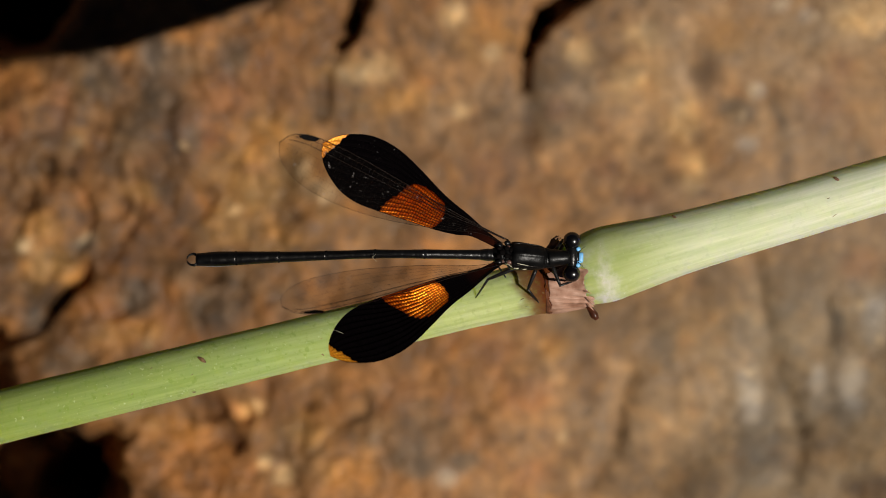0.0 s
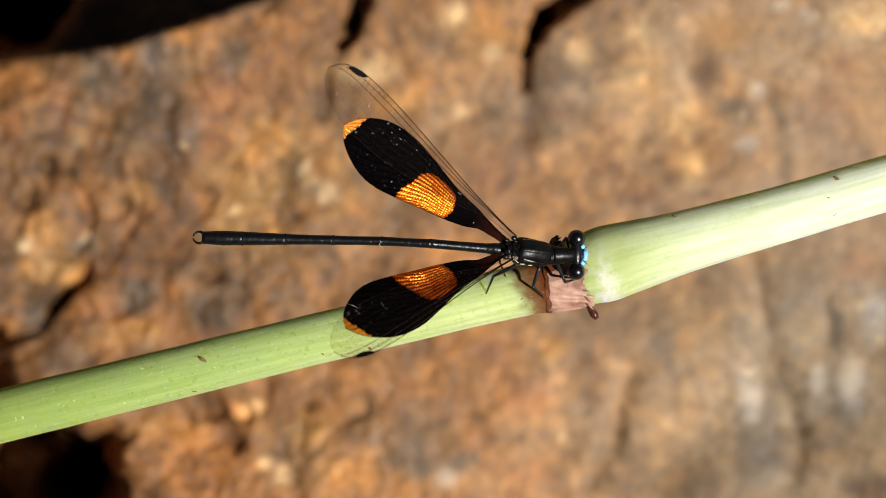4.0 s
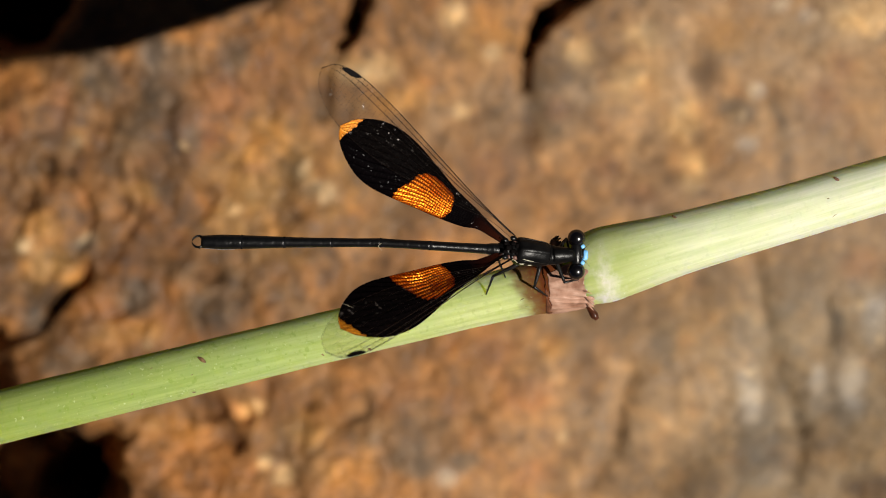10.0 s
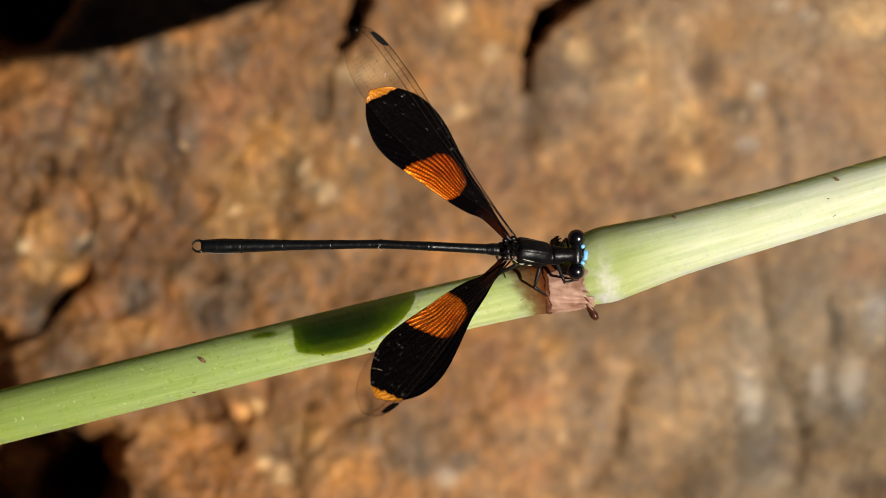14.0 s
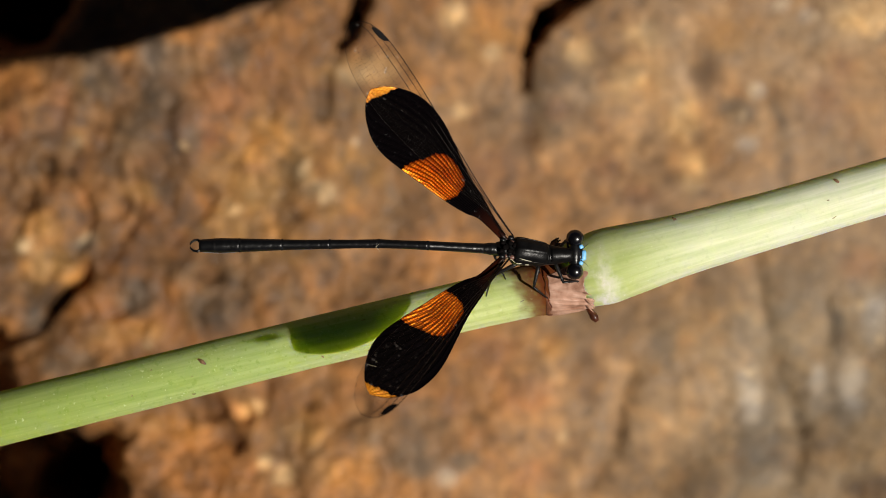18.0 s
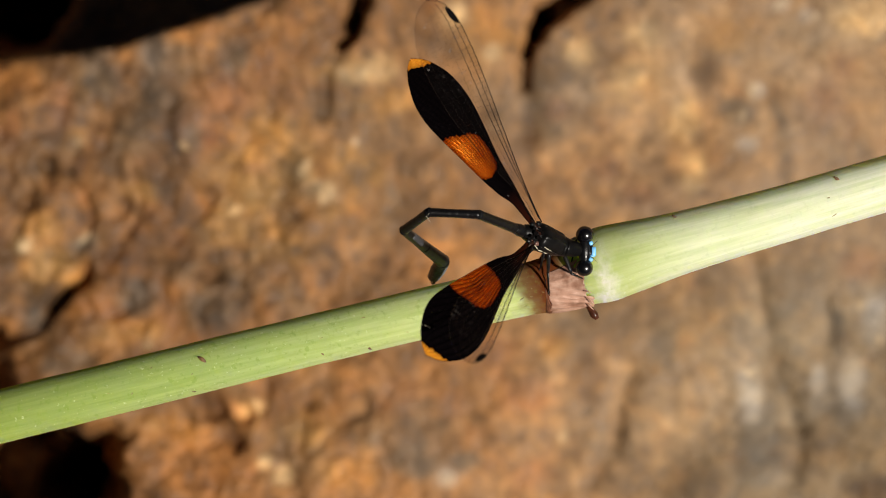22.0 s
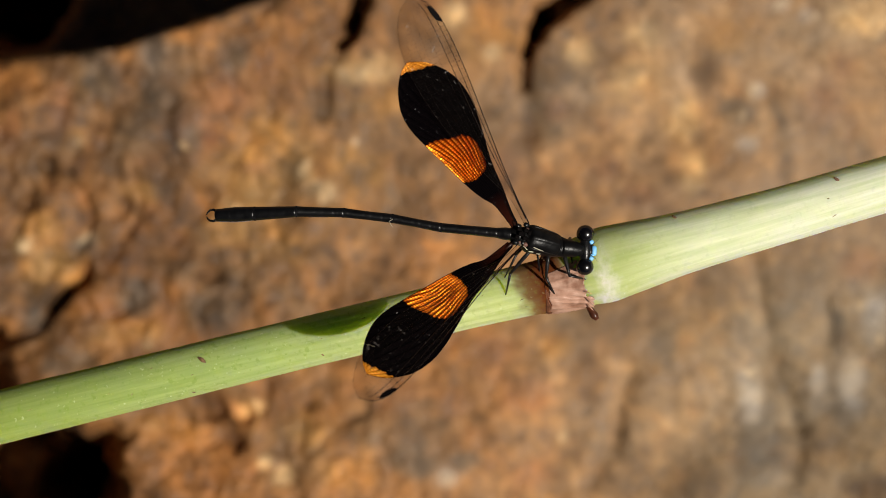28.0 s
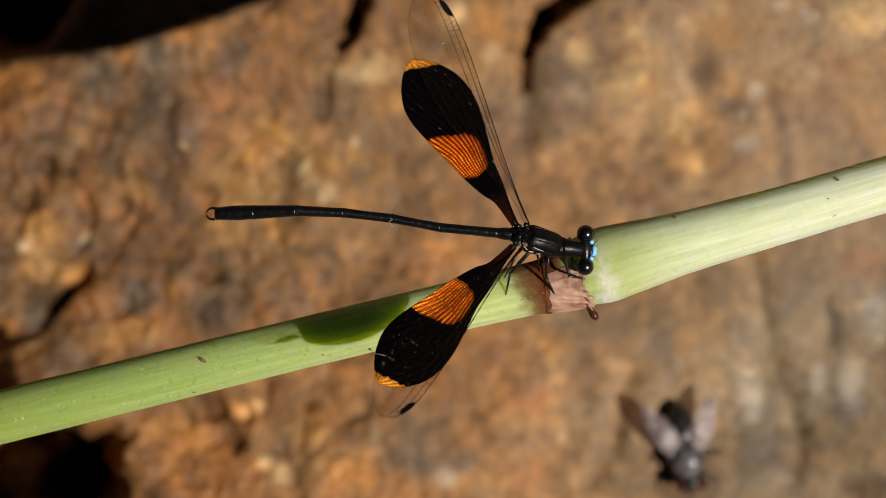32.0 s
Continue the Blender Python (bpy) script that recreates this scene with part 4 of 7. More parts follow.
def build_hindwing(side):
    nu, nw = 180, 126
    groups = {"dark": [], "band": [], "tip": []}
    grid, flat = [], []
    for i in range(nu + 1):
        u = i / nu
        row = [wing_place(u, k / nw, side, HIND_LEAD, HIND_TRAIL, HIND_LENGTH, 14, band_steep(u)) for k in range(nw + 1)]
        grid.append([p for p, v in row])
        flat.append([(u, v, k / nw) for k, (p, v) in enumerate(row)])
    for i in range(nu):
        for k in range(nw):
            u = (i + 0.5) / nu
            v = (flat[i][k][1] + flat[i + 1][k + 1][1]) / 2
            jit = 0.006 * noise.noise((u * 60, v * 60, side * 3.0))
            kind = "band" if inside(BAND, u + jit, v + jit) else "tip" if inside(TIP, u + jit, v + jit) else "dark"
            groups[kind].append((i, k))

    def skin(name, cells, material, parent, label, border=None):
        ids, verts, cellxy, faces, inset, root = {}, [], [], [], [], []
        for i, k in cells:
            q = []
            for a, b in ((i, k), (i + 1, k), (i + 1, k + 1), (i, k + 1)):
                if (a, b) not in ids:
                    ids[(a, b)] = len(verts)
                    verts.append(grid[a][b])
                    u, v, w = flat[a][b]
                    cellxy.append((u * 76, fan(u, w) * 14, 0.0))
                    root.append(max(0.0, 1 - u / 0.24))
                    inset.append((u, v))
                q.append(ids[(a, b)])
            faces.append(q if side < 0 else q[::-1])
        me = bpy.data.meshes.new(name)
        me.from_pydata(verts, [], faces)
        me.polygons.foreach_set("use_smooth", [True] * len(faces))
        at = me.attributes.new("cells", "FLOAT_VECTOR", "POINT")
        at.data.foreach_set("vector", [c for r in cellxy for c in r])
        base = me.attributes.new("root", "FLOAT", "POINT")
        base.data.foreach_set("value", root)
        rim = me.attributes.new("rim", "FLOAT", "POINT")
        depth = np.ones(len(inset))
        if border:
            uv = np.array(inset)
            depth = np.clip(along_line(uv[:, 0], uv[:, 1], border) / 0.022, 0, 1)
        rim.data.foreach_set("value", depth.astype(np.float32))
        me.materials.append(material)
        ob = new(name, me)
        ob.parent = parent
        return tagged(ob, label)
    wing = skin("hindwing", groups["dark"], WING_DARK, damselfly, "velvet black hindwing with copper band and amber tip")
    bm = bmesh.new()
    tube(bm, [(x * MM, 0, z * MM) for x, z in ((-1.1, -0.12), (-0.5, -0.04), (0.0, 0.0), (0.7, 0.0))], [v * MM for v in (0.16, 0.24, 0.22, 0.1)], 8)
    part("wing_stalk", bm, STALK, wing, "dark red-brown wing stalk")
    skin("copper_band", groups["band"], WING_ORANGE, wing, "shining copper-orange band", BAND)
    skin("amber_tip", groups["tip"], WING_TIP, wing, "amber wing tip", TIP[:6])
    for w, r in ((1.0, 0.05), (0.0, 0.025)):
        bm = bmesh.new()
        us = [i / 60 for i in range(61)]
        tube(bm, [wing_place(u, w, side, HIND_LEAD, HIND_TRAIL, HIND_LENGTH, 14, band_steep(u))[0] for u in us], [r * MM * (1.3 - u) for u in us], 6)
        part("edge_vein", bm, VELVET, wing)
    for w, u1 in ((0.9, 0.9), (0.78, 0.9)):
        bm = bmesh.new()
        us = [0.02 + (u1 - 0.02) * i / 50 for i in range(51)]
        tube(bm, [wing_place(u, w, side, HIND_LEAD, HIND_TRAIL, HIND_LENGTH, 14, band_steep(u))[0] + Vector((0, 0, 0.02 * MM)) for u in us], [0.028 * MM * (1.2 - u) for u in us], 6)
        part("long_vein", bm, VELVET, wing)
    return wing


def build_forewing(side):
    nu, nw = 90, 20

    def at(u, w):
        return wing_place(u, w, side, FORE_LEAD, FORE_TRAIL, FORE_LENGTH, 8, 0.1)[0]
    bm = bmesh.new()
    vs = [[bm.verts.new(at(i / nu, k / nw)) for k in range(nw + 1)] for i in range(nu + 1)]
    for i in range(nu):
        for k in range(nw):
            q = (vs[i][k], vs[i + 1][k], vs[i + 1][k + 1], vs[i][k + 1])
            bm.faces.new(q if side < 0 else q[::-1])
    wing = part("forewing", bm, WING_CLEAR, damselfly, "clear glassy forewing with fine brown veins")
    longs = [(1.0, 0.0, 1.0, 0.046), (0.90, 0.0, 0.95, 0.034), (0.78, 0.02, 0.97, 0.036), (0.62, 0.12, 0.97, 0.008), (0.46, 0.12, 0.96, 0.008),
             (0.31, 0.14, 0.93, 0.008), (0.16, 0.16, 0.85, 0.008), (0.0, 0.0, 1.0, 0.018)]
    for w, u0, u1, r in longs:
        bm = bmesh.new()
        us = [u0 + (u1 - u0) * i / 48 for i in range(49)]
        tube(bm, [at(u, w) for u in us], [r * MM * (1.15 - 0.4 * u) for u in us], 5)
        part("long_vein", bm, VEIN, wing)
    rng = random.Random(17)
    bm = bmesh.new()
    lines = [(1.0, 0.90, 0.42, 0.96, 30), (0.90, 0.78, 0.10, 0.95, 34), (0.78, 0.62, 0.16, 0.96, 44), (0.62, 0.46, 0.2, 0.95, 50), (0.46, 0.31, 0.2, 0.93, 50),
             (0.31, 0.16, 0.22, 0.90, 48), (0.16, 0.0, 0.24, 0.86, 44)]
    for wa, wb, u0, u1, n in lines:
        for i in range(n):
            u = u0 + (u1 - u0) * (i + rng.uniform(0.2, 0.8)) / n
            tube(bm, [at(u, wa), at(min(1, u + rng.uniform(-0.004, 0.004)), wb)], [(0.015 if wa > 0.8 else 0.0065) * MM] * 2, 4)
    tagged(part("cross_vein", bm, VEIN, wing, "net of fine cross veins"), kind="stuff")
    bm = bmesh.new()
    ring = []
    top = []
    for u, w in ((0.862, 1.0), (0.88, 1.005), (0.92, 1.005), (0.943, 0.97), (0.94, 0.92), (0.925, 0.875), (0.895, 0.87), (0.872, 0.92)):
        ring.append(at(u, w) + Vector((0, 0, -0.03 * MM)))
        top.append(at(u, w) + Vector((0, 0, 0.05 * MM)))
    loft(bm, [ring, top])
    part("wing_spot", bm, SPOT, wing, "black wing spot near the tip", smooth=False)
    return wing


hindwing_left, hindwing_right = build_hindwing(1), build_hindwing(-1)
scratch = bmesh.new()
tube(scratch, [(0.905 * HIND_LENGTH, -0.118 * HIND_LENGTH, 0.42 * MM), (0.885 * HIND_LENGTH, -0.09 * HIND_LENGTH, 0.42 * MM), (0.872 * HIND_LENGTH, -0.068 * HIND_LENGTH, 0.40 * MM)],
     [0.008 * MM, 0.02 * MM, 0.008 * MM], 5)
part("scratch", scratch, STRIPE, hindwing_right, "pale scratch near the wing edge")
forewing_left, forewing_right = build_forewing(1), build_forewing(-1)


# ---- legs ----
class Bones:
    def __init__(self, thigh, shin):
        self.thigh, self.shin = thigh * MM, shin * MM
        bm = bmesh.new()
        tube(bm, [(0, 0, 0), (self.thigh * 0.3, 0, 0), (self.thigh * 0.75, 0, 0), (self.thigh, 0, 0)], [0.17 * MM, 0.21 * MM, 0.17 * MM, 0.13 * MM], 8)
        self.femur = part("femur", bm, BLACK_MATT, damselfly, "thin black upper leg")
        bm = bmesh.new()
        tube(bm, [(-0.05 * MM, 0, 0), (self.shin * 0.5, 0, 0), (self.shin, 0, 0)], [0.13 * MM, 0.10 * MM, 0.07 * MM], 8)
        self.tibia = part("tibia", bm, BLACK_MATT, damselfly, "thin black lower leg with bristles")
        for i in range(7):
            for s in (1, -1):
                bm = bmesh.new()
                x = self.shin * (0.2 + 0.1 * i)
                tube(bm, [(x, 0, 0), (x + 0.25 * MM, s * 0.2 * MM, -0.06 * MM)], [0.018 * MM, 0.006 * MM], 4)
                part("bristle", bm, BLACK_MATT, self.tibia)
        bm = bmesh.new()
        tube(bm, [(self.shin, 0, 0), (self.shin + 0.35 * MM, 0, -0.03 * MM), (self.shin + 0.75 * MM, 0.1 * MM, 0.03 * MM)], [0.07 * MM, 0.06 * MM, 0.03 * MM], 6)
        part("foot", bm, BLACK_MATT, self.tibia)


def along(a, b):
    """The pose at a with x towards b."""
    return Matrix.Translation(a) @ (b - a).to_track_quat("X", "Z").to_matrix().to_4x4()


def bend_knee(a, c, la, lc, out):
    d = c - a
    dist = min(d.length, (la + lc) * 0.995)
    n = d.normalized()
    x = (la * la - lc * lc + dist * dist) / (2 * dist)
    h = math.sqrt(max(0.0, la * la - x * x))
    side = (out - n * out.dot(n)).normalized()
    return a + n * x + side * h


def between(rows, t):
    for (ta, a), (tb, b) in zip(rows, rows[1:]):
        if ta <= t <= tb:
            return a.lerp(b, (t - ta) / (tb - ta))
    return rows[-1][1]


def step_at(steps, t):
    for (ta, a), (tb, b) in zip(steps, steps[1:]):
        if ta <= t <= tb:
            return a.lerp(b, (t - ta) / (tb - ta))
    return steps[-1][1]


def hold(x, angle):
    return stem_point(x, angle, 0.05)


# where each leg joins the body, the steps its foot takes, its bones, the way its knee points
legs = [
    ((-0.6 * MM, -0.7 * MM, -0.6 * MM), [(0, hold(12.6, 8)), (2.3, hold(12.6, 8)), (2.5, hold(13.0, 8)), (20.5, hold(13.0, 9)), (23, hold(13.5, 12)), (32, hold(13.4, 10))], Bones(2.3, 2.2), (-0.7, -0.6, 0.4)),
    ((-1.9 * MM, -1.2 * MM, -1.1 * MM), [(0, hold(8.9, 30)), (2.3, hold(8.9, 30)), (2.5, hold(9.3, 24)), (9, hold(9.9, 20)), (20.5, hold(9.9, 20)), (27, hold(10.5, 18)), (32, hold(10.5, 18))], Bones(2.3, 2.4), (-0.9, -0.3, 0.4)),
    ((-3.7 * MM, -1.2 * MM, -1.3 * MM), [(0, hold(3.3, -10)), (2.3, hold(3.3, -10)), (2.5, hold(4.3, -12)), (20.5, hold(4.3, -12)), (23, hold(6.2, -60)), (25.5, hold(5.9, -60)), (27, hold(6.1, -2)), (32, hold(6.1, -2))], Bones(3.2, 2.8), (-0.8, 0.2, 0.6)),
    ((-0.6 * MM, 0.0 * MM, -0.6 * MM), [(0, hold(13.0, -26)), (32, hold(13.0, -26))], Bones(2.3, 2.2), (-0.5, 0.8, 0.2)),
    ((-1.9 * MM, 0.5 * MM, -1.1 * MM), [(0, hold(9.6, -36)), (32, hold(9.6, -36))], Bones(2.3, 2.4), (-0.6, 0.7, 0.2)),
    ((-3.7 * MM, 0.5 * MM, -1.3 * MM), [(0, hold(6.4, -42)), (32, hold(6.4, -42))], Bones(3.2, 2.8), (-0.5, 0.6, 0.5)),
]


# ---- fly on the rock ----
def build_fly():
    FM = 1.34 * MM

    def fly_rows(rows):
        return [tuple(v * FM for v in q) for q in rows]
    thing = new("fly")
    tagged(thing, "small grey fly with spread smoky wings on the rock", "fly")
    bm = bmesh.new()
    ball(bm, (0.3 * FM, 0, 1.9 * FM), (1.75 * FM, 1.55 * FM, 1.35 * FM), 22, 16)
    part("thorax", bm, FLY_GREY, thing, "grey bristly thorax")
    bm = bmesh.new()
    lathe(bm, fly_rows([(-1.0, 0.7, 0.7, 1.8), (-1.5, 1.15, 1.05, 1.7), (-2.4, 1.4, 1.2, 1.55), (-3.4, 1.15, 1.0, 1.4), (-4.3, 0.6, 0.55, 1.25), (-4.7, 0.15, 0.15, 1.2)]), 20)
    part("abdomen", bm, FLY_DARK, thing, "dark abdomen")
    bm = bmesh.new()
    ball(bm, (2.4 * FM, 0, 1.8 * FM), (0.75 * FM, 1.15 * FM, 0.95 * FM), 18, 12)
    h = part("head", bm, FLY_DARK, thing)
    for s in (1, -1):
        bm = bmesh.new()
        ball(bm, (2.45 * FM, s * 0.85 * FM, 1.9 * FM), (0.68 * FM, 0.55 * FM, 0.85 * FM), 18, 12)
        part("eye", bm, FLY_EYE, h, "round brown eye")
        # wings held out in a wide V
        bm = bmesh.new()
        n = 24
        edge = []
        for i in range(n):
            a = 2 * math.pi * i / n
            x, y = 2.75 * math.cos(a), 0.98 * math.sin(a) * (1 - 0.25 * math.cos(a))
            edge.append((x + 2.5, y))
        ca, sa = math.cos(radians(180 - 27)), math.sin(radians(180 - 27))
        rings = [[((x * ca - y * sa - 0.3) * FM, s * (x * sa + y * ca + 0.7) * FM, (2.5 + 0.05 * x + 0.08 * math.sin(2 * y) + dz) * FM) for x, y in edge] for dz in (0, 0.02)]
        loft(bm, rings)
        part("wing", bm, FLY_WING, thing, "smoky translucent wing")
        for bx, fx, fy in ((1.2, 2.6, 2.6), (0.3, 0.2, 3.2), (-0.6, -2.4, 3.0)):
            bm = bmesh.new()
            tube(bm, fly_rows([(bx, s * 0.8, 1.2), ((bx + fx) / 2, s * (fy * 0.6), 1.7), (fx, s * fy * 0.9, 0.35), (fx * 1.15, s * fy, 0.02)]),
                 [0.16 * FM, 0.15 * FM, 0.1 * FM, 0.06 * FM], 7)
            part("leg", bm, FLY_DARK, thing)
    return thing


fly = build_fly()


# ---- movement ----
def motions():
    def at(x, y, z, rx, ry, rz):
        return pose(x * MM, y * MM, z * MM, rx, ry, rz)

    # the stem sways in the breeze and carries the insect: seconds, millimetres
    sway = [(0, 0.17), (1, 0.15), (1.5, 0.17), (2, 0.23), (2.5, 0.23), (3, 0.17), (3.5, 0.23), (5.5, 0.21), (6, 0.25), (6.5, 0.09), (7, 0), (7.5, 0.17),
            (8, 0.25), (8.5, 0.17), (9, 0.04), (9.5, 0.11), (10.5, 0.17), (12, 0.15), (12.5, 0.06), (13, 0.06), (13.5, 0.15), (14.5, 0.13), (16.5, 0.09), (17, 0.17),
            (17.5, 0.17), (18, -0.02), (18.5, -0.02), (19, 0.13), (19.5, 0.17), (20, 0.13), (20.5, -0.02), (21, -0), (22, 0.21), (22.5, 0.15), (23, -0.02), (23.5, 0.06),
            (24, 0.21), (25, 0.13), (25.5, 0.15), (30, 0.15), (30.5, 0.09), (31, 0.09), (31.5, 0.15), (32, 0.15)]

    def swayed(t):
        return float(np.interp(t, [a for a, b in sway], [b for a, b in sway]))

    walk(stem, [(t, pose(0, d * MM, 0)) for t, d in sway])
    body = [
        (0, at(11.18, -0.81, 65, -12, 15.5, -6)),
        (2.3, at(11.18, -0.81, 65, -12, 15.5, -6)),
        (2.5, at(11.62, -0.6, 65, -12, 22.1, -8.3)),
        (8.7, at(11.63, -0.66, 65, -12, 21.9, -8.8)),
        (9, at(11.68, -0.51, 65, -12, 21.1, -7.4)),
        (9.5, at(11.68, -0.51, 65, -12, 21.1, -7.4)),
        (9.7, at(11.62, -0.51, 65, -12, 19.5, -8.1)),
        (12.5, at(11.62, -0.52, 65, -12, 19.5, -8.1)),
        (13, at(11.68, -0.49, 65, -12, 20.8, -8.2)),
        (13.5, at(11.62, -0.51, 65, -12, 19.5, -8.1)),
        (14.6, at(11.62, -0.51, 65, -12, 19.5, -8.1)),
        (16.4, at(11.46, -0.37, 65, -12, 16, -8.7)),
        (17.4, at(11.46, -0.37, 65, -12, 16, -8.7)),
        (19, at(11.49, -0.33, 65, -12, 15.3, -8.4)),
        (20.2, at(11.46, -0.38, 65, -12, 14.1, -8.9)),
        (20.5, at(11.46, -0.23, 65, -12, 14.1, -8.9)),
        (20.8, at(11.83, -0.112, 65, -12, 26.5, -11.1)),
        (21, at(12.08, -0.03, 65, -12, 32.2, -12.8)),
        (21.5, at(12.21, 0.035, 65, -12, 39.7, -17.7)),
        (22, at(12.49, 0.04, 65, -12, 44.8, -22.8)),
        (22.5, at(12.74, 0.03, 65, -12, 46.2, -23.8)),
        (23, at(12.96, 0.04, 65, -12, 49.1, -23.6)),
        (24, at(12.98, 0.01, 65, -12, 50.3, -25.9)),
        (25, at(12.93, -0.04, 65, -12, 49.6, -25.9)),
        (25.5, at(12.91, -0.04, 65, -12, 47.5, -24)),
        (27.1, at(12.5, 0.08, 65, -12, 23.5, -16.6)),
        (28.3, at(12.5, 0.08, 65, -12, 23.5, -16.6)),
        (30, at(12.53, 0.06, 65, -12, 22.7, -16.7)),
        (31.8, at(12.53, 0.08, 65, -12, 22.9, -16.5)),
        (32, at(12.53, 0.08, 65, -12, 22.9, -16.5)),
    ]
    body = [(t, Matrix.Translation((0, swayed(t) * MM, 0)) @ between(body, t)) for t in sorted({t for t, m in body} | {t for t, d in sway})]
    walk(damselfly, body)
    walk(head, [
        (0, at(1.24, -0.01, 0.03, 10.7, -4.4, 4)),
        (2.3, at(1.24, -0.01, 0.03, 10.7, -4.4, 4)),
        (2.5, at(1.23, -0.04, 0.17, 9.4, -11.2, 5)),
        (8.7, at(1.23, -0.03, 0.17, 9.2, -11.1, 5.5)),
        (9, at(1.23, -0.03, 0.15, 9.8, -10.1, 4.4)),
        (9.5, at(1.23, -0.03, 0.15, 9.8, -10.1, 4.4)),
        (9.7, at(1.23, -0.02, 0.12, 9.7, -8.6, 5.4)),
        (12.5, at(1.23, -0.02, 0.12, 9.7, -8.6, 5.4)),
        (13, at(1.23, -0.03, 0.14, 9.5, -10, 5.2)),
        (13.5, at(1.23, -0.02, 0.12, 9.7, -8.6, 5.4)),
        (14.6, at(1.23, -0.02, 0.12, 9.7, -8.6, 5.4)),
        (16.4, at(1.24, -0.01, 0.04, 9.8, -5.4, 6.6)),
        (17.4, at(1.24, -0.01, 0.04, 9.8, -5.4, 6.6)),
        (19, at(1.24, -0, 0.03, 10, -4.6, 6.5)),
        (20.2, at(1.24, 0, 0, 10, -3.5, 7.2)),
        (20.5, at(1.24, 0, 0, 10, -3.5, 7.2)),
        (20.8, at(1.21, -0.05, 0.26, 7.7, -15.9, 7)),
        (21, at(1.18, -0.08, 0.38, 6, -21.6, 7.8)),
        (21.5, at(1.12, -0.11, 0.53, 1.3, -29.2, 12.1)),
        (22, at(1.06, -0.13, 0.62, -4.3, -33.9, 17.7)),
        (22.5, at(1.05, -0.13, 0.65, -5.7, -35.1, 18.9)),
        (23, at(1.01, -0.14, 0.7, -6.7, -37.8, 18.8)),
        (24, at(1, -0.15, 0.72, -9.4, -38.5, 21.6)),
        (25, at(1.01, -0.15, 0.71, -9.1, -37.9, 21.6)),
        (25.5, at(1.03, -0.14, 0.67, -6.5, -36.3, 19.2)),
        (27.1, at(1.22, -0.04, 0.2, 5.6, -13.6, 13)),
        (28.3, at(1.22, -0.04, 0.2, 5.6, -13.6, 13)),
        (30, at(1.23, -0.04, 0.18, 5.7, -12.9, 13.3)),
        (31.8, at(1.22, -0.04, 0.19, 5.8, -13, 13)),
        (32, at(1.22, -0.04, 0.19, 5.8, -13, 13)),
    ])
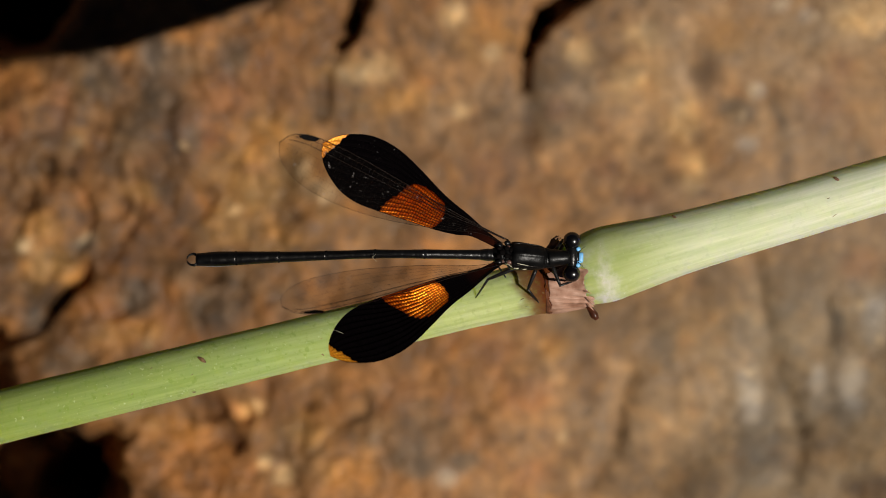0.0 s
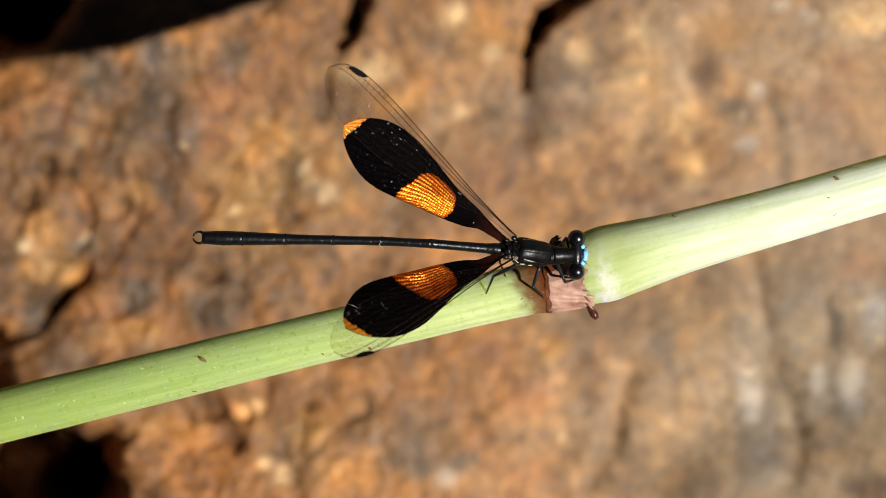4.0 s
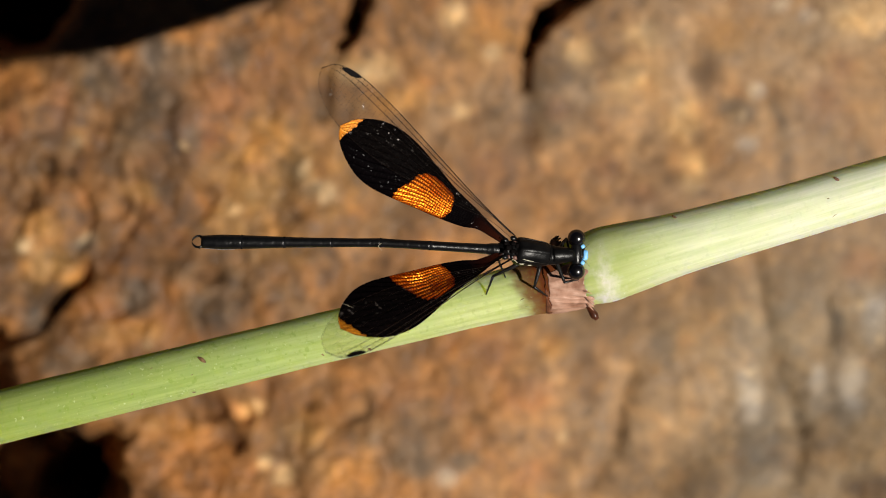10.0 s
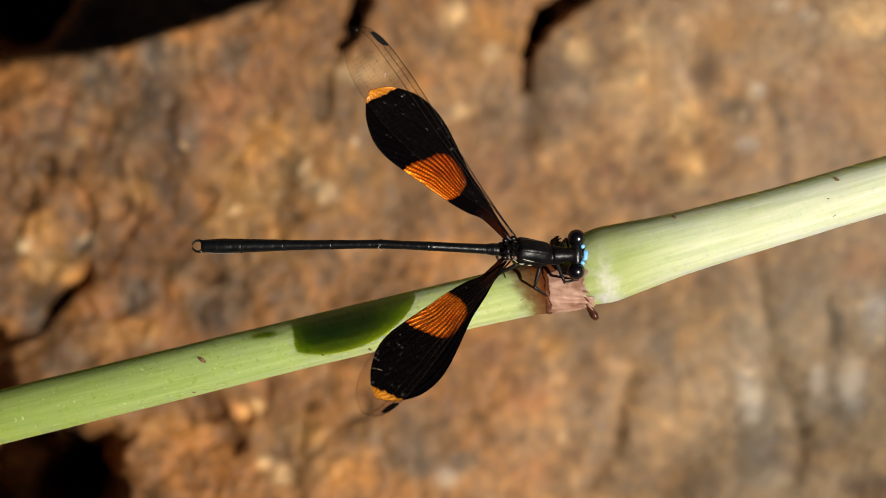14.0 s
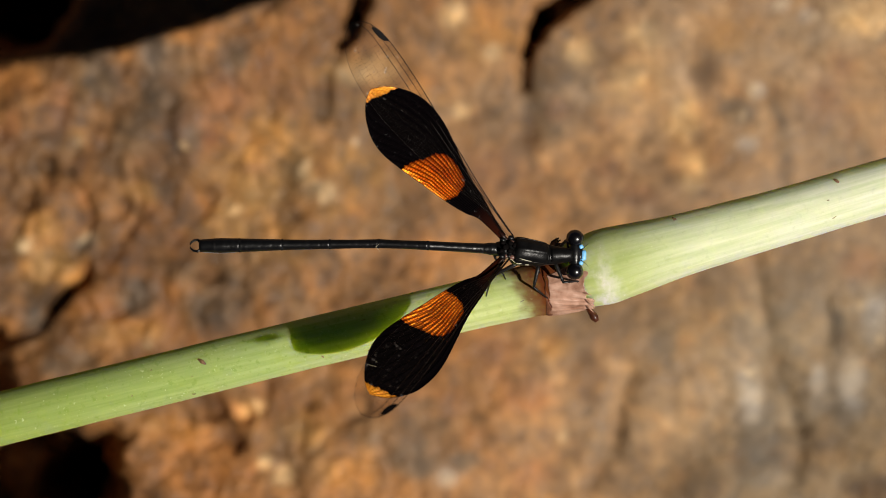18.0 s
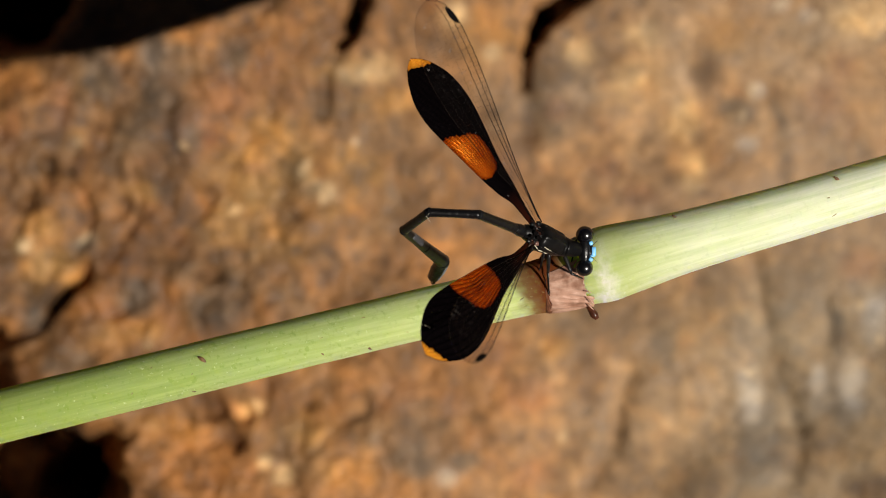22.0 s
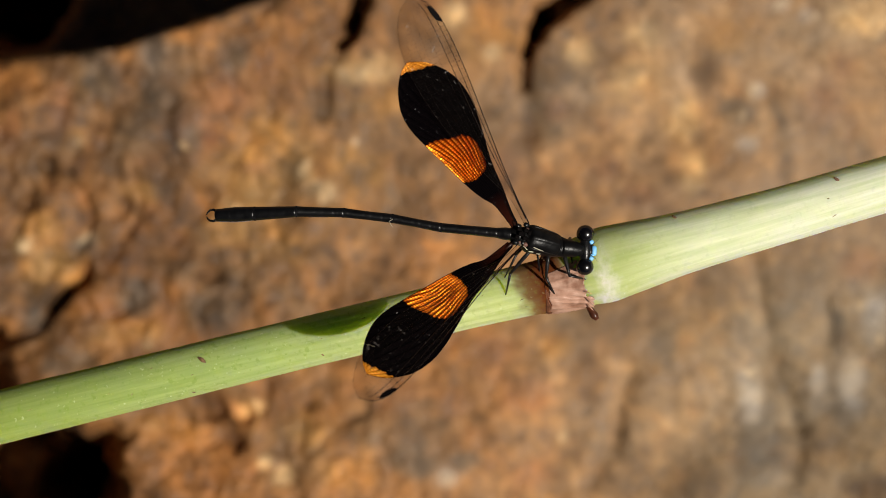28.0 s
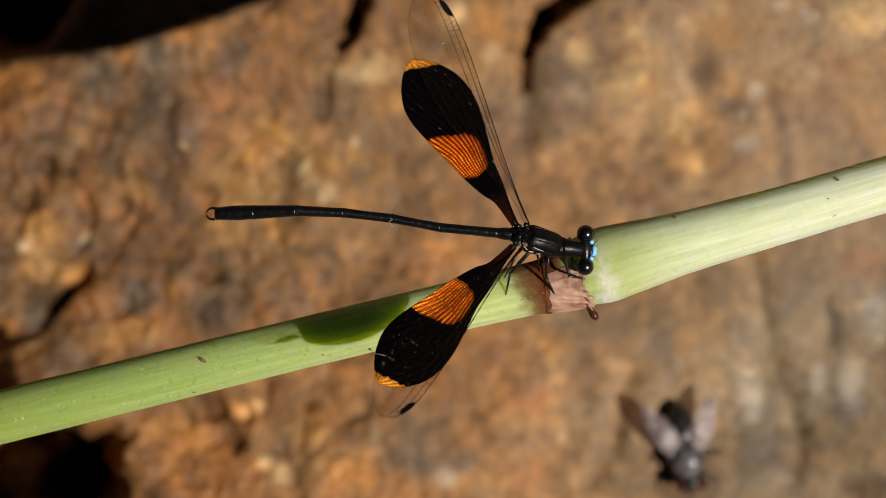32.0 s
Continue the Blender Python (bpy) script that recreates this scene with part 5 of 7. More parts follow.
    walk(hindwing_left, [
        (0, at(-5.78, 0.39, -0.29, -14.5, 1.9, 155.4)),
        (0.2, at(-5.78, 0.39, -0.29, -14.5, 1.9, 155.28)),
        (0.7, at(-5.78, 0.39, -0.29, -14.5, 1.9, 154.32)),
        (0.9, at(-5.78, 0.39, -0.29, -14.5, 1.9, 154.44)),
        (1.2, at(-5.78, 0.39, -0.29, -14.5, 1.9, 155.22)),
        (1.4, at(-5.78, 0.39, -0.29, -14.5, 1.9, 154.56)),
        (2.0, at(-5.78, 0.39, -0.29, -14.5, 1.9, 154.2)),
        (2.3, at(-5.78, 0.39, -0.29, -14.5, 1.9, 154.2)),
        (2.4, at(-5.78, 0.39, -0.29, -8.85, -22.1, 148.45)),
        (2.5, at(-5.82, 0.48, -0.26, -3.2, 3.9, 141.5)),
        (3.1, at(-5.82, 0.48, -0.26, -3.2, 3.9, 141.5)),
        (3.2, at(-5.93, 0.36, -0.34, -0.6, -1.8, 154.3)),
        (5.7, at(-5.93, 0.36, -0.34, -0.6, -1.8, 154.3)),
        (5.8, at(-6.07, 0.75, -0.31, -19.1, -5.9, 143.4)),
        (8.6, at(-6.07, 0.75, -0.31, -19.1, -5.9, 143.4)),
        (8.95, at(-5.77, 0.61, -0.22, -40.2, -1.4, 143.4)),
        (9.5, at(-5.77, 0.61, -0.22, -40.2, -1.4, 143.4)),
        (9.6, at(-5.93, 0.36, -0.34, -1.6, -1.8, 154.3)),
        (10.1, at(-5.93, 0.36, -0.34, -1.6, -1.8, 154.3)),
        (10.2, at(-6.04, 0.62, -0.32, -22.6, -7.5, 144.3)),
        (12.7, at(-6.04, 0.62, -0.32, -22.6, -7.5, 144.3)),
        (12.8, at(-6.03, 0.32, -0.38, -3.3, -0.3, 153)),
        (13.25, at(-6.03, 0.32, -0.38, -3.3, -0.3, 153)),
        (13.4, at(-5.9, 0.86, -0.22, -19.2, -8.2, 143.9)),
        (16.87, at(-5.9, 0.86, -0.22, -19.2, -8.2, 143.9)),
        (16.96, at(-6.07, 0.36, -0.38, -0.7, -3.9, 154.6)),
        (17.3, at(-6.07, 0.36, -0.38, -0.7, -3.9, 154.6)),
        (17.45, at(-5.94, 0.74, -0.27, -18.5, -12.3, 144.2)),
        (19.4, at(-5.94, 0.74, -0.27, -18.5, -12.3, 144.2)),
        (20, at(-5.89, 0.84, -0.23, -24.6, -13.9, 144.9)),
        (20.5, at(-5.89, 0.84, -0.23, -24.6, -13.9, 144.9)),
        (21, at(-6, 0.86, -0.25, -17.3, 4, 144)),
        (22, at(-5.79, 0.42, -0.14, 6.4, 24.2, 139.8)),
        (23, at(-5.96, 0.4, -0.31, 4.5, 22.4, 141.9)),
        (24, at(-5.9, 0.18, -0.28, 3.7, 24.9, 136.8)),
        (25, at(-5.94, 0.32, -0.29, 4.6, 22.1, 137.1)),
        (25.5, at(-6.04, 0.48, -0.39, 6.4, 17.9, 138.3)),
        (27.1, at(-6.15, 0.35, -0.43, -22.1, -8.1, 143.9)),
        (28.1, at(-6.15, 0.35, -0.43, -22.1, -8.1, 143.9)),
        (28.3, at(-6.05, 0.29, -0.4, -15.6, 3, 151.1)),
        (28.5, at(-6.05, 0.29, -0.4, -15.6, 3, 151.1)),
        (28.6, at(-6.15, 0.35, -0.43, -22.1, -8.1, 143.9)),
        (29.4, at(-6.15, 0.35, -0.43, -22.1, -8.1, 143.9)),
        (29.5, at(-6.05, 0.29, -0.4, -15.6, 3, 151.1)),
        (29.6, at(-6.05, 0.29, -0.4, -15.6, 3, 151.1)),
        (29.7, at(-6.06, 0.29, -0.4, -24.4, -4.8, 144.3)),
        (31.45, at(-6.06, 0.29, -0.4, -24.4, -4.8, 144.3)),
        (31.6, at(-5.95, 0.14, -0.39, -14.4, 2.8, 155)),
        (31.9, at(-5.95, 0.14, -0.39, -14.4, 2.8, 155)),
        (31.97, at(-6.22, 0.52, -0.42, -36.6, -10.8, 143.2)),
        (32, at(-6.22, 0.52, -0.42, -36.6, -10.8, 143.2)),
    ])
    walk(hindwing_right, [
        (0, at(-5.71, -1.14, -0.52, 26.8, -1.8, -146.1)),
        (2.3, at(-5.71, -1.14, -0.52, 26.8, -1.8, -146.1)),
        (2.4, at(-5.71, -1.14, -0.52, 21.75, -29.35, -141.5)),
        (2.5, at(-5.94, -1.17, -0.59, 16.7, -6.9, -136.9)),
        (3.1, at(-5.94, -1.17, -0.59, 16.7, -6.9, -136.9)),
        (3.2, at(-5.88, -0.71, -0.47, 28.4, -7, -148.9)),
        (5.7, at(-5.88, -0.71, -0.47, 28.4, -7, -148.9)),
        (5.8, at(-5.96, -0.98, -0.56, 7.2, -2, -130.6)),
        (8.6, at(-5.96, -0.98, -0.56, 7.2, -2, -130.6)),
        (8.95, at(-5.8, -0.93, -0.48, 19.4, -0.1, -133.2)),
        (9.5, at(-5.8, -0.93, -0.48, 19.4, -0.1, -133.2)),
        (9.6, at(-5.88, -0.71, -0.47, 28.4, -7, -148.9)),
        (10.1, at(-5.88, -0.71, -0.47, 28.4, -7, -148.9)),
        (10.2, at(-5.89, -1.2, -0.58, 11.9, -3.4, -130.8)),
        (12.7, at(-5.89, -1.2, -0.58, 11.9, -3.4, -130.8)),
        (12.8, at(-5.84, -0.97, -0.51, 24.6, -6.8, -148.8)),
        (13.25, at(-5.84, -0.97, -0.51, 24.6, -6.8, -148.8)),
        (13.4, at(-5.8, -1.36, -0.58, 10.1, -4, -129.3)),
        (16.87, at(-5.8, -1.36, -0.58, 10.1, -4, -129.3)),
        (16.96, at(-5.94, -1, -0.56, 23.2, -9.7, -147.8)),
        (17.3, at(-5.94, -1, -0.56, 23.2, -9.7, -147.8)),
        (17.45, at(-5.75, -1.37, -0.58, 8.3, -5.6, -129.2)),
        (19.4, at(-5.75, -1.37, -0.58, 8.3, -5.6, -129.2)),
        (20, at(-5.83, -1.12, -0.55, 10, -4, -128.7)),
        (20.5, at(-5.83, -1.12, -0.55, 10, -4, -128.7)),
        (21, at(-5.81, -1.38, -0.55, 19, -2.4, -133.3)),
        (22, at(-5.53, -1.26, -0.19, 23.1, -7.9, -132.5)),
        (23, at(-5.45, -1.3, -0.03, 22.5, -11.5, -133.6)),
        (24, at(-5.52, -1.43, -0.12, 24.3, -12.4, -132.5)),
        (25, at(-5.51, -1.18, -0.07, 24.4, -10.5, -130.8)),
        (25.5, at(-5.63, -1.34, -0.27, 20.8, -11.1, -131.4)),
        (27.1, at(-6.19, -1.42, -0.75, 20.2, 1, -126.4)),
        (28.1, at(-6.19, -1.42, -0.75, 20.2, 1, -126.4)),
        (28.3, at(-6.15, -1.12, -0.67, 27.4, -1.2, -141.6)),
        (28.5, at(-6.15, -1.12, -0.67, 27.4, -1.2, -141.6)),
        (28.6, at(-6.19, -1.42, -0.75, 20.2, 1, -126.4)),
        (29.4, at(-6.19, -1.42, -0.75, 20.2, 1, -126.4)),
        (29.5, at(-6.15, -1.12, -0.67, 27.4, -1.2, -141.6)),
        (29.6, at(-6.15, -1.12, -0.67, 27.4, -1.2, -141.6)),
        (29.7, at(-5.96, -1.59, -0.69, 17.8, -1.1, -125.7)),
        (31.45, at(-5.96, -1.59, -0.69, 17.8, -1.1, -125.7)),
        (31.6, at(-5.92, -1.23, -0.6, 34.8, -4.6, -146.6)),
        (31.9, at(-5.92, -1.23, -0.6, 34.8, -4.6, -146.6)),
        (31.97, at(-5.87, -1.5, -0.63, 13.2, -0.4, -123.3)),
        (32, at(-5.87, -1.5, -0.63, 13.2, -0.4, -123.3)),
    ])
    walk(forewing_left, [
        (0, at(-5.2, 0.8, -0.1, -17.4, -16.5, 164.1)),
        (0.2, at(-5.2, 0.8, -0.1, -17.4, -16.5, 163.88)),
        (0.7, at(-5.2, 0.8, -0.1, -17.4, -16.5, 162.12)),
        (0.9, at(-5.2, 0.8, -0.1, -17.4, -16.5, 162.34)),
        (1.2, at(-5.2, 0.8, -0.1, -17.4, -16.5, 163.77)),
        (1.4, at(-5.2, 0.8, -0.1, -17.4, -16.5, 162.56)),
        (2.0, at(-5.2, 0.8, -0.1, -17.4, -16.5, 161.9)),
        (2.3, at(-5.2, 0.8, -0.1, -17.4, -16.5, 161.9)),
        (2.4, at(-5.2, 0.8, -0.1, -17.85, -40.5, 154.7)),
        (2.5, at(-5.2, 0.8, -0.1, -18.3, -14.5, 145.3)),
        (3.1, at(-5.2, 0.8, -0.1, -18.3, -14.5, 145.3)),
        (3.2, at(-5.2, 0.8, -0.1, -15.8, -14.3, 148.9)),
        (5.7, at(-5.2, 0.8, -0.1, -15.8, -14.3, 148.9)),
        (5.8, at(-5.2, 0.8, -0.1, -18.3, -12, 141.3)),
        (8.6, at(-5.2, 0.8, -0.1, -18.3, -12, 141.3)),
        (8.95, at(-5.2, 0.8, -0.1, -17.1, -12, 145.3)),
        (9.5, at(-5.2, 0.8, -0.1, -17.1, -12, 145.3)),
        (9.6, at(-5.2, 0.8, -0.1, -15.8, -14.3, 148.9)),
        (10.1, at(-5.2, 0.8, -0.1, -15.8, -14.3, 148.9)),
        (10.2, at(-5.2, 0.8, -0.1, -16.7, -12.9, 140.3)),
        (12.7, at(-5.2, 0.8, -0.1, -16.7, -12.9, 140.3)),
        (12.8, at(-5.2, 0.8, -0.1, -17.1, -12.5, 144.5)),
        (13.25, at(-5.2, 0.8, -0.1, -17.1, -12.5, 144.5)),
        (13.4, at(-5.2, 0.8, -0.1, -16.9, -12.8, 137.3)),
        (16.87, at(-5.2, 0.8, -0.1, -16.9, -12.8, 137.3)),
        (16.96, at(-5.2, 0.8, -0.1, -14.3, -14.7, 141.8)),
        (17.3, at(-5.2, 0.8, -0.1, -14.3, -14.7, 141.8)),
        (17.45, at(-5.2, 0.8, -0.1, -13.9, -14.3, 136.3)),
        (19.4, at(-5.2, 0.8, -0.1, -13.9, -14.3, 136.3)),
        (20, at(-5.2, 0.8, -0.1, -13.1, -15.1, 135.9)),
        (20.5, at(-5.2, 0.8, -0.1, -13.1, -15.1, 135.9)),
        (21, at(-5.2, 0.8, -0.1, -25.3, -6.4, 140.2)),
        (22, at(-5.2, 0.8, -0.1, -33.3, -0.3, 142.1)),
        (23, at(-5.2, 0.8, -0.1, -37.8, -0.6, 139.8)),
        (24, at(-5.2, 0.8, -0.1, -39.3, -0.9, 138.9)),
        (25, at(-5.2, 0.8, -0.1, -39.9, -2.7, 137.5)),
        (25.5, at(-5.2, 0.8, -0.1, -38.8, -4.2, 136.9)),
        (27.1, at(-5.2, 0.8, -0.1, -20.7, -16.7, 138.8)),
        (28.1, at(-5.2, 0.8, -0.1, -20.7, -16.7, 138.8)),
        (28.3, at(-5.2, 0.8, -0.1, -19.6, -13, 142.2)),
        (28.5, at(-5.2, 0.8, -0.1, -19.6, -13, 142.2)),
        (28.6, at(-5.2, 0.8, -0.1, -20.7, -16.7, 138.8)),
        (29.4, at(-5.2, 0.8, -0.1, -20.7, -16.7, 138.8)),
        (29.5, at(-5.2, 0.8, -0.1, -19.6, -13, 142.2)),
        (29.6, at(-5.2, 0.8, -0.1, -19.6, -13, 142.2)),
        (29.7, at(-5.2, 0.8, -0.1, -20.1, -15.9, 137.6)),
        (31.45, at(-5.2, 0.8, -0.1, -20.1, -15.9, 137.6)),
        (31.6, at(-5.2, 0.8, -0.1, -19.2, -13.4, 142.1)),
        (31.9, at(-5.2, 0.8, -0.1, -19.2, -13.4, 142.1)),
        (31.97, at(-5.2, 0.8, -0.1, -20.8, -18.1, 135.8)),
        (32, at(-5.2, 0.8, -0.1, -20.8, -18.1, 135.8)),
    ])
    walk(forewing_right, [
        (0, at(-5.2, -1.05, -0.35, 38.8, -19.4, -157.9)),
        (2.3, at(-5.2, -1.05, -0.35, 38.8, -19.4, -157.9)),
        (2.4, at(-5.2, -1.05, -0.35, 25.9, -45.15, -150.55)),
        (2.5, at(-5.2, -1.05, -0.35, 13, -20.9, -143.2)),
        (3.1, at(-5.2, -1.05, -0.35, 13, -20.9, -143.2)),
        (3.2, at(-5.2, -1.05, -0.35, 25.2, -20.9, -144.4)),
        (5.7, at(-5.2, -1.05, -0.35, 25.2, -20.9, -144.4)),
        (5.8, at(-5.2, -1.05, -0.35, 8.6, -18.6, -137.4)),
        (8.6, at(-5.2, -1.05, -0.35, 8.6, -18.6, -137.4)),
        (8.95, at(-5.2, -1.05, -0.35, 14.7, -20.7, -141.8)),
        (9.5, at(-5.2, -1.05, -0.35, 14.7, -20.7, -141.8)),
        (9.6, at(-5.2, -1.05, -0.35, 25.2, -20.9, -144.4)),
        (10.1, at(-5.2, -1.05, -0.35, 25.2, -20.9, -144.4)),
        (10.2, at(-5.2, -1.05, -0.35, 11.3, -19.3, -133.7)),
        (12.7, at(-5.2, -1.05, -0.35, 11.3, -19.3, -133.7)),
        (12.8, at(-5.2, -1.05, -0.35, 25.3, -19.5, -139.4)),
        (13.25, at(-5.2, -1.05, -0.35, 25.3, -19.5, -139.4)),
        (13.4, at(-5.2, -1.05, -0.35, 11.4, -19.3, -129.3)),
        (16.87, at(-5.2, -1.05, -0.35, 11.4, -19.3, -129.3)),
        (16.96, at(-5.2, -1.05, -0.35, 23.7, -22.3, -135.4)),
        (17.3, at(-5.2, -1.05, -0.35, 23.7, -22.3, -135.4)),
        (17.45, at(-5.2, -1.05, -0.35, 9.7, -21.5, -126.4)),
        (19.4, at(-5.2, -1.05, -0.35, 9.7, -21.5, -126.4)),
        (20, at(-5.2, -1.05, -0.35, 10.3, -21.4, -126.7)),
        (20.5, at(-5.2, -1.05, -0.35, 10.3, -21.4, -126.7)),
        (21, at(-5.2, -1.05, -0.35, 24.4, -20.2, -133.2)),
        (22, at(-5.2, -1.05, -0.35, 33.3, -28, -136.4)),
        (23, at(-5.2, -1.05, -0.35, 47.7, -31.5, -134.8)),
        (24, at(-5.2, -1.05, -0.35, 48.5, -30.4, -133.4)),
        (25, at(-5.2, -1.05, -0.35, 46, -29.5, -132.9)),
        (25.5, at(-5.2, -1.05, -0.35, 40.6, -28.5, -133.1)),
        (27.1, at(-5.2, -1.05, -0.35, 21.2, -15.1, -125.9)),
        (28.1, at(-5.2, -1.05, -0.35, 21.2, -15.1, -125.9)),
        (28.3, at(-5.2, -1.05, -0.35, 29.3, -15.5, -132.4)),
        (28.5, at(-5.2, -1.05, -0.35, 29.3, -15.5, -132.4)),
        (28.6, at(-5.2, -1.05, -0.35, 21.2, -15.1, -125.9)),
        (29.4, at(-5.2, -1.05, -0.35, 21.2, -15.1, -125.9)),
        (29.5, at(-5.2, -1.05, -0.35, 29.3, -15.5, -132.4)),
        (29.6, at(-5.2, -1.05, -0.35, 29.3, -15.5, -132.4)),
        (29.7, at(-5.2, -1.05, -0.35, 19.7, -17.9, -124.8)),
        (31.45, at(-5.2, -1.05, -0.35, 19.7, -17.9, -124.8)),
        (31.6, at(-5.2, -1.05, -0.35, 37.6, -17.7, -131.4)),
        (31.9, at(-5.2, -1.05, -0.35, 37.6, -17.7, -131.4)),
        (31.97, at(-5.2, -1.05, -0.35, 17.5, -17.1, -120.4)),
        (32, at(-5.2, -1.05, -0.35, 17.5, -17.1, -120.4)),
    ])
    walk(abdomen[0], [
        (0, at(-6.30, -0.40, -0.90, 0.0, 7.0, -176.1)),
        (2.3, at(-6.30, -0.40, -0.90, 0.0, 7.0, -176.1)),
        (2.5, at(-6.30, -0.40, -0.90, -0.0, 11.6, -178.9)),
        (2.7, at(-6.30, -0.40, -0.90, 0.0, 13.1, -178.1)),
        (3.1, at(-6.30, -0.40, -0.90, 0.0, 13.1, -178.1)),
        (3.3, at(-6.30, -0.40, -0.90, -0.0, 11.6, -178.9)),
        (5.6, at(-6.30, -0.40, -0.90, -0.0, 11.6, -178.9)),
        (5.9, at(-6.30, -0.40, -0.90, -0.0, 13.1, -177.9)),
        (8.7, at(-6.30, -0.40, -0.90, -0.0, 13.1, -177.9)),
        (9, at(-6.30, -0.40, -0.90, 0.0, 12.2, -177.6)),
        (9.5, at(-6.30, -0.40, -0.90, 0.0, 12.2, -177.6)),
        (9.7, at(-6.30, -0.40, -0.90, 0.0, 10.4, -177.4)),
        (10.1, at(-6.30, -0.40, -0.90, 0.0, 10.4, -177.4)),
        (10.4, at(-6.30, -0.40, -0.90, 0.0, 10.7, -176.9)),
        (12.7, at(-6.30, -0.40, -0.90, 0.0, 10.7, -176.9)),
        (12.9, at(-6.30, -0.40, -0.90, -0.0, 11.6, -178.9)),
        (13.2, at(-6.30, -0.40, -0.90, -0.0, 11.6, -178.9)),
        (13.5, at(-6.30, -0.40, -0.90, 0.0, 10.7, -176.9)),
        (14.5, at(-6.30, -0.40, -0.90, 0.0, 10.7, -176.9)),
        (16.6, at(-6.30, -0.40, -0.90, 0.0, 10.7, -176.9)),
        (17, at(-6.30, -0.40, -0.90, 0.0, 7.1, -176.7)),
        (17.3, at(-6.30, -0.40, -0.90, 0.0, 7.1, -176.7)),
        (17.5, at(-6.30, -0.40, -0.90, 0.0, 5.4, -175.9)),
        (18, at(-6.30, -0.40, -0.90, 0.0, 6.7, -175.7)),
        (19.4, at(-6.30, -0.40, -0.90, 0.0, 6.7, -175.7)),
        (20, at(-6.30, -0.40, -0.90, 0.0, 5.4, -175.9)),
        (20.5, at(-6.30, -0.40, -0.90, 0.0, 5.4, -175.9)),
        (20.575, at(-6.30, -0.40, -0.90, 0.0, 8.3, -177.4)),
        (20.65, at(-6.30, -0.40, -0.90, 0.0, 11.2, -178.8)),
        (20.725, at(-6.30, -0.40, -0.90, 0.0, 14.0, 179.6)),
        (20.8, at(-6.30, -0.40, -0.90, 0.0, 16.9, 178.1)),
        (20.9, at(-6.30, -0.40, -0.90, 0.0, 6.9, 179.1)),
        (21, at(-6.30, -0.40, -0.90, 0.0, -3.1, 180.0)),
        (21.1, at(-6.30, -0.40, -0.90, 0.0, -4.3, 179.4)),
        (21.2, at(-6.30, -0.40, -0.90, 0.0, -5.4, 178.8)),
        (21.3, at(-6.30, -0.40, -0.90, 0.0, -7.0, 178.6)),
        (21.4, at(-6.30, -0.40, -0.90, 0.0, -8.6, 178.4)),
        (21.7, at(-6.30, -0.40, -0.90, 0.0, -5.6, -179.6)),
        (22, at(-6.30, -0.40, -0.90, 0.0, -2.5, -177.7)),
        (22.167, at(-6.30, -0.40, -0.90, 0.0, -2.4, -177.1)),
        (22.333, at(-6.30, -0.40, -0.90, 0.0, -2.2, -176.4)),
        (22.5, at(-6.30, -0.40, -0.90, -0.0, -2.1, -175.8)),
        (22.6, at(-6.30, -0.40, -0.90, 0.0, -1.7, -175.9)),
        (22.7, at(-6.30, -0.40, -0.90, 0.0, -1.3, -176.1)),
        (22.8, at(-6.30, -0.40, -0.90, -0.0, -0.9, -176.2)),
        (22.9, at(-6.30, -0.40, -0.90, 0.0, -0.5, -176.4)),
        (23, at(-6.30, -0.40, -0.90, 0.0, -0.1, -176.5)),
        (23.333, at(-6.30, -0.40, -0.90, 0.0, 0.6, -176.0)),
        (23.667, at(-6.30, -0.40, -0.90, -0.0, 2.0, -174.9)),
        (24, at(-6.30, -0.40, -0.90, 0.0, 2.7, -174.4)),
        (24.1, at(-6.30, -0.40, -0.90, 0.0, 2.6, -174.6)),
        (24.2, at(-6.30, -0.40, -0.90, 0.0, 2.5, -174.8)),
        (24.3, at(-6.30, -0.40, -0.90, 0.0, 2.3, -174.9)),
        (24.4, at(-6.30, -0.40, -0.90, -0.0, 2.2, -175.1)),
        (24.5, at(-6.30, -0.40, -0.90, -0.0, 2.1, -175.3)),
        (24.625, at(-6.30, -0.40, -0.90, 0.0, 2.0, -175.5)),
        (24.75, at(-6.30, -0.40, -0.90, 0.0, 1.8, -175.8)),
        (24.875, at(-6.30, -0.40, -0.90, 0.0, 1.7, -176.0)),
        (25, at(-6.30, -0.40, -0.90, -0.0, 1.5, -176.2)),
        (25.1, at(-6.30, -0.40, -0.90, 0.0, 1.4, -175.8)),
        (25.2, at(-6.30, -0.40, -0.90, -0.0, 1.2, -175.4)),
        (25.275, at(-6.30, -0.40, -0.90, 0.0, 0.8, -175.4)),
        (25.35, at(-6.30, -0.40, -0.90, 0.0, 0.4, -175.3)),
        (25.425, at(-6.30, -0.40, -0.90, 0.0, -0.0, -175.3)),
        (25.5, at(-6.30, -0.40, -0.90, -0.0, -0.4, -175.3)),
        (25.82, at(-6.30, -0.40, -0.90, 0.0, 2.2, -175.1)),
        (26.14, at(-6.30, -0.40, -0.90, 0.0, 8.5, -174.6)),
        (26.46, at(-6.30, -0.40, -0.90, 0.0, 16.1, -173.9)),
        (26.78, at(-6.30, -0.40, -0.90, 0.0, 22.3, -173.3)),
        (27.1, at(-6.30, -0.40, -0.90, -0.0, 24.9, -173.1)),
        (28.1, at(-6.30, -0.40, -0.90, -0.0, 24.9, -173.1)),
        (28.4, at(-6.30, -0.40, -0.90, 0.0, 24.8, -173.5)),
        (28.6, at(-6.30, -0.40, -0.90, -0.0, 24.9, -173.1)),
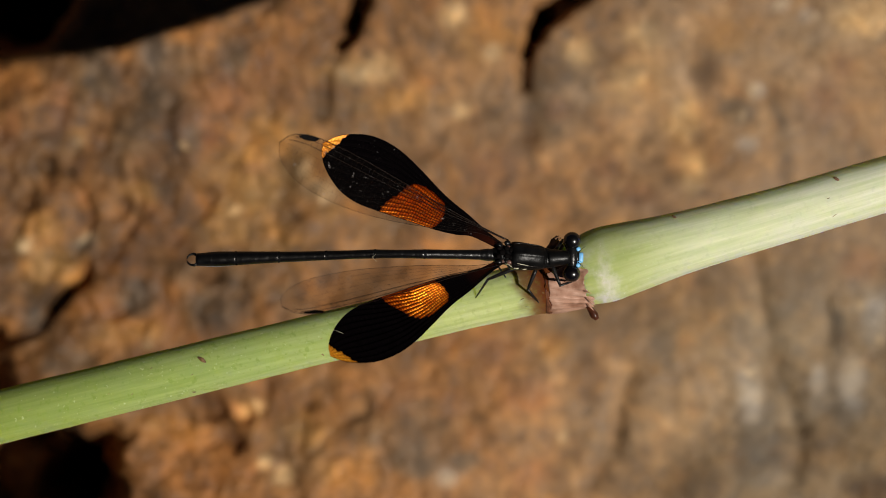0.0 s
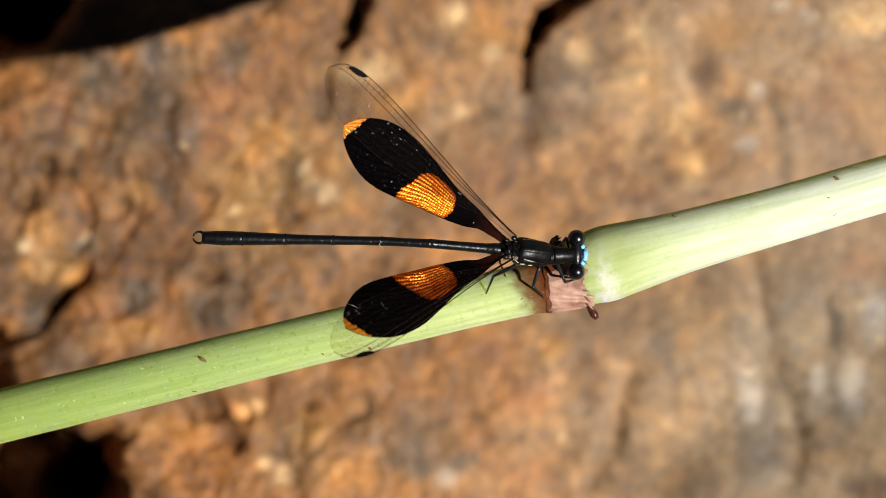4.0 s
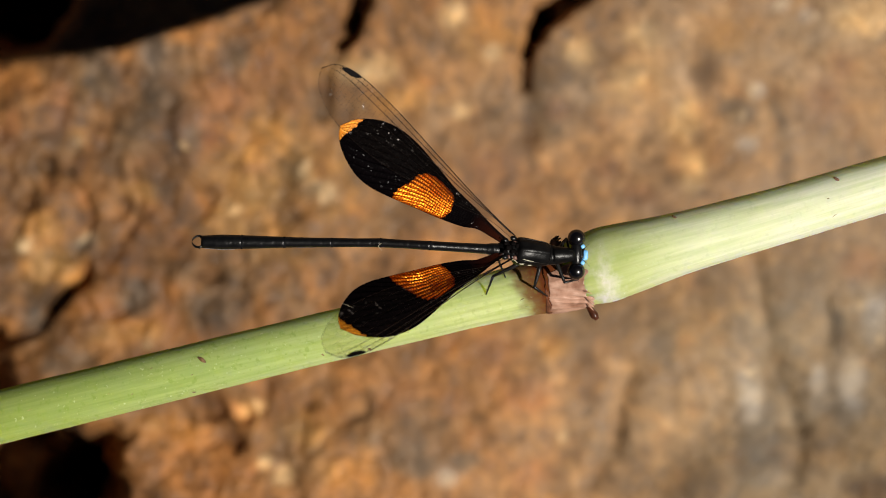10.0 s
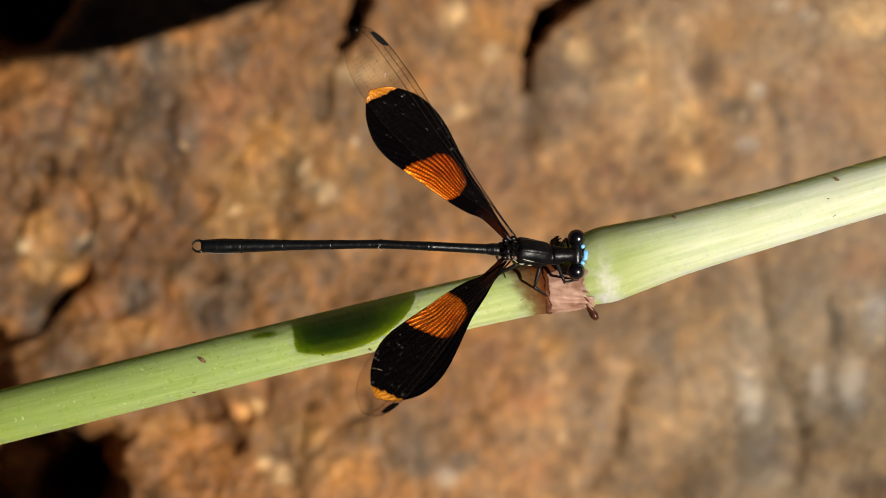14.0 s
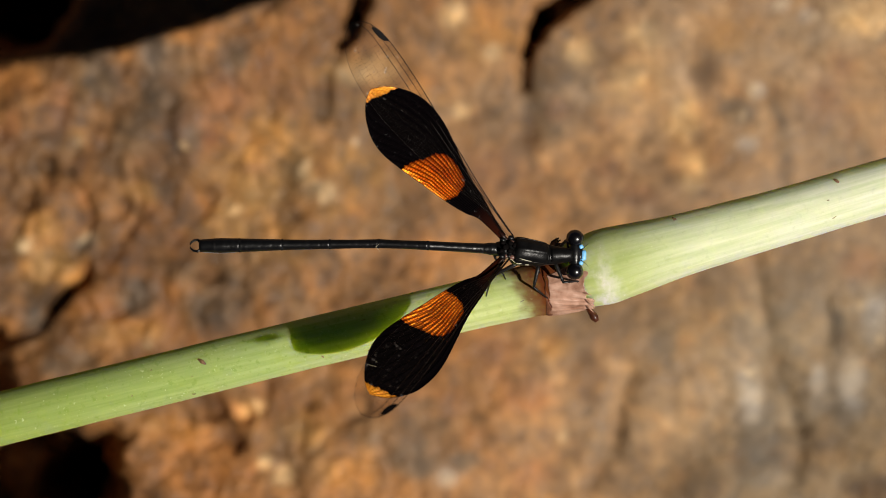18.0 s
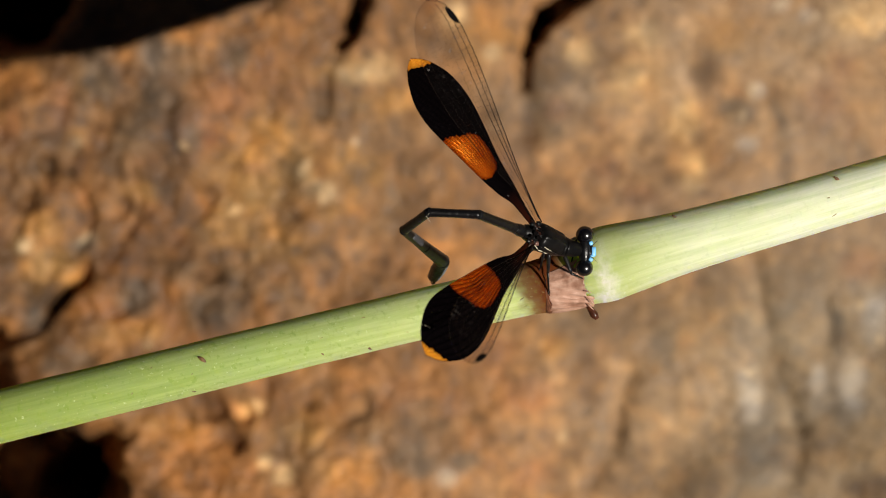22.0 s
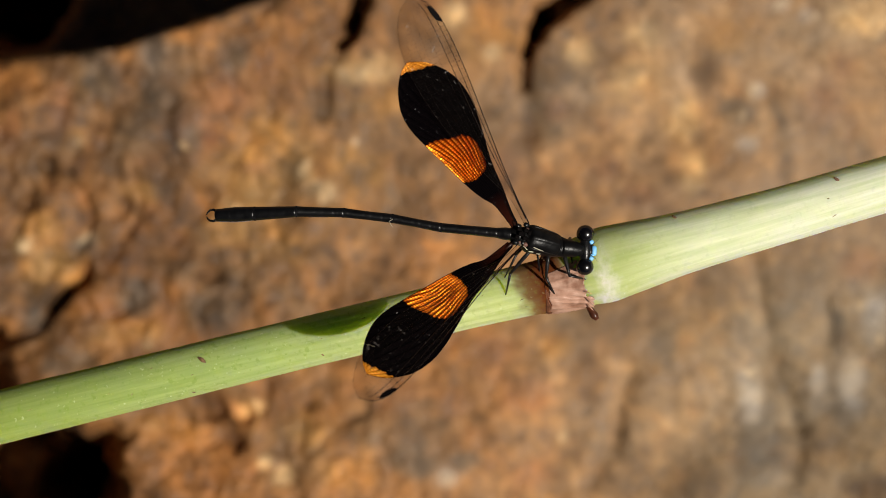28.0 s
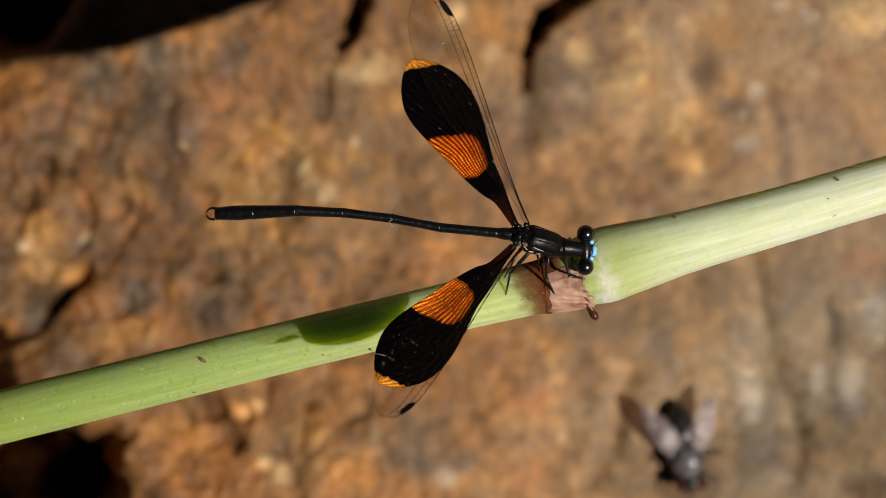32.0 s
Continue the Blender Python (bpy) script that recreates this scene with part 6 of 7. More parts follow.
        (30, at(-6.30, -0.40, -0.90, 0.0, 24.2, -172.8)),
        (31.5, at(-6.30, -0.40, -0.90, 0.0, 24.2, -172.8)),
        (31.7, at(-6.30, -0.40, -0.90, -0.0, 24.3, -173.6)),
        (31.9, at(-6.30, -0.40, -0.90, -0.0, 24.3, -173.6)),
        (32, at(-6.30, -0.40, -0.90, -0.0, 24.3, -173.1)),
    ])
    walk(abdomen[1], [
        (0, at(-7.59, -0.49, -1.06, -0.0, 7.0, -176.1)),
        (2.3, at(-7.59, -0.49, -1.06, -0.0, 7.0, -176.1)),
        (2.5, at(-7.57, -0.42, -1.16, -0.0, 11.6, -178.9)),
        (2.7, at(-7.57, -0.44, -1.19, 0.0, 13.1, -178.1)),
        (3.1, at(-7.57, -0.44, -1.19, 0.0, 13.1, -178.1)),
        (3.3, at(-7.57, -0.42, -1.16, -0.0, 11.6, -178.9)),
        (5.6, at(-7.57, -0.42, -1.16, -0.0, 11.6, -178.9)),
        (5.9, at(-7.57, -0.45, -1.19, -0.0, 13.1, -177.9)),
        (8.7, at(-7.57, -0.45, -1.19, -0.0, 13.1, -177.9)),
        (9, at(-7.57, -0.45, -1.17, 0.0, 12.2, -177.6)),
        (9.5, at(-7.57, -0.45, -1.17, 0.0, 12.2, -177.6)),
        (9.7, at(-7.58, -0.46, -1.13, 0.0, 10.4, -177.4)),
        (10.1, at(-7.58, -0.46, -1.13, 0.0, 10.4, -177.4)),
        (10.4, at(-7.58, -0.47, -1.14, 0.0, 10.7, -176.9)),
        (12.7, at(-7.58, -0.47, -1.14, 0.0, 10.7, -176.9)),
        (12.9, at(-7.57, -0.42, -1.16, -0.0, 11.6, -178.9)),
        (13.2, at(-7.57, -0.42, -1.16, -0.0, 11.6, -178.9)),
        (13.5, at(-7.58, -0.47, -1.14, 0.0, 10.7, -176.9)),
        (14.5, at(-7.58, -0.47, -1.14, 0.0, 10.7, -176.9)),
        (16.6, at(-7.58, -0.47, -1.14, 0.0, 10.7, -176.9)),
        (17, at(-7.59, -0.47, -1.06, 0.0, 7.1, -176.7)),
        (17.3, at(-7.59, -0.47, -1.06, 0.0, 7.1, -176.7)),
        (17.5, at(-7.59, -0.49, -1.02, 0.0, 5.4, -175.9)),
        (18, at(-7.59, -0.50, -1.05, 0.0, 6.7, -175.7)),
        (19.4, at(-7.59, -0.50, -1.05, 0.0, 6.7, -175.7)),
        (20, at(-7.59, -0.49, -1.02, 0.0, 5.4, -175.9)),
        (20.5, at(-7.59, -0.49, -1.02, 0.0, 5.4, -175.9)),
        (20.575, at(-7.59, -0.46, -1.09, 0.0, 8.3, -177.4)),
        (20.65, at(-7.58, -0.43, -1.15, 0.0, 11.2, -178.8)),
        (20.725, at(-7.56, -0.39, -1.22, 0.0, 14.0, 179.6)),
        (20.8, at(-7.54, -0.36, -1.28, 0.0, 16.9, 178.1)),
        (20.9, at(-7.59, -0.38, -1.06, 0.0, 6.9, 179.1)),
        (21, at(-7.60, -0.40, -0.83, 0.0, -3.1, 180.0)),
        (21.1, at(-7.60, -0.39, -0.80, 0.0, -4.3, 179.4)),
        (21.2, at(-7.59, -0.37, -0.78, 0.0, -5.4, 178.8)),
        (21.3, at(-7.59, -0.37, -0.74, 0.0, -7.0, 178.6)),
        (21.4, at(-7.59, -0.36, -0.71, -0.0, -8.6, 178.4)),
        (21.7, at(-7.59, -0.41, -0.77, 0.0, -5.6, -179.6)),
        (22, at(-7.60, -0.45, -0.84, 0.0, -2.5, -177.7)),
        (22.167, at(-7.60, -0.47, -0.85, 0.0, -2.4, -177.1)),
        (22.333, at(-7.60, -0.48, -0.85, 0.0, -2.2, -176.4)),
        (22.5, at(-7.60, -0.50, -0.85, -0.0, -2.1, -175.8)),
        (22.6, at(-7.60, -0.49, -0.86, 0.0, -1.7, -175.9)),
        (22.7, at(-7.60, -0.49, -0.87, 0.0, -1.3, -176.1)),
        (22.8, at(-7.60, -0.49, -0.88, -0.0, -0.9, -176.2)),
        (22.9, at(-7.60, -0.48, -0.89, 0.0, -0.5, -176.4)),
        (23, at(-7.60, -0.48, -0.90, 0.0, -0.1, -176.5)),
        (23.333, at(-7.60, -0.49, -0.91, 0.0, 0.6, -176.0)),
        (23.667, at(-7.59, -0.51, -0.94, -0.0, 2.0, -174.9)),
        (24, at(-7.59, -0.53, -0.96, 0.0, 2.7, -174.4)),
        (24.1, at(-7.59, -0.52, -0.96, 0.0, 2.6, -174.6)),
        (24.2, at(-7.59, -0.52, -0.96, 0.0, 2.5, -174.8)),
        (24.3, at(-7.59, -0.51, -0.95, 0.0, 2.3, -174.9)),
        (24.4, at(-7.60, -0.51, -0.95, -0.0, 2.2, -175.1)),
        (24.5, at(-7.60, -0.51, -0.95, 0.0, 2.1, -175.3)),
        (24.625, at(-7.60, -0.50, -0.94, 0.0, 2.0, -175.5)),
        (24.75, at(-7.60, -0.50, -0.94, 0.0, 1.8, -175.8)),
        (24.875, at(-7.60, -0.49, -0.94, 0.0, 1.7, -176.0)),
        (25, at(-7.60, -0.49, -0.93, 0.0, 1.5, -176.2)),
        (25.1, at(-7.60, -0.50, -0.93, 0.0, 1.4, -175.8)),
        (25.2, at(-7.60, -0.50, -0.93, -0.0, 1.2, -175.4)),
        (25.275, at(-7.60, -0.50, -0.92, -0.0, 0.8, -175.4)),
        (25.35, at(-7.60, -0.51, -0.91, 0.0, 0.4, -175.3)),
        (25.425, at(-7.60, -0.51, -0.90, 0.0, -0.0, -175.3)),
        (25.5, at(-7.60, -0.51, -0.89, 0.0, -0.4, -175.3)),
        (25.82, at(-7.60, -0.51, -0.95, 0.0, 2.2, -175.1)),
        (26.14, at(-7.58, -0.52, -1.09, -0.0, 8.5, -174.6)),
        (26.46, at(-7.54, -0.53, -1.26, 0.0, 16.1, -173.9)),
        (26.78, at(-7.50, -0.54, -1.39, 0.0, 22.3, -173.3)),
        (27.1, at(-7.47, -0.54, -1.45, -0.0, 24.9, -173.1)),
        (28.1, at(-7.47, -0.54, -1.45, -0.0, 24.9, -173.1)),
        (28.4, at(-7.47, -0.53, -1.45, 0.0, 24.8, -173.5)),
        (28.6, at(-7.47, -0.54, -1.45, -0.0, 24.9, -173.1)),
        (30, at(-7.48, -0.55, -1.43, 0.0, 24.2, -172.8)),
        (31.5, at(-7.48, -0.55, -1.43, 0.0, 24.2, -172.8)),
        (31.7, at(-7.48, -0.53, -1.44, -0.0, 24.3, -173.6)),
        (31.9, at(-7.48, -0.53, -1.44, -0.0, 24.3, -173.6)),
        (32, at(-7.48, -0.54, -1.44, -0.0, 24.3, -173.1)),
    ])
    walk(abdomen[2], [
        (0, at(-13.01, -0.86, -1.73, -0.2, 16.4, -177.3)),
        (2.3, at(-13.01, -0.86, -1.73, -0.2, 16.4, -177.3)),
        (2.5, at(-12.94, -0.53, -2.26, 0.0, 21.5, -178.8)),
        (2.7, at(-12.90, -0.62, -2.44, -0.4, 22.7, -179.5)),
        (3.1, at(-12.90, -0.62, -2.44, -0.4, 22.7, -179.5)),
        (3.3, at(-12.94, -0.53, -2.26, 0.0, 21.5, -178.8)),
        (5.6, at(-12.94, -0.53, -2.26, 0.0, 21.5, -178.8)),
        (5.9, at(-12.89, -0.64, -2.44, -0.2, 22.7, -178.4)),
        (8.7, at(-12.89, -0.64, -2.44, -0.2, 22.7, -178.4)),
        (9, at(-12.92, -0.68, -2.33, -0.6, 21.6, -179.5)),
        (9.5, at(-12.92, -0.68, -2.33, -0.6, 21.6, -179.5)),
        (9.7, at(-12.96, -0.70, -2.12, -0.4, 20.0, -179.1)),
        (10.1, at(-12.96, -0.70, -2.12, -0.4, 20.0, -179.1)),
        (10.4, at(-12.95, -0.76, -2.16, -0.2, 20.3, -177.8)),
        (12.7, at(-12.95, -0.76, -2.16, -0.2, 20.3, -177.8)),
        (12.9, at(-12.94, -0.53, -2.26, 0.0, 21.5, -178.8)),
        (13.2, at(-12.94, -0.53, -2.26, 0.0, 21.5, -178.8)),
        (13.5, at(-12.95, -0.76, -2.16, -0.4, 20.1, -178.5)),
        (14.5, at(-12.95, -0.76, -2.16, -0.4, 20.1, -178.5)),
        (16.6, at(-12.95, -0.76, -2.16, -0.4, 20.1, -178.5)),
        (17, at(-13.01, -0.79, -1.74, -0.4, 16.7, -178.5)),
        (17.3, at(-13.01, -0.79, -1.74, -0.4, 16.7, -178.5)),
        (17.5, at(-13.03, -0.88, -1.54, -0.4, 14.8, -177.9)),
        (18, at(-13.01, -0.90, -1.69, -0.2, 16.2, -176.7)),
        (19.4, at(-13.01, -0.90, -1.69, -0.2, 16.2, -176.7)),
        (20, at(-13.03, -0.88, -1.54, -0.4, 14.8, -177.9)),
        (20.5, at(-13.03, -0.88, -1.54, -0.1, 15.0, -176.7)),
        (20.575, at(-13.00, -0.71, -1.88, -0.0, 12.3, -177.5)),
        (20.65, at(-12.95, -0.53, -2.21, 0.1, 9.5, -178.2)),
        (20.725, at(-12.87, -0.36, -2.54, 0.3, 6.7, -179.0)),
        (20.8, at(-12.78, -0.19, -2.87, 0.4, 4.0, -179.7)),
        (20.9, at(-13.03, -0.29, -1.71, -0.5, 17.7, 176.7)),
        (21, at(-13.07, -0.40, -0.53, -1.9, 31.4, 172.6)),
        (21.1, at(-13.06, -0.33, -0.40, -0.2, 34.2, 178.6)),
        (21.2, at(-13.04, -0.26, -0.26, 1.8, 36.6, -175.1)),
        (21.3, at(-13.02, -0.24, -0.07, 2.2, 38.2, -173.9)),
        (21.4, at(-13.00, -0.21, 0.11, 2.6, 39.7, -172.7)),
        (21.7, at(-13.04, -0.44, -0.24, 4.0, 42.9, -168.2)),
        (22, at(-13.06, -0.67, -0.60, 5.9, 45.9, -163.2)),
        (22.167, at(-13.06, -0.75, -0.62, 6.3, 46.3, -161.8)),
        (22.333, at(-13.06, -0.82, -0.64, 6.7, 46.7, -160.3)),
        (22.5, at(-13.05, -0.90, -0.65, 7.2, 47.0, -158.8)),
        (22.6, at(-13.06, -0.88, -0.70, 7.8, 47.4, -157.8)),
        (22.7, at(-13.06, -0.86, -0.75, 8.4, 47.8, -156.8)),
        (22.8, at(-13.06, -0.85, -0.79, 9.1, 48.2, -155.8)),
        (22.9, at(-13.06, -0.83, -0.84, 9.8, 48.6, -154.8)),
        (23, at(-13.06, -0.81, -0.89, 10.5, 49.0, -153.7)),
        (23.333, at(-13.06, -0.88, -0.97, 10.5, 49.3, -153.5)),
        (23.667, at(-13.04, -1.00, -1.13, 10.5, 49.7, -153.0)),
        (24, at(-13.04, -1.06, -1.22, 10.6, 50.0, -152.8)),
        (24.1, at(-13.04, -1.04, -1.20, 10.1, 50.1, -154.0)),
        (24.2, at(-13.04, -1.02, -1.19, 9.5, 50.2, -155.2)),
        (24.3, at(-13.04, -1.00, -1.18, 9.0, 50.3, -156.4)),
        (24.4, at(-13.05, -0.98, -1.16, 8.5, 50.3, -157.7)),
        (24.5, at(-13.05, -0.95, -1.15, 8.0, 50.4, -158.9)),
        (24.625, at(-13.05, -0.93, -1.13, 6.4, 50.6, -162.3)),
        (24.75, at(-13.05, -0.90, -1.11, 4.9, 50.7, -165.7)),
        (24.875, at(-13.06, -0.88, -1.10, 3.3, 50.7, -169.2)),
        (25, at(-13.06, -0.85, -1.08, 1.7, 50.6, -172.6)),
        (25.1, at(-13.05, -0.90, -1.06, -0.3, 50.1, -176.3)),
        (25.2, at(-13.05, -0.94, -1.04, -2.2, 49.4, 180.0)),
        (25.275, at(-13.05, -0.95, -0.99, -2.8, 49.0, 178.6)),
        (25.35, at(-13.05, -0.95, -0.95, -3.4, 48.5, 177.2)),
        (25.425, at(-13.05, -0.95, -0.90, -3.9, 48.0, 175.8)),
        (25.5, at(-13.05, -0.96, -0.85, -4.5, 47.5, 174.5)),
        (25.82, at(-13.05, -0.98, -1.16, -4.1, 45.1, 175.4)),
        (26.14, at(-12.97, -1.03, -1.90, -3.4, 39.4, 177.3)),
        (26.46, at(-12.77, -1.09, -2.77, -2.8, 32.3, 179.3)),
        (26.78, at(-12.52, -1.13, -3.47, -2.5, 26.5, -179.3)),
        (27.1, at(-12.40, -1.14, -3.75, -2.4, 24.1, -178.8)),
        (28.1, at(-12.40, -1.14, -3.75, -2.4, 24.1, -178.8)),
        (28.4, at(-12.41, -1.10, -3.74, -2.5, 24.0, -179.5)),
        (28.6, at(-12.40, -1.14, -3.75, -2.4, 24.1, -178.8)),
        (30, at(-12.43, -1.17, -3.68, -2.3, 23.4, -178.4)),
        (31.5, at(-12.43, -1.17, -3.68, -2.3, 23.4, -178.4)),
        (31.7, at(-12.44, -1.09, -3.69, -2.1, 23.6, -178.8)),
        (31.9, at(-12.44, -1.09, -3.69, -2.1, 23.6, -178.8)),
        (32, at(-12.43, -1.14, -3.69, -2.3, 23.6, -178.8)),
    ])
    walk(abdomen[3], [
        (0, at(-17.53, -1.07, -3.06, 0.3, 16.7, -175.3)),
        (2.3, at(-17.53, -1.07, -3.06, 0.3, 16.7, -175.3)),
        (2.5, at(-17.32, -0.62, -3.99, 0.8, 21.8, -176.8)),
        (2.7, at(-17.25, -0.66, -4.26, 0.7, 23.1, -176.6)),
        (3.1, at(-17.25, -0.66, -4.26, 0.7, 23.1, -176.6)),
        (3.3, at(-17.32, -0.62, -3.99, 0.8, 21.8, -176.8)),
        (5.6, at(-17.32, -0.62, -3.99, 0.8, 21.8, -176.8)),
        (5.9, at(-17.24, -0.76, -4.26, 0.7, 23.1, -176.1)),
        (8.7, at(-17.24, -0.76, -4.26, 0.7, 23.1, -176.1)),
        (9, at(-17.30, -0.72, -4.07, 0.9, 22.3, -175.7)),
        (9.5, at(-17.30, -0.72, -4.07, 0.9, 22.3, -175.7)),
        (9.7, at(-17.39, -0.77, -3.74, 0.6, 20.6, -176.1)),
        (10.1, at(-17.39, -0.77, -3.74, 0.6, 20.6, -176.1)),
        (10.4, at(-17.37, -0.93, -3.79, 0.9, 20.8, -174.6)),
        (12.7, at(-17.37, -0.93, -3.79, 0.9, 20.8, -174.6)),
        (12.9, at(-17.32, -0.62, -3.99, 0.8, 21.8, -176.8)),
        (13.2, at(-17.32, -0.62, -3.99, 0.8, 21.8, -176.8)),
        (13.5, at(-17.37, -0.88, -3.78, 0.8, 20.7, -175.0)),
        (14.5, at(-17.37, -0.88, -3.78, 0.8, 20.7, -175.0)),
        (16.6, at(-17.37, -0.88, -3.78, 0.8, 20.7, -175.0)),
        (17, at(-17.53, -0.91, -3.09, 0.6, 17.3, -175.1)),
        (17.3, at(-17.53, -0.91, -3.09, 0.6, 17.3, -175.1)),
        (17.5, at(-17.58, -1.05, -2.74, 0.8, 15.6, -173.5)),
        (18, at(-17.53, -1.17, -3.01, 0.6, 16.7, -173.8)),
        (19.4, at(-17.53, -1.17, -3.01, 0.6, 16.7, -173.8)),
        (20, at(-17.58, -1.05, -2.74, 0.8, 15.6, -173.5)),
        (20.5, at(-17.57, -1.14, -2.76, 0.6, 15.5, -174.0)),
        (20.575, at(-17.60, -0.91, -2.88, 0.7, 18.5, -174.6)),
        (20.65, at(-17.59, -0.68, -2.99, 0.9, 21.5, -175.3)),
        (20.725, at(-17.55, -0.44, -3.10, 1.1, 24.5, -176.0)),
        (20.8, at(-17.48, -0.21, -3.20, 1.2, 27.5, -176.7)),
        (20.9, at(-17.51, -0.04, -3.15, 3.6, 30.7, -173.3)),
        (21, at(-17.06, 0.12, -2.99, 7.8, 33.9, -169.6)),
        (21.1, at(-16.96, -0.23, -3.05, 18.6, 56.8, -155.7)),
        (21.2, at(-16.82, -0.58, -3.07, 60.6, 74.1, -109.1)),
        (21.3, at(-16.71, -0.63, -2.99, 77.6, 75.2, -91.4)),
        (21.4, at(-16.59, -0.67, -2.90, 95.4, 74.9, -72.8)),
        (21.7, at(-16.42, -1.15, -3.45, 106.9, 68.5, -56.3)),
        (22, at(-16.20, -1.62, -3.99, 110.5, 61.3, -47.4)),
        (22.167, at(-16.16, -1.77, -4.03, 111.6, 60.2, -45.1)),
        (22.333, at(-16.10, -1.91, -4.06, 112.5, 59.1, -42.9)),
        (22.5, at(-16.05, -2.06, -4.10, 113.2, 58.0, -40.8)),
        (22.6, at(-16.01, -2.08, -4.17, 112.6, 56.7, -40.5)),
        (22.7, at(-15.97, -2.11, -4.24, 112.1, 55.4, -40.2)),
        (22.8, at(-15.92, -2.13, -4.31, 111.6, 54.2, -39.9)),
        (22.9, at(-15.88, -2.16, -4.38, 111.0, 52.9, -39.6)),
        (23, at(-15.84, -2.18, -4.45, 110.5, 51.6, -39.4)),
        (23.333, at(-15.81, -2.25, -4.55, 111.0, 51.3, -38.7)),
        (23.667, at(-15.76, -2.38, -4.73, 111.8, 50.6, -37.5)),
        (24, at(-15.73, -2.45, -4.83, 112.3, 50.3, -36.8)),
        (24.1, at(-15.76, -2.36, -4.82, 114.1, 51.6, -36.4)),
        (24.2, at(-15.78, -2.28, -4.81, 116.0, 52.9, -35.9)),
        (24.3, at(-15.81, -2.20, -4.80, 117.9, 54.1, -35.4)),
        (24.4, at(-15.83, -2.12, -4.79, 119.8, 55.4, -34.9)),
        (24.5, at(-15.85, -2.04, -4.78, 121.7, 56.7, -34.4)),
        (24.625, at(-15.90, -1.84, -4.77, 115.1, 61.7, -44.1)),
        (24.75, at(-15.95, -1.64, -4.76, 104.6, 65.8, -57.5)),
        (24.875, at(-15.99, -1.44, -4.74, 89.7, 68.3, -74.9)),
        (25, at(-16.03, -1.23, -4.72, 72.8, 68.8, -94.1)),
        (25.1, at(-16.08, -1.09, -4.67, 65.8, 71.7, -104.0)),
        (25.2, at(-16.12, -0.94, -4.62, 55.7, 73.9, -116.9)),
        (25.275, at(-16.15, -0.87, -4.55, 38.2, 68.8, -134.9)),
        (25.35, at(-16.17, -0.80, -4.48, 27.5, 62.3, -146.0)),
        (25.425, at(-16.20, -0.72, -4.40, 20.8, 55.2, -152.9)),
        (25.5, at(-16.22, -0.65, -4.33, 16.4, 48.1, -157.6)),
        (25.82, at(-16.36, -0.71, -4.50, 13.7, 45.9, -159.9)),
        (26.14, at(-16.61, -0.86, -4.89, 8.1, 40.2, -164.8)),
        (26.46, at(-16.76, -1.04, -5.30, 3.2, 33.2, -169.7)),
        (26.78, at(-16.74, -1.18, -5.58, 0.3, 27.2, -173.2)),
        (27.1, at(-16.70, -1.23, -5.68, -0.6, 24.8, -174.5)),
        (28.1, at(-16.70, -1.23, -5.68, -0.6, 24.8, -174.5)),
        (28.4, at(-16.72, -1.13, -5.66, -0.5, 24.8, -174.6)),
        (28.6, at(-16.70, -1.23, -5.68, -0.6, 24.8, -174.5)),
        (30, at(-16.76, -1.30, -5.55, -0.6, 24.1, -174.2)),
        (31.5, at(-16.76, -1.30, -5.55, -0.6, 24.1, -174.2)),
        (31.7, at(-16.76, -1.18, -5.58, -0.7, 24.1, -175.2)),
        (31.9, at(-16.76, -1.18, -5.58, -0.7, 24.1, -175.2)),
        (32, at(-16.75, -1.23, -5.58, -0.6, 24.2, -174.5)),
    ])
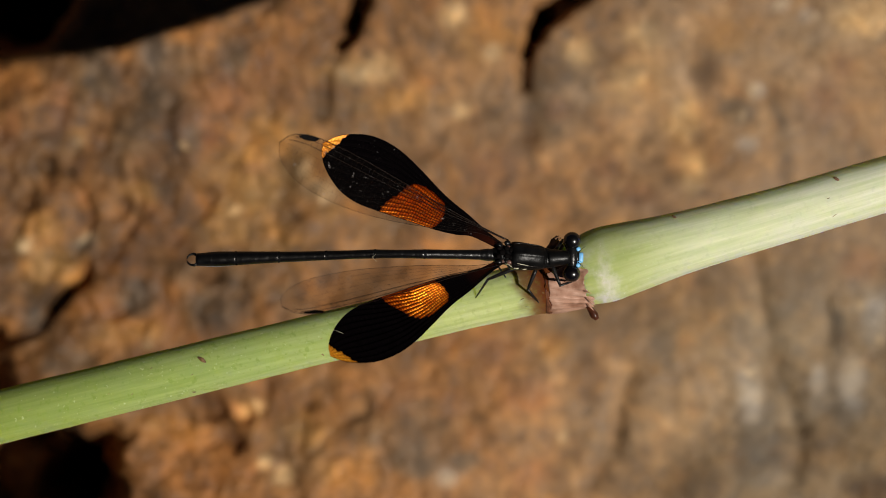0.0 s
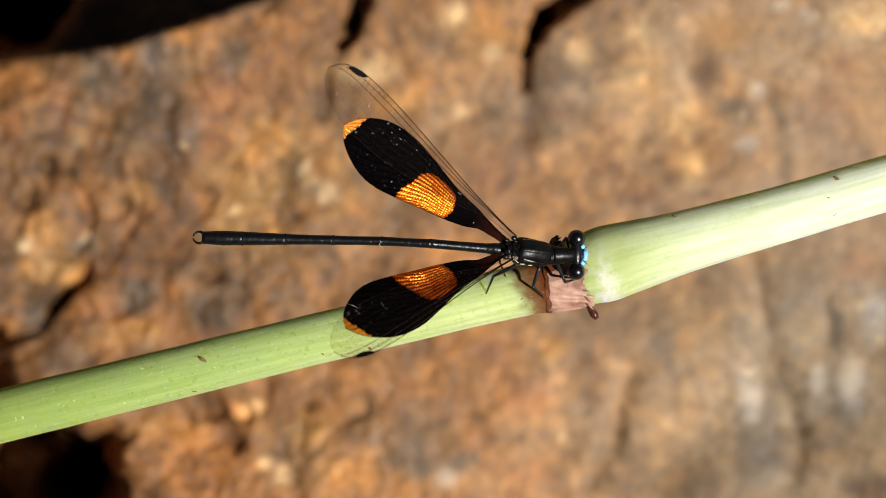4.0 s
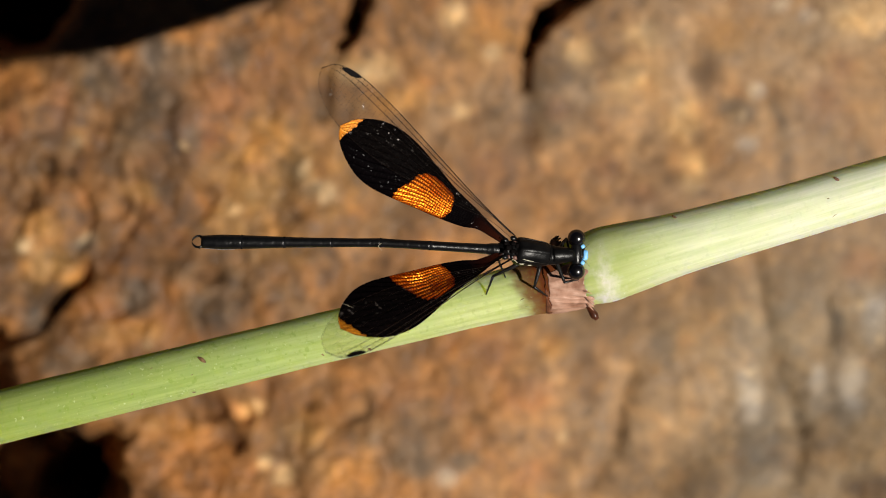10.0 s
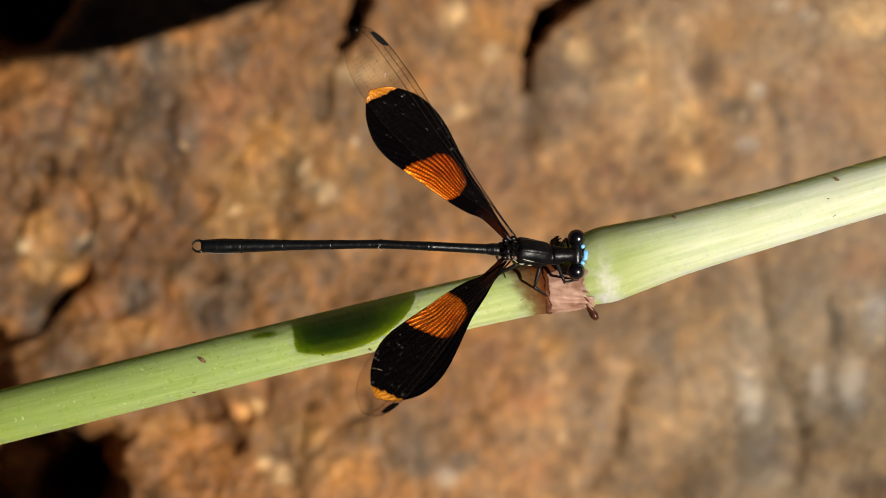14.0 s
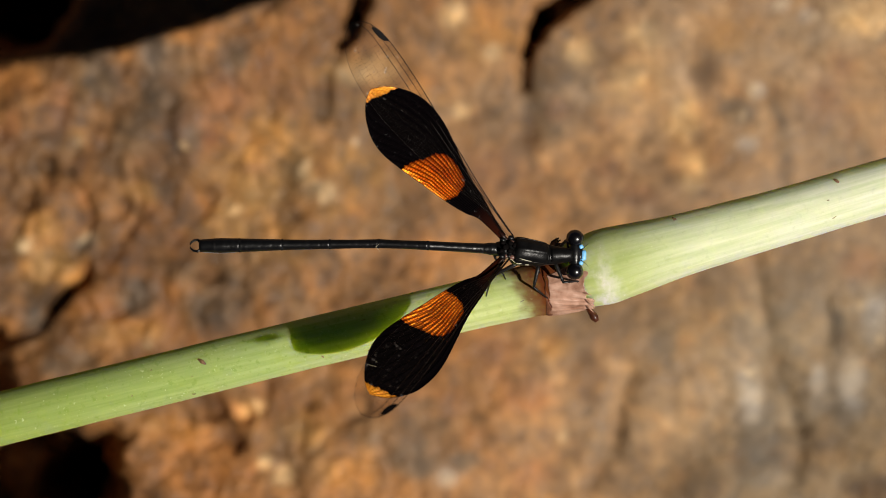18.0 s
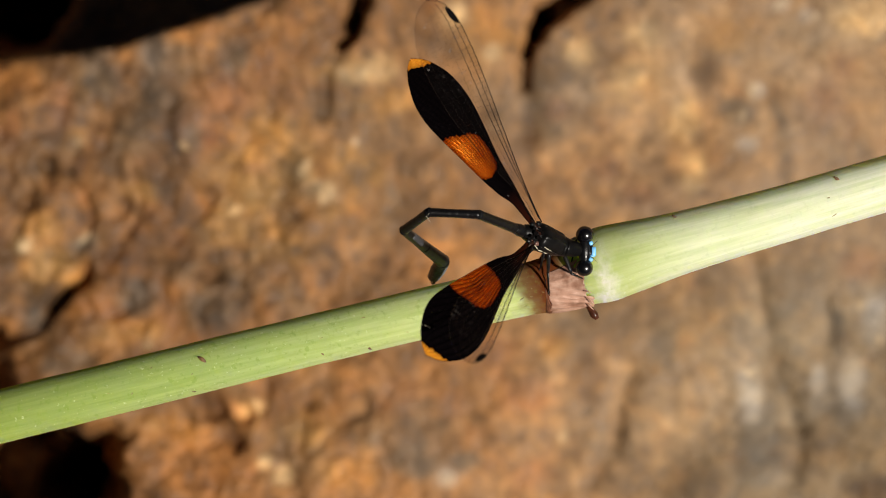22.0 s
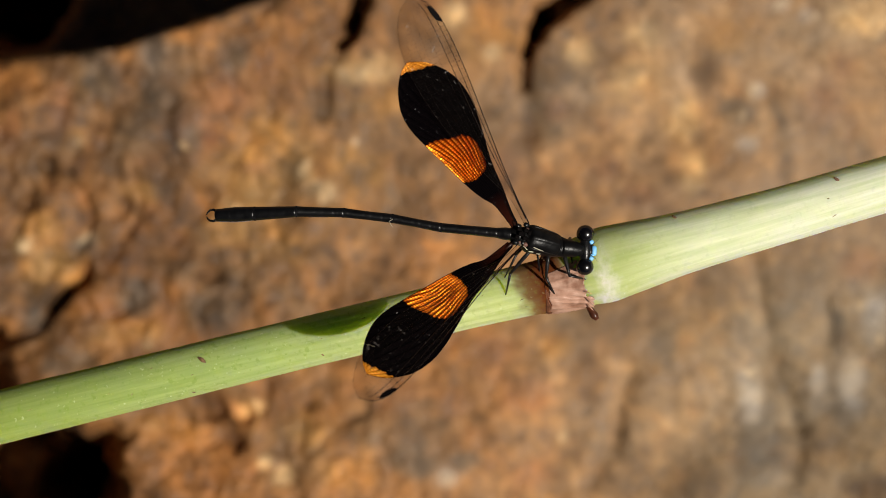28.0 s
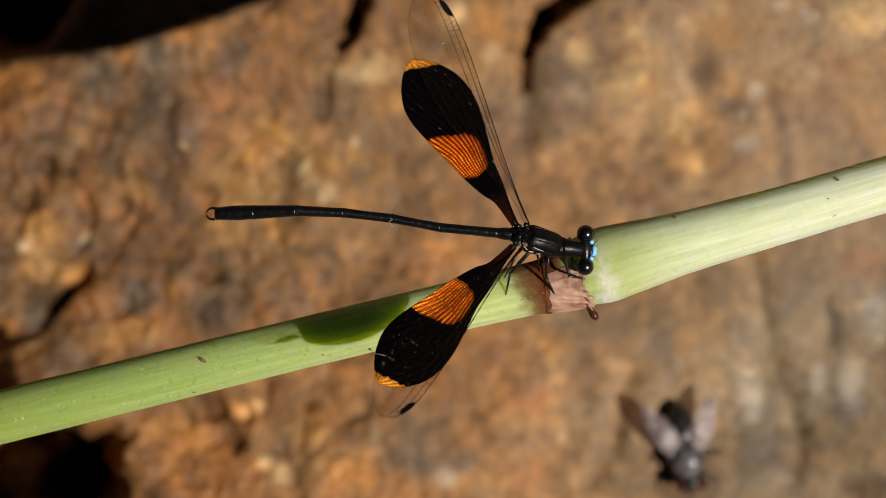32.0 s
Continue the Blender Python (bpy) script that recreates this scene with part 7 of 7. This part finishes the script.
    walk(abdomen[4], [
        (0, at(-21.98, -1.44, -4.40, 0.3, 16.7, -175.3)),
        (2.3, at(-21.98, -1.44, -4.40, 0.3, 16.7, -175.3)),
        (2.5, at(-21.64, -0.86, -5.72, 0.8, 21.8, -176.8)),
        (2.7, at(-21.52, -0.91, -6.08, 0.7, 23.1, -176.6)),
        (3.1, at(-21.52, -0.91, -6.08, 0.7, 23.1, -176.6)),
        (3.3, at(-21.64, -0.86, -5.72, 0.8, 21.8, -176.8)),
        (5.6, at(-21.64, -0.86, -5.72, 0.8, 21.8, -176.8)),
        (5.9, at(-21.52, -1.05, -6.08, 0.7, 23.1, -176.1)),
        (8.7, at(-21.52, -1.05, -6.08, 0.7, 23.1, -176.1)),
        (9, at(-21.60, -1.04, -5.84, 0.9, 22.3, -175.7)),
        (9.5, at(-21.60, -1.04, -5.84, 0.9, 22.3, -175.7)),
        (9.7, at(-21.74, -1.07, -5.38, 0.6, 20.6, -176.1)),
        (10.1, at(-21.74, -1.07, -5.38, 0.6, 20.6, -176.1)),
        (10.4, at(-21.70, -1.34, -5.45, 0.9, 20.8, -174.6)),
        (12.7, at(-21.70, -1.34, -5.45, 0.9, 20.8, -174.6)),
        (12.9, at(-21.64, -0.86, -5.72, 0.8, 21.8, -176.8)),
        (13.2, at(-21.64, -0.86, -5.72, 0.8, 21.8, -176.8)),
        (13.5, at(-21.72, -1.26, -5.43, 0.8, 20.7, -175.0)),
        (14.5, at(-21.72, -1.26, -5.43, 0.8, 20.7, -175.0)),
        (16.6, at(-21.72, -1.26, -5.43, 0.8, 20.7, -175.0)),
        (17, at(-21.96, -1.29, -4.48, 0.6, 17.3, -175.1)),
        (17.3, at(-21.96, -1.29, -4.48, 0.6, 17.3, -175.1)),
        (17.5, at(-22.04, -1.56, -4.00, 0.8, 15.6, -173.5)),
        (18, at(-21.97, -1.65, -4.35, 0.6, 16.7, -173.8)),
        (19.4, at(-21.97, -1.65, -4.35, 0.6, 16.7, -173.8)),
        (20, at(-22.04, -1.56, -4.00, 0.8, 15.6, -173.5)),
        (20.5, at(-22.04, -1.61, -4.00, 0.6, 15.5, -174.0)),
        (20.575, at(-22.00, -1.33, -4.36, 1.3, 23.2, -173.1)),
        (20.65, at(-21.92, -1.03, -4.70, 2.3, 31.3, -172.1)),
        (20.725, at(-21.78, -0.74, -5.03, 3.8, 39.3, -170.9)),
        (20.8, at(-21.61, -0.45, -5.35, 5.7, 47.0, -169.4)),
        (20.9, at(-21.49, -0.51, -5.53, 17.5, 54.7, -153.3)),
        (21, at(-20.86, -0.58, -5.59, 36.7, 59.5, -131.5)),
        (21.1, at(-19.28, -1.28, -6.95, 97.3, 67.8, -70.4)),
        (21.2, at(-17.23, -1.79, -7.56, 139.8, 51.9, -24.4)),
        (21.3, at(-16.74, -1.82, -7.49, 145.0, 41.4, -17.7)),
        (21.4, at(-16.24, -1.83, -7.40, 148.1, 30.6, -12.9)),
        (21.7, at(-15.48, -2.57, -7.79, 144.2, 22.5, -9.2)),
        (22, at(-14.69, -3.27, -8.08, 138.9, 14.3, -6.0)),
        (22.167, at(-14.52, -3.40, -8.07, 138.4, 12.8, -4.9)),
        (22.333, at(-14.35, -3.54, -8.07, 137.7, 11.3, -3.7)),
        (22.5, at(-14.18, -3.67, -8.05, 137.0, 9.8, -2.6)),
        (22.6, at(-14.06, -3.74, -8.07, 136.0, 8.5, -1.9)),
        (22.7, at(-13.95, -3.82, -8.08, 135.0, 7.3, -1.1)),
        (22.8, at(-13.83, -3.89, -8.09, 133.9, 6.0, -0.4)),
        (22.9, at(-13.71, -3.95, -8.10, 132.8, 4.8, 0.3)),
        (23, at(-13.60, -4.02, -8.10, 131.6, 3.5, 1.0)),
        (23.333, at(-13.54, -4.08, -8.18, 131.4, 3.4, 0.8)),
        (23.667, at(-13.41, -4.18, -8.34, 131.1, 3.2, 0.3)),
        (24, at(-13.35, -4.23, -8.42, 130.9, 3.1, 0.1)),
        (24.1, at(-13.42, -4.08, -8.47, 133.3, 6.3, -0.7)),
        (24.2, at(-13.50, -3.93, -8.53, 135.6, 9.5, -1.4)),
        (24.3, at(-13.58, -3.78, -8.58, 137.8, 12.7, -2.2)),
        (24.4, at(-13.66, -3.63, -8.63, 139.8, 15.8, -3.1)),
        (24.5, at(-13.74, -3.48, -8.68, 141.7, 19.0, -3.9)),
        (24.625, at(-14.31, -3.38, -8.88, 139.3, 24.2, -11.0)),
        (24.75, at(-14.92, -3.25, -9.01, 134.9, 29.3, -19.1)),
        (24.875, at(-15.54, -3.10, -9.08, 128.7, 33.9, -28.0)),
        (25, at(-16.15, -2.92, -9.07, 121.2, 37.6, -37.3)),
        (25.1, at(-16.43, -2.51, -9.10, 110.9, 49.2, -53.8)),
        (25.2, at(-16.71, -2.10, -9.10, 91.4, 57.2, -78.3)),
        (25.275, at(-17.34, -2.06, -8.90, 75.3, 55.3, -93.6)),
        (25.35, at(-17.97, -2.01, -8.60, 60.2, 51.4, -107.4)),
        (25.425, at(-18.57, -1.93, -8.23, 47.6, 46.2, -118.8)),
        (25.5, at(-19.10, -1.84, -7.80, 37.5, 40.4, -127.7)),
        (25.82, at(-19.41, -1.83, -7.84, 32.6, 39.6, -132.4)),
        (26.14, at(-20.05, -1.80, -7.90, 21.4, 36.9, -143.5)),
        (26.46, at(-20.60, -1.74, -7.85, 10.6, 32.2, -156.0)),
        (26.78, at(-20.86, -1.67, -7.71, 4.0, 27.5, -165.2)),
        (27.1, at(-20.92, -1.63, -7.63, 1.9, 25.5, -168.6)),
        (28.1, at(-20.92, -1.63, -7.63, 1.9, 25.5, -168.6)),
        (28.4, at(-20.93, -1.53, -7.61, 1.8, 25.4, -169.3)),
        (28.6, at(-20.92, -1.63, -7.63, 1.9, 25.5, -168.6)),
        (30, at(-20.99, -1.73, -7.45, 1.3, 24.7, -169.7)),
        (31.5, at(-20.99, -1.73, -7.45, 1.3, 24.7, -169.7)),
        (31.7, at(-21.00, -1.53, -7.48, 1.5, 24.8, -170.1)),
        (31.9, at(-21.00, -1.53, -7.48, 1.5, 24.8, -170.1)),
        (32, at(-20.98, -1.64, -7.49, 1.3, 24.8, -170.0)),
    ])
    walk(abdomen[5], [
        (0, at(-26.32, -1.79, -5.70, 0.3, 16.7, -175.3)),
        (2.3, at(-26.32, -1.79, -5.70, 0.3, 16.7, -175.3)),
        (2.5, at(-25.86, -1.10, -7.41, 0.8, 21.8, -176.8)),
        (2.7, at(-25.71, -1.16, -7.87, 0.7, 23.1, -176.6)),
        (3.1, at(-25.71, -1.16, -7.87, 0.7, 23.1, -176.6)),
        (3.3, at(-25.86, -1.10, -7.41, 0.8, 21.8, -176.8)),
        (5.6, at(-25.86, -1.10, -7.41, 0.8, 21.8, -176.8)),
        (5.9, at(-25.70, -1.34, -7.87, 0.7, 23.1, -176.1)),
        (8.7, at(-25.70, -1.34, -7.87, 0.7, 23.1, -176.1)),
        (9, at(-25.80, -1.35, -7.56, 0.9, 22.3, -175.7)),
        (9.5, at(-25.80, -1.35, -7.56, 0.9, 22.3, -175.7)),
        (9.7, at(-25.99, -1.36, -6.98, 0.6, 20.6, -176.1)),
        (10.1, at(-25.99, -1.36, -6.98, 0.6, 20.6, -176.1)),
        (10.4, at(-25.94, -1.74, -7.07, 0.9, 20.8, -174.6)),
        (12.7, at(-25.94, -1.74, -7.07, 0.9, 20.8, -174.6)),
        (12.9, at(-25.86, -1.10, -7.41, 0.8, 21.8, -176.8)),
        (13.2, at(-25.86, -1.10, -7.41, 0.8, 21.8, -176.8)),
        (13.5, at(-25.96, -1.63, -7.04, 0.8, 20.7, -175.0)),
        (14.5, at(-25.96, -1.63, -7.04, 0.8, 20.7, -175.0)),
        (16.6, at(-25.96, -1.63, -7.04, 0.8, 20.7, -175.0)),
        (17, at(-26.29, -1.66, -5.83, 0.6, 17.3, -175.1)),
        (17.3, at(-26.29, -1.66, -5.83, 0.6, 17.3, -175.1)),
        (17.5, at(-26.40, -2.05, -5.22, 0.8, 15.6, -173.5)),
        (18, at(-26.30, -2.12, -5.65, 0.6, 16.7, -173.8)),
        (19.4, at(-26.30, -2.12, -5.65, 0.6, 16.7, -173.8)),
        (20, at(-26.40, -2.05, -5.22, 0.8, 15.6, -173.5)),
        (20.5, at(-26.41, -2.07, -5.22, 0.6, 15.5, -174.0)),
        (20.575, at(-26.16, -1.83, -6.15, 1.0, 26.8, -173.7)),
        (20.65, at(-25.77, -1.57, -7.06, 1.7, 39.1, -173.2)),
        (20.725, at(-25.26, -1.30, -7.92, 2.6, 51.4, -172.5)),
        (20.8, at(-24.66, -1.02, -8.68, 4.0, 62.7, -171.5)),
        (20.9, at(-23.84, -1.69, -9.25, 10.7, 77.5, -160.7)),
        (21, at(-22.39, -2.31, -9.51, 117.2, 84.7, -49.5)),
        (21.1, at(-18.71, -2.90, -11.16, 137.3, 68.5, -27.6)),
        (21.2, at(-14.67, -2.95, -11.14, 139.8, 51.9, -24.4)),
        (21.3, at(-13.49, -2.85, -10.51, 145.0, 41.4, -17.7)),
        (21.4, at(-12.42, -2.71, -9.72, 148.1, 30.6, -12.9)),
        (21.7, at(-11.33, -3.24, -9.53, 144.2, 22.5, -9.2)),
        (22, at(-10.30, -3.73, -9.20, 138.9, 14.3, -6.0)),
        (22.167, at(-10.10, -3.78, -9.08, 138.4, 12.8, -4.9)),
        (22.333, at(-9.90, -3.83, -8.96, 137.7, 11.3, -3.7)),
        (22.5, at(-9.70, -3.88, -8.83, 137.0, 9.8, -2.6)),
        (22.6, at(-9.56, -3.89, -8.74, 136.0, 8.5, -1.9)),
        (22.7, at(-9.43, -3.91, -8.66, 135.0, 7.3, -1.1)),
        (22.8, at(-9.30, -3.92, -8.57, 133.9, 6.0, -0.4)),
        (22.9, at(-9.18, -3.93, -8.47, 132.8, 4.8, 0.3)),
        (23, at(-9.05, -3.94, -8.38, 131.6, 3.5, 1.0)),
        (23.333, at(-8.99, -4.02, -8.45, 131.4, 3.4, 0.8)),
        (23.667, at(-8.87, -4.15, -8.59, 131.1, 3.2, 0.3)),
        (24, at(-8.80, -4.22, -8.66, 130.9, 3.1, 0.1)),
        (24.1, at(-8.90, -4.13, -8.97, 133.3, 6.3, -0.7)),
        (24.2, at(-9.01, -4.05, -9.28, 135.6, 9.5, -1.4)),
        (24.3, at(-9.14, -3.96, -9.58, 137.8, 12.7, -2.2)),
        (24.4, at(-9.29, -3.87, -9.87, 139.8, 15.8, -3.1)),
        (24.5, at(-9.45, -3.78, -10.16, 141.7, 19.0, -3.9)),
        (24.625, at(-10.24, -4.17, -10.75, 141.5, 23.3, -5.5)),
        (24.75, at(-11.17, -4.55, -11.24, 140.5, 27.6, -7.3)),
        (24.875, at(-12.20, -4.87, -11.62, 139.0, 31.9, -9.2)),
        (25, at(-13.28, -5.10, -11.84, 137.1, 36.1, -11.2)),
        (25.1, at(-14.67, -4.91, -12.55, 140.2, 42.4, -13.9)),
        (25.2, at(-16.21, -4.51, -12.93, 142.0, 48.7, -17.2)),
        (25.275, at(-17.50, -4.65, -12.64, 137.6, 53.5, -20.3)),
        (25.35, at(-18.82, -4.72, -12.16, 132.3, 58.2, -24.2)),
        (25.425, at(-20.09, -4.69, -11.52, 126.0, 62.8, -29.4)),
        (25.5, at(-21.22, -4.58, -10.75, 118.3, 67.1, -36.2)),
        (25.82, at(-21.77, -4.42, -10.75, 107.5, 71.1, -48.6)),
        (26.14, at(-22.98, -3.96, -10.63, 52.7, 73.9, -107.8)),
        (26.46, at(-24.12, -3.30, -10.27, 13.8, 57.6, -151.5)),
        (26.78, at(-24.76, -2.70, -9.82, 5.5, 41.8, -162.6)),
        (27.1, at(-24.94, -2.45, -9.59, 3.7, 36.2, -165.2)),
        (28.1, at(-24.94, -2.45, -9.59, 3.7, 36.2, -165.2)),
        (28.4, at(-24.97, -2.30, -9.57, 3.3, 35.7, -166.3)),
        (28.6, at(-24.94, -2.45, -9.59, 3.7, 36.2, -165.2)),
        (30, at(-25.06, -2.46, -9.36, 3.5, 34.6, -165.2)),
        (31.5, at(-25.06, -2.46, -9.36, 3.5, 34.6, -165.2)),
        (31.7, at(-25.07, -2.25, -9.39, 2.8, 34.5, -167.3)),
        (31.9, at(-25.07, -2.25, -9.39, 2.8, 34.5, -167.3)),
        (32, at(-25.05, -2.36, -9.40, 3.3, 34.6, -166.0)),
    ])
    walk(abdomen[6], [
        (0, at(-30.20, -2.11, -6.87, 0.3, 16.7, -175.3)),
        (2.3, at(-30.20, -2.11, -6.87, 0.3, 16.7, -175.3)),
        (2.5, at(-29.63, -1.31, -8.92, 0.8, 21.8, -176.8)),
        (2.7, at(-29.44, -1.38, -9.47, 0.7, 23.1, -176.6)),
        (3.1, at(-29.44, -1.38, -9.47, 0.7, 23.1, -176.6)),
        (3.3, at(-29.63, -1.31, -8.92, 0.8, 21.8, -176.8)),
        (5.6, at(-29.63, -1.31, -8.92, 0.8, 21.8, -176.8)),
        (5.9, at(-29.43, -1.59, -9.47, 0.7, 23.1, -176.1)),
        (8.7, at(-29.43, -1.59, -9.47, 0.7, 23.1, -176.1)),
        (9, at(-29.55, -1.64, -9.11, 0.9, 22.3, -175.7)),
        (9.5, at(-29.55, -1.64, -9.11, 0.9, 22.3, -175.7)),
        (9.7, at(-29.79, -1.62, -8.41, 0.6, 20.6, -176.1)),
        (10.1, at(-29.79, -1.62, -8.41, 0.6, 20.6, -176.1)),
        (10.4, at(-29.73, -2.10, -8.51, 0.9, 20.8, -174.6)),
        (12.7, at(-29.73, -2.10, -8.51, 0.9, 20.8, -174.6)),
        (12.9, at(-29.63, -1.31, -8.92, 0.8, 21.8, -176.8)),
        (13.2, at(-29.63, -1.31, -8.92, 0.8, 21.8, -176.8)),
        (13.5, at(-29.75, -1.96, -8.47, 0.8, 20.7, -175.0)),
        (14.5, at(-29.75, -1.96, -8.47, 0.8, 20.7, -175.0)),
        (16.6, at(-29.75, -1.96, -8.47, 0.8, 20.7, -175.0)),
        (17, at(-30.16, -1.99, -7.04, 0.6, 17.3, -175.1)),
        (17.3, at(-30.16, -1.99, -7.04, 0.6, 17.3, -175.1)),
        (17.5, at(-30.29, -2.50, -6.31, 0.8, 15.6, -173.5)),
        (18, at(-30.17, -2.54, -6.82, 0.6, 16.7, -173.8)),
        (19.4, at(-30.17, -2.54, -6.82, 0.6, 16.7, -173.8)),
        (20, at(-30.29, -2.50, -6.31, 0.8, 15.6, -173.5)),
        (20.5, at(-30.30, -2.48, -6.31, 0.6, 15.5, -174.0)),
        (20.575, at(-29.76, -2.23, -7.98, 1.0, 26.8, -173.7)),
        (20.65, at(-28.90, -1.94, -9.63, 1.7, 39.1, -173.2)),
        (20.725, at(-27.78, -1.63, -11.09, 2.6, 51.4, -172.5)),
        (20.8, at(-26.51, -1.29, -12.29, 4.0, 62.7, -171.5)),
        (20.9, at(-24.67, -1.98, -13.22, 10.7, 77.5, -160.7)),
        (21, at(-22.15, -2.60, -13.56, 117.2, 84.7, -49.5)),
        (21.1, at(-17.39, -3.59, -14.94, 150.0, 62.2, -13.6)),
        (21.2, at(-12.39, -3.99, -14.34, 150.5, 38.6, -9.6)),
        (21.3, at(-10.58, -3.78, -13.19, 146.2, 47.0, -16.0)),
        (21.4, at(-9.01, -3.49, -11.79, 139.8, 55.0, -24.8)),
        (21.7, at(-7.62, -3.85, -11.09, 133.3, 52.1, -26.6)),
        (22, at(-6.38, -4.14, -10.21, 126.6, 49.2, -28.1)),
        (22.167, at(-6.15, -4.12, -9.98, 130.3, 43.2, -21.2)),
        (22.333, at(-5.92, -4.09, -9.76, 132.8, 36.8, -15.5)),
        (22.5, at(-5.70, -4.06, -9.52, 134.2, 30.2, -10.8)),
        (22.6, at(-5.55, -4.02, -9.35, 132.7, 18.8, -15.7)),
        (22.7, at(-5.40, -3.99, -9.17, 135.4, -9.0, -25.7)),
        (22.8, at(-5.26, -3.95, -8.99, 160.6, -55.3, -52.8)),
        (22.9, at(-5.13, -3.91, -8.81, -135.0, -70.7, -112.7)),
        (23, at(-5.00, -3.87, -8.63, -97.6, -67.3, -145.9)),
        (23.333, at(-4.93, -3.96, -8.69, -93.3, -73.7, -145.5)),
        (23.667, at(-4.81, -4.13, -8.82, -90.0, -86.0, -141.3)),
        (24, at(-4.74, -4.21, -8.88, 107.7, -87.5, 24.3)),
        (24.1, at(-4.86, -4.18, -9.41, 130.2, -73.3, 3.6)),
        (24.2, at(-5.00, -4.15, -9.95, 134.4, -51.9, 1.5)),
        (24.3, at(-5.18, -4.11, -10.47, 137.4, -26.2, 0.7)),
        (24.4, at(-5.38, -4.08, -10.98, 140.1, -4.8, 0.3)),
        (24.5, at(-5.61, -4.04, -11.48, 142.7, 9.6, 0.0)),
        (24.625, at(-6.52, -4.53, -12.35, 142.5, 16.2, -2.4)),
        (24.75, at(-7.60, -5.00, -13.13, 141.5, 22.9, -5.0)),
        (24.875, at(-8.80, -5.42, -13.76, 139.6, 29.7, -8.0)),
        (25, at(-10.06, -5.74, -14.24, 137.1, 36.1, -11.2)),
        (25.1, at(-11.76, -5.63, -15.29, 140.2, 42.4, -13.9)),
        (25.2, at(-13.64, -5.30, -15.98, 142.0, 48.7, -17.2)),
        (25.275, at(-15.23, -5.49, -15.90, 137.6, 53.5, -20.3)),
        (25.35, at(-16.87, -5.60, -15.62, 132.3, 58.2, -24.2)),
        (25.425, at(-18.47, -5.60, -15.13, 126.0, 62.8, -29.4)),
        (25.5, at(-19.94, -5.51, -14.49, 118.3, 67.1, -36.2)),
        (25.82, at(-20.90, -5.41, -14.59, 107.5, 71.1, -48.6)),
        (26.14, at(-23.32, -5.04, -14.53, 52.7, 73.9, -107.8)),
        (26.46, at(-26.04, -4.34, -13.70, 13.8, 57.6, -151.5)),
        (26.78, at(-27.65, -3.60, -12.53, 5.5, 41.8, -162.6)),
        (27.1, at(-28.12, -3.28, -11.99, 3.7, 36.2, -165.2)),
        (28.1, at(-28.12, -3.28, -11.99, 3.7, 36.2, -165.2)),
        (28.4, at(-28.18, -3.08, -11.94, 3.3, 35.7, -166.3)),
        (28.6, at(-28.12, -3.28, -11.99, 3.7, 36.2, -165.2)),
        (30, at(-28.29, -3.32, -11.66, 3.5, 34.6, -165.2)),
        (31.5, at(-28.29, -3.32, -11.66, 3.5, 34.6, -165.2)),
        (31.7, at(-28.34, -2.98, -11.69, 2.8, 34.5, -167.3)),
        (31.9, at(-28.34, -2.98, -11.69, 2.8, 34.5, -167.3)),
        (32, at(-28.30, -3.17, -11.70, 3.3, 34.6, -166.0)),
    ])

    # legs: feet hold the stem while the body shifts above them
    for coxa, steps, bones, out in legs:
        times = sorted({t for t, m in body} | {t for t, f in steps})
        rows = [[], []]
        for t in times:
            m = between(body, t)
            foot = m.inverted() @ (step_at(steps, t) + Vector((0, swayed(t) * MM, 0)))
            knee = bend_knee(Vector(coxa), foot, bones.thigh, bones.shin, Vector(out))
            rows[0].append((t, along(Vector(coxa), knee)))
            rows[1].append((t, along(knee, foot)))
        walk(bones.femur, rows[0])
        walk(bones.tibia, rows[1])

    # the fly: waits out of sight on the rock, lands, flits and settles
    def fly_at(x, y, up, heading):
        x, y = x * ROCK_SPREAD, y * ROCK_SPREAD
        return pose(x * MM, y * MM, rock_height(x, y) * MM + ROCK_Z + up * MM, 0, 0, heading)
    walk(fly, [
        (0, fly_at(68, -14, 0.1, -150)), (28.3, fly_at(68, -14, 0.1, -150)), (28.4, fly_at(52, -9, 6, -160)),
        (28.5, fly_at(37.4, -5.2, 0.3, -100)), (28.6, fly_at(39.0, -4.1, 0.1, -48)), (29.52, fly_at(39.0, -4.1, 0.1, -48)),
        (29.62, fly_at(45, -15, 6, -100)), (29.75, fly_at(37, -25, 6, -170)), (29.86, fly_at(28.4, -21.6, 0.3, -110)),
        (29.95, fly_at(29.0, -21.1, 0.1, -35)), (30.12, fly_at(29.0, -21.1, 0.1, -35)), (30.2, fly_at(28.5, -21.8, 0.1, -70)),
        (30.3, fly_at(27.3, -23.2, 0.1, -80)), (32, fly_at(27.3, -23.2, 0.1, -80)),
    ])


motions()
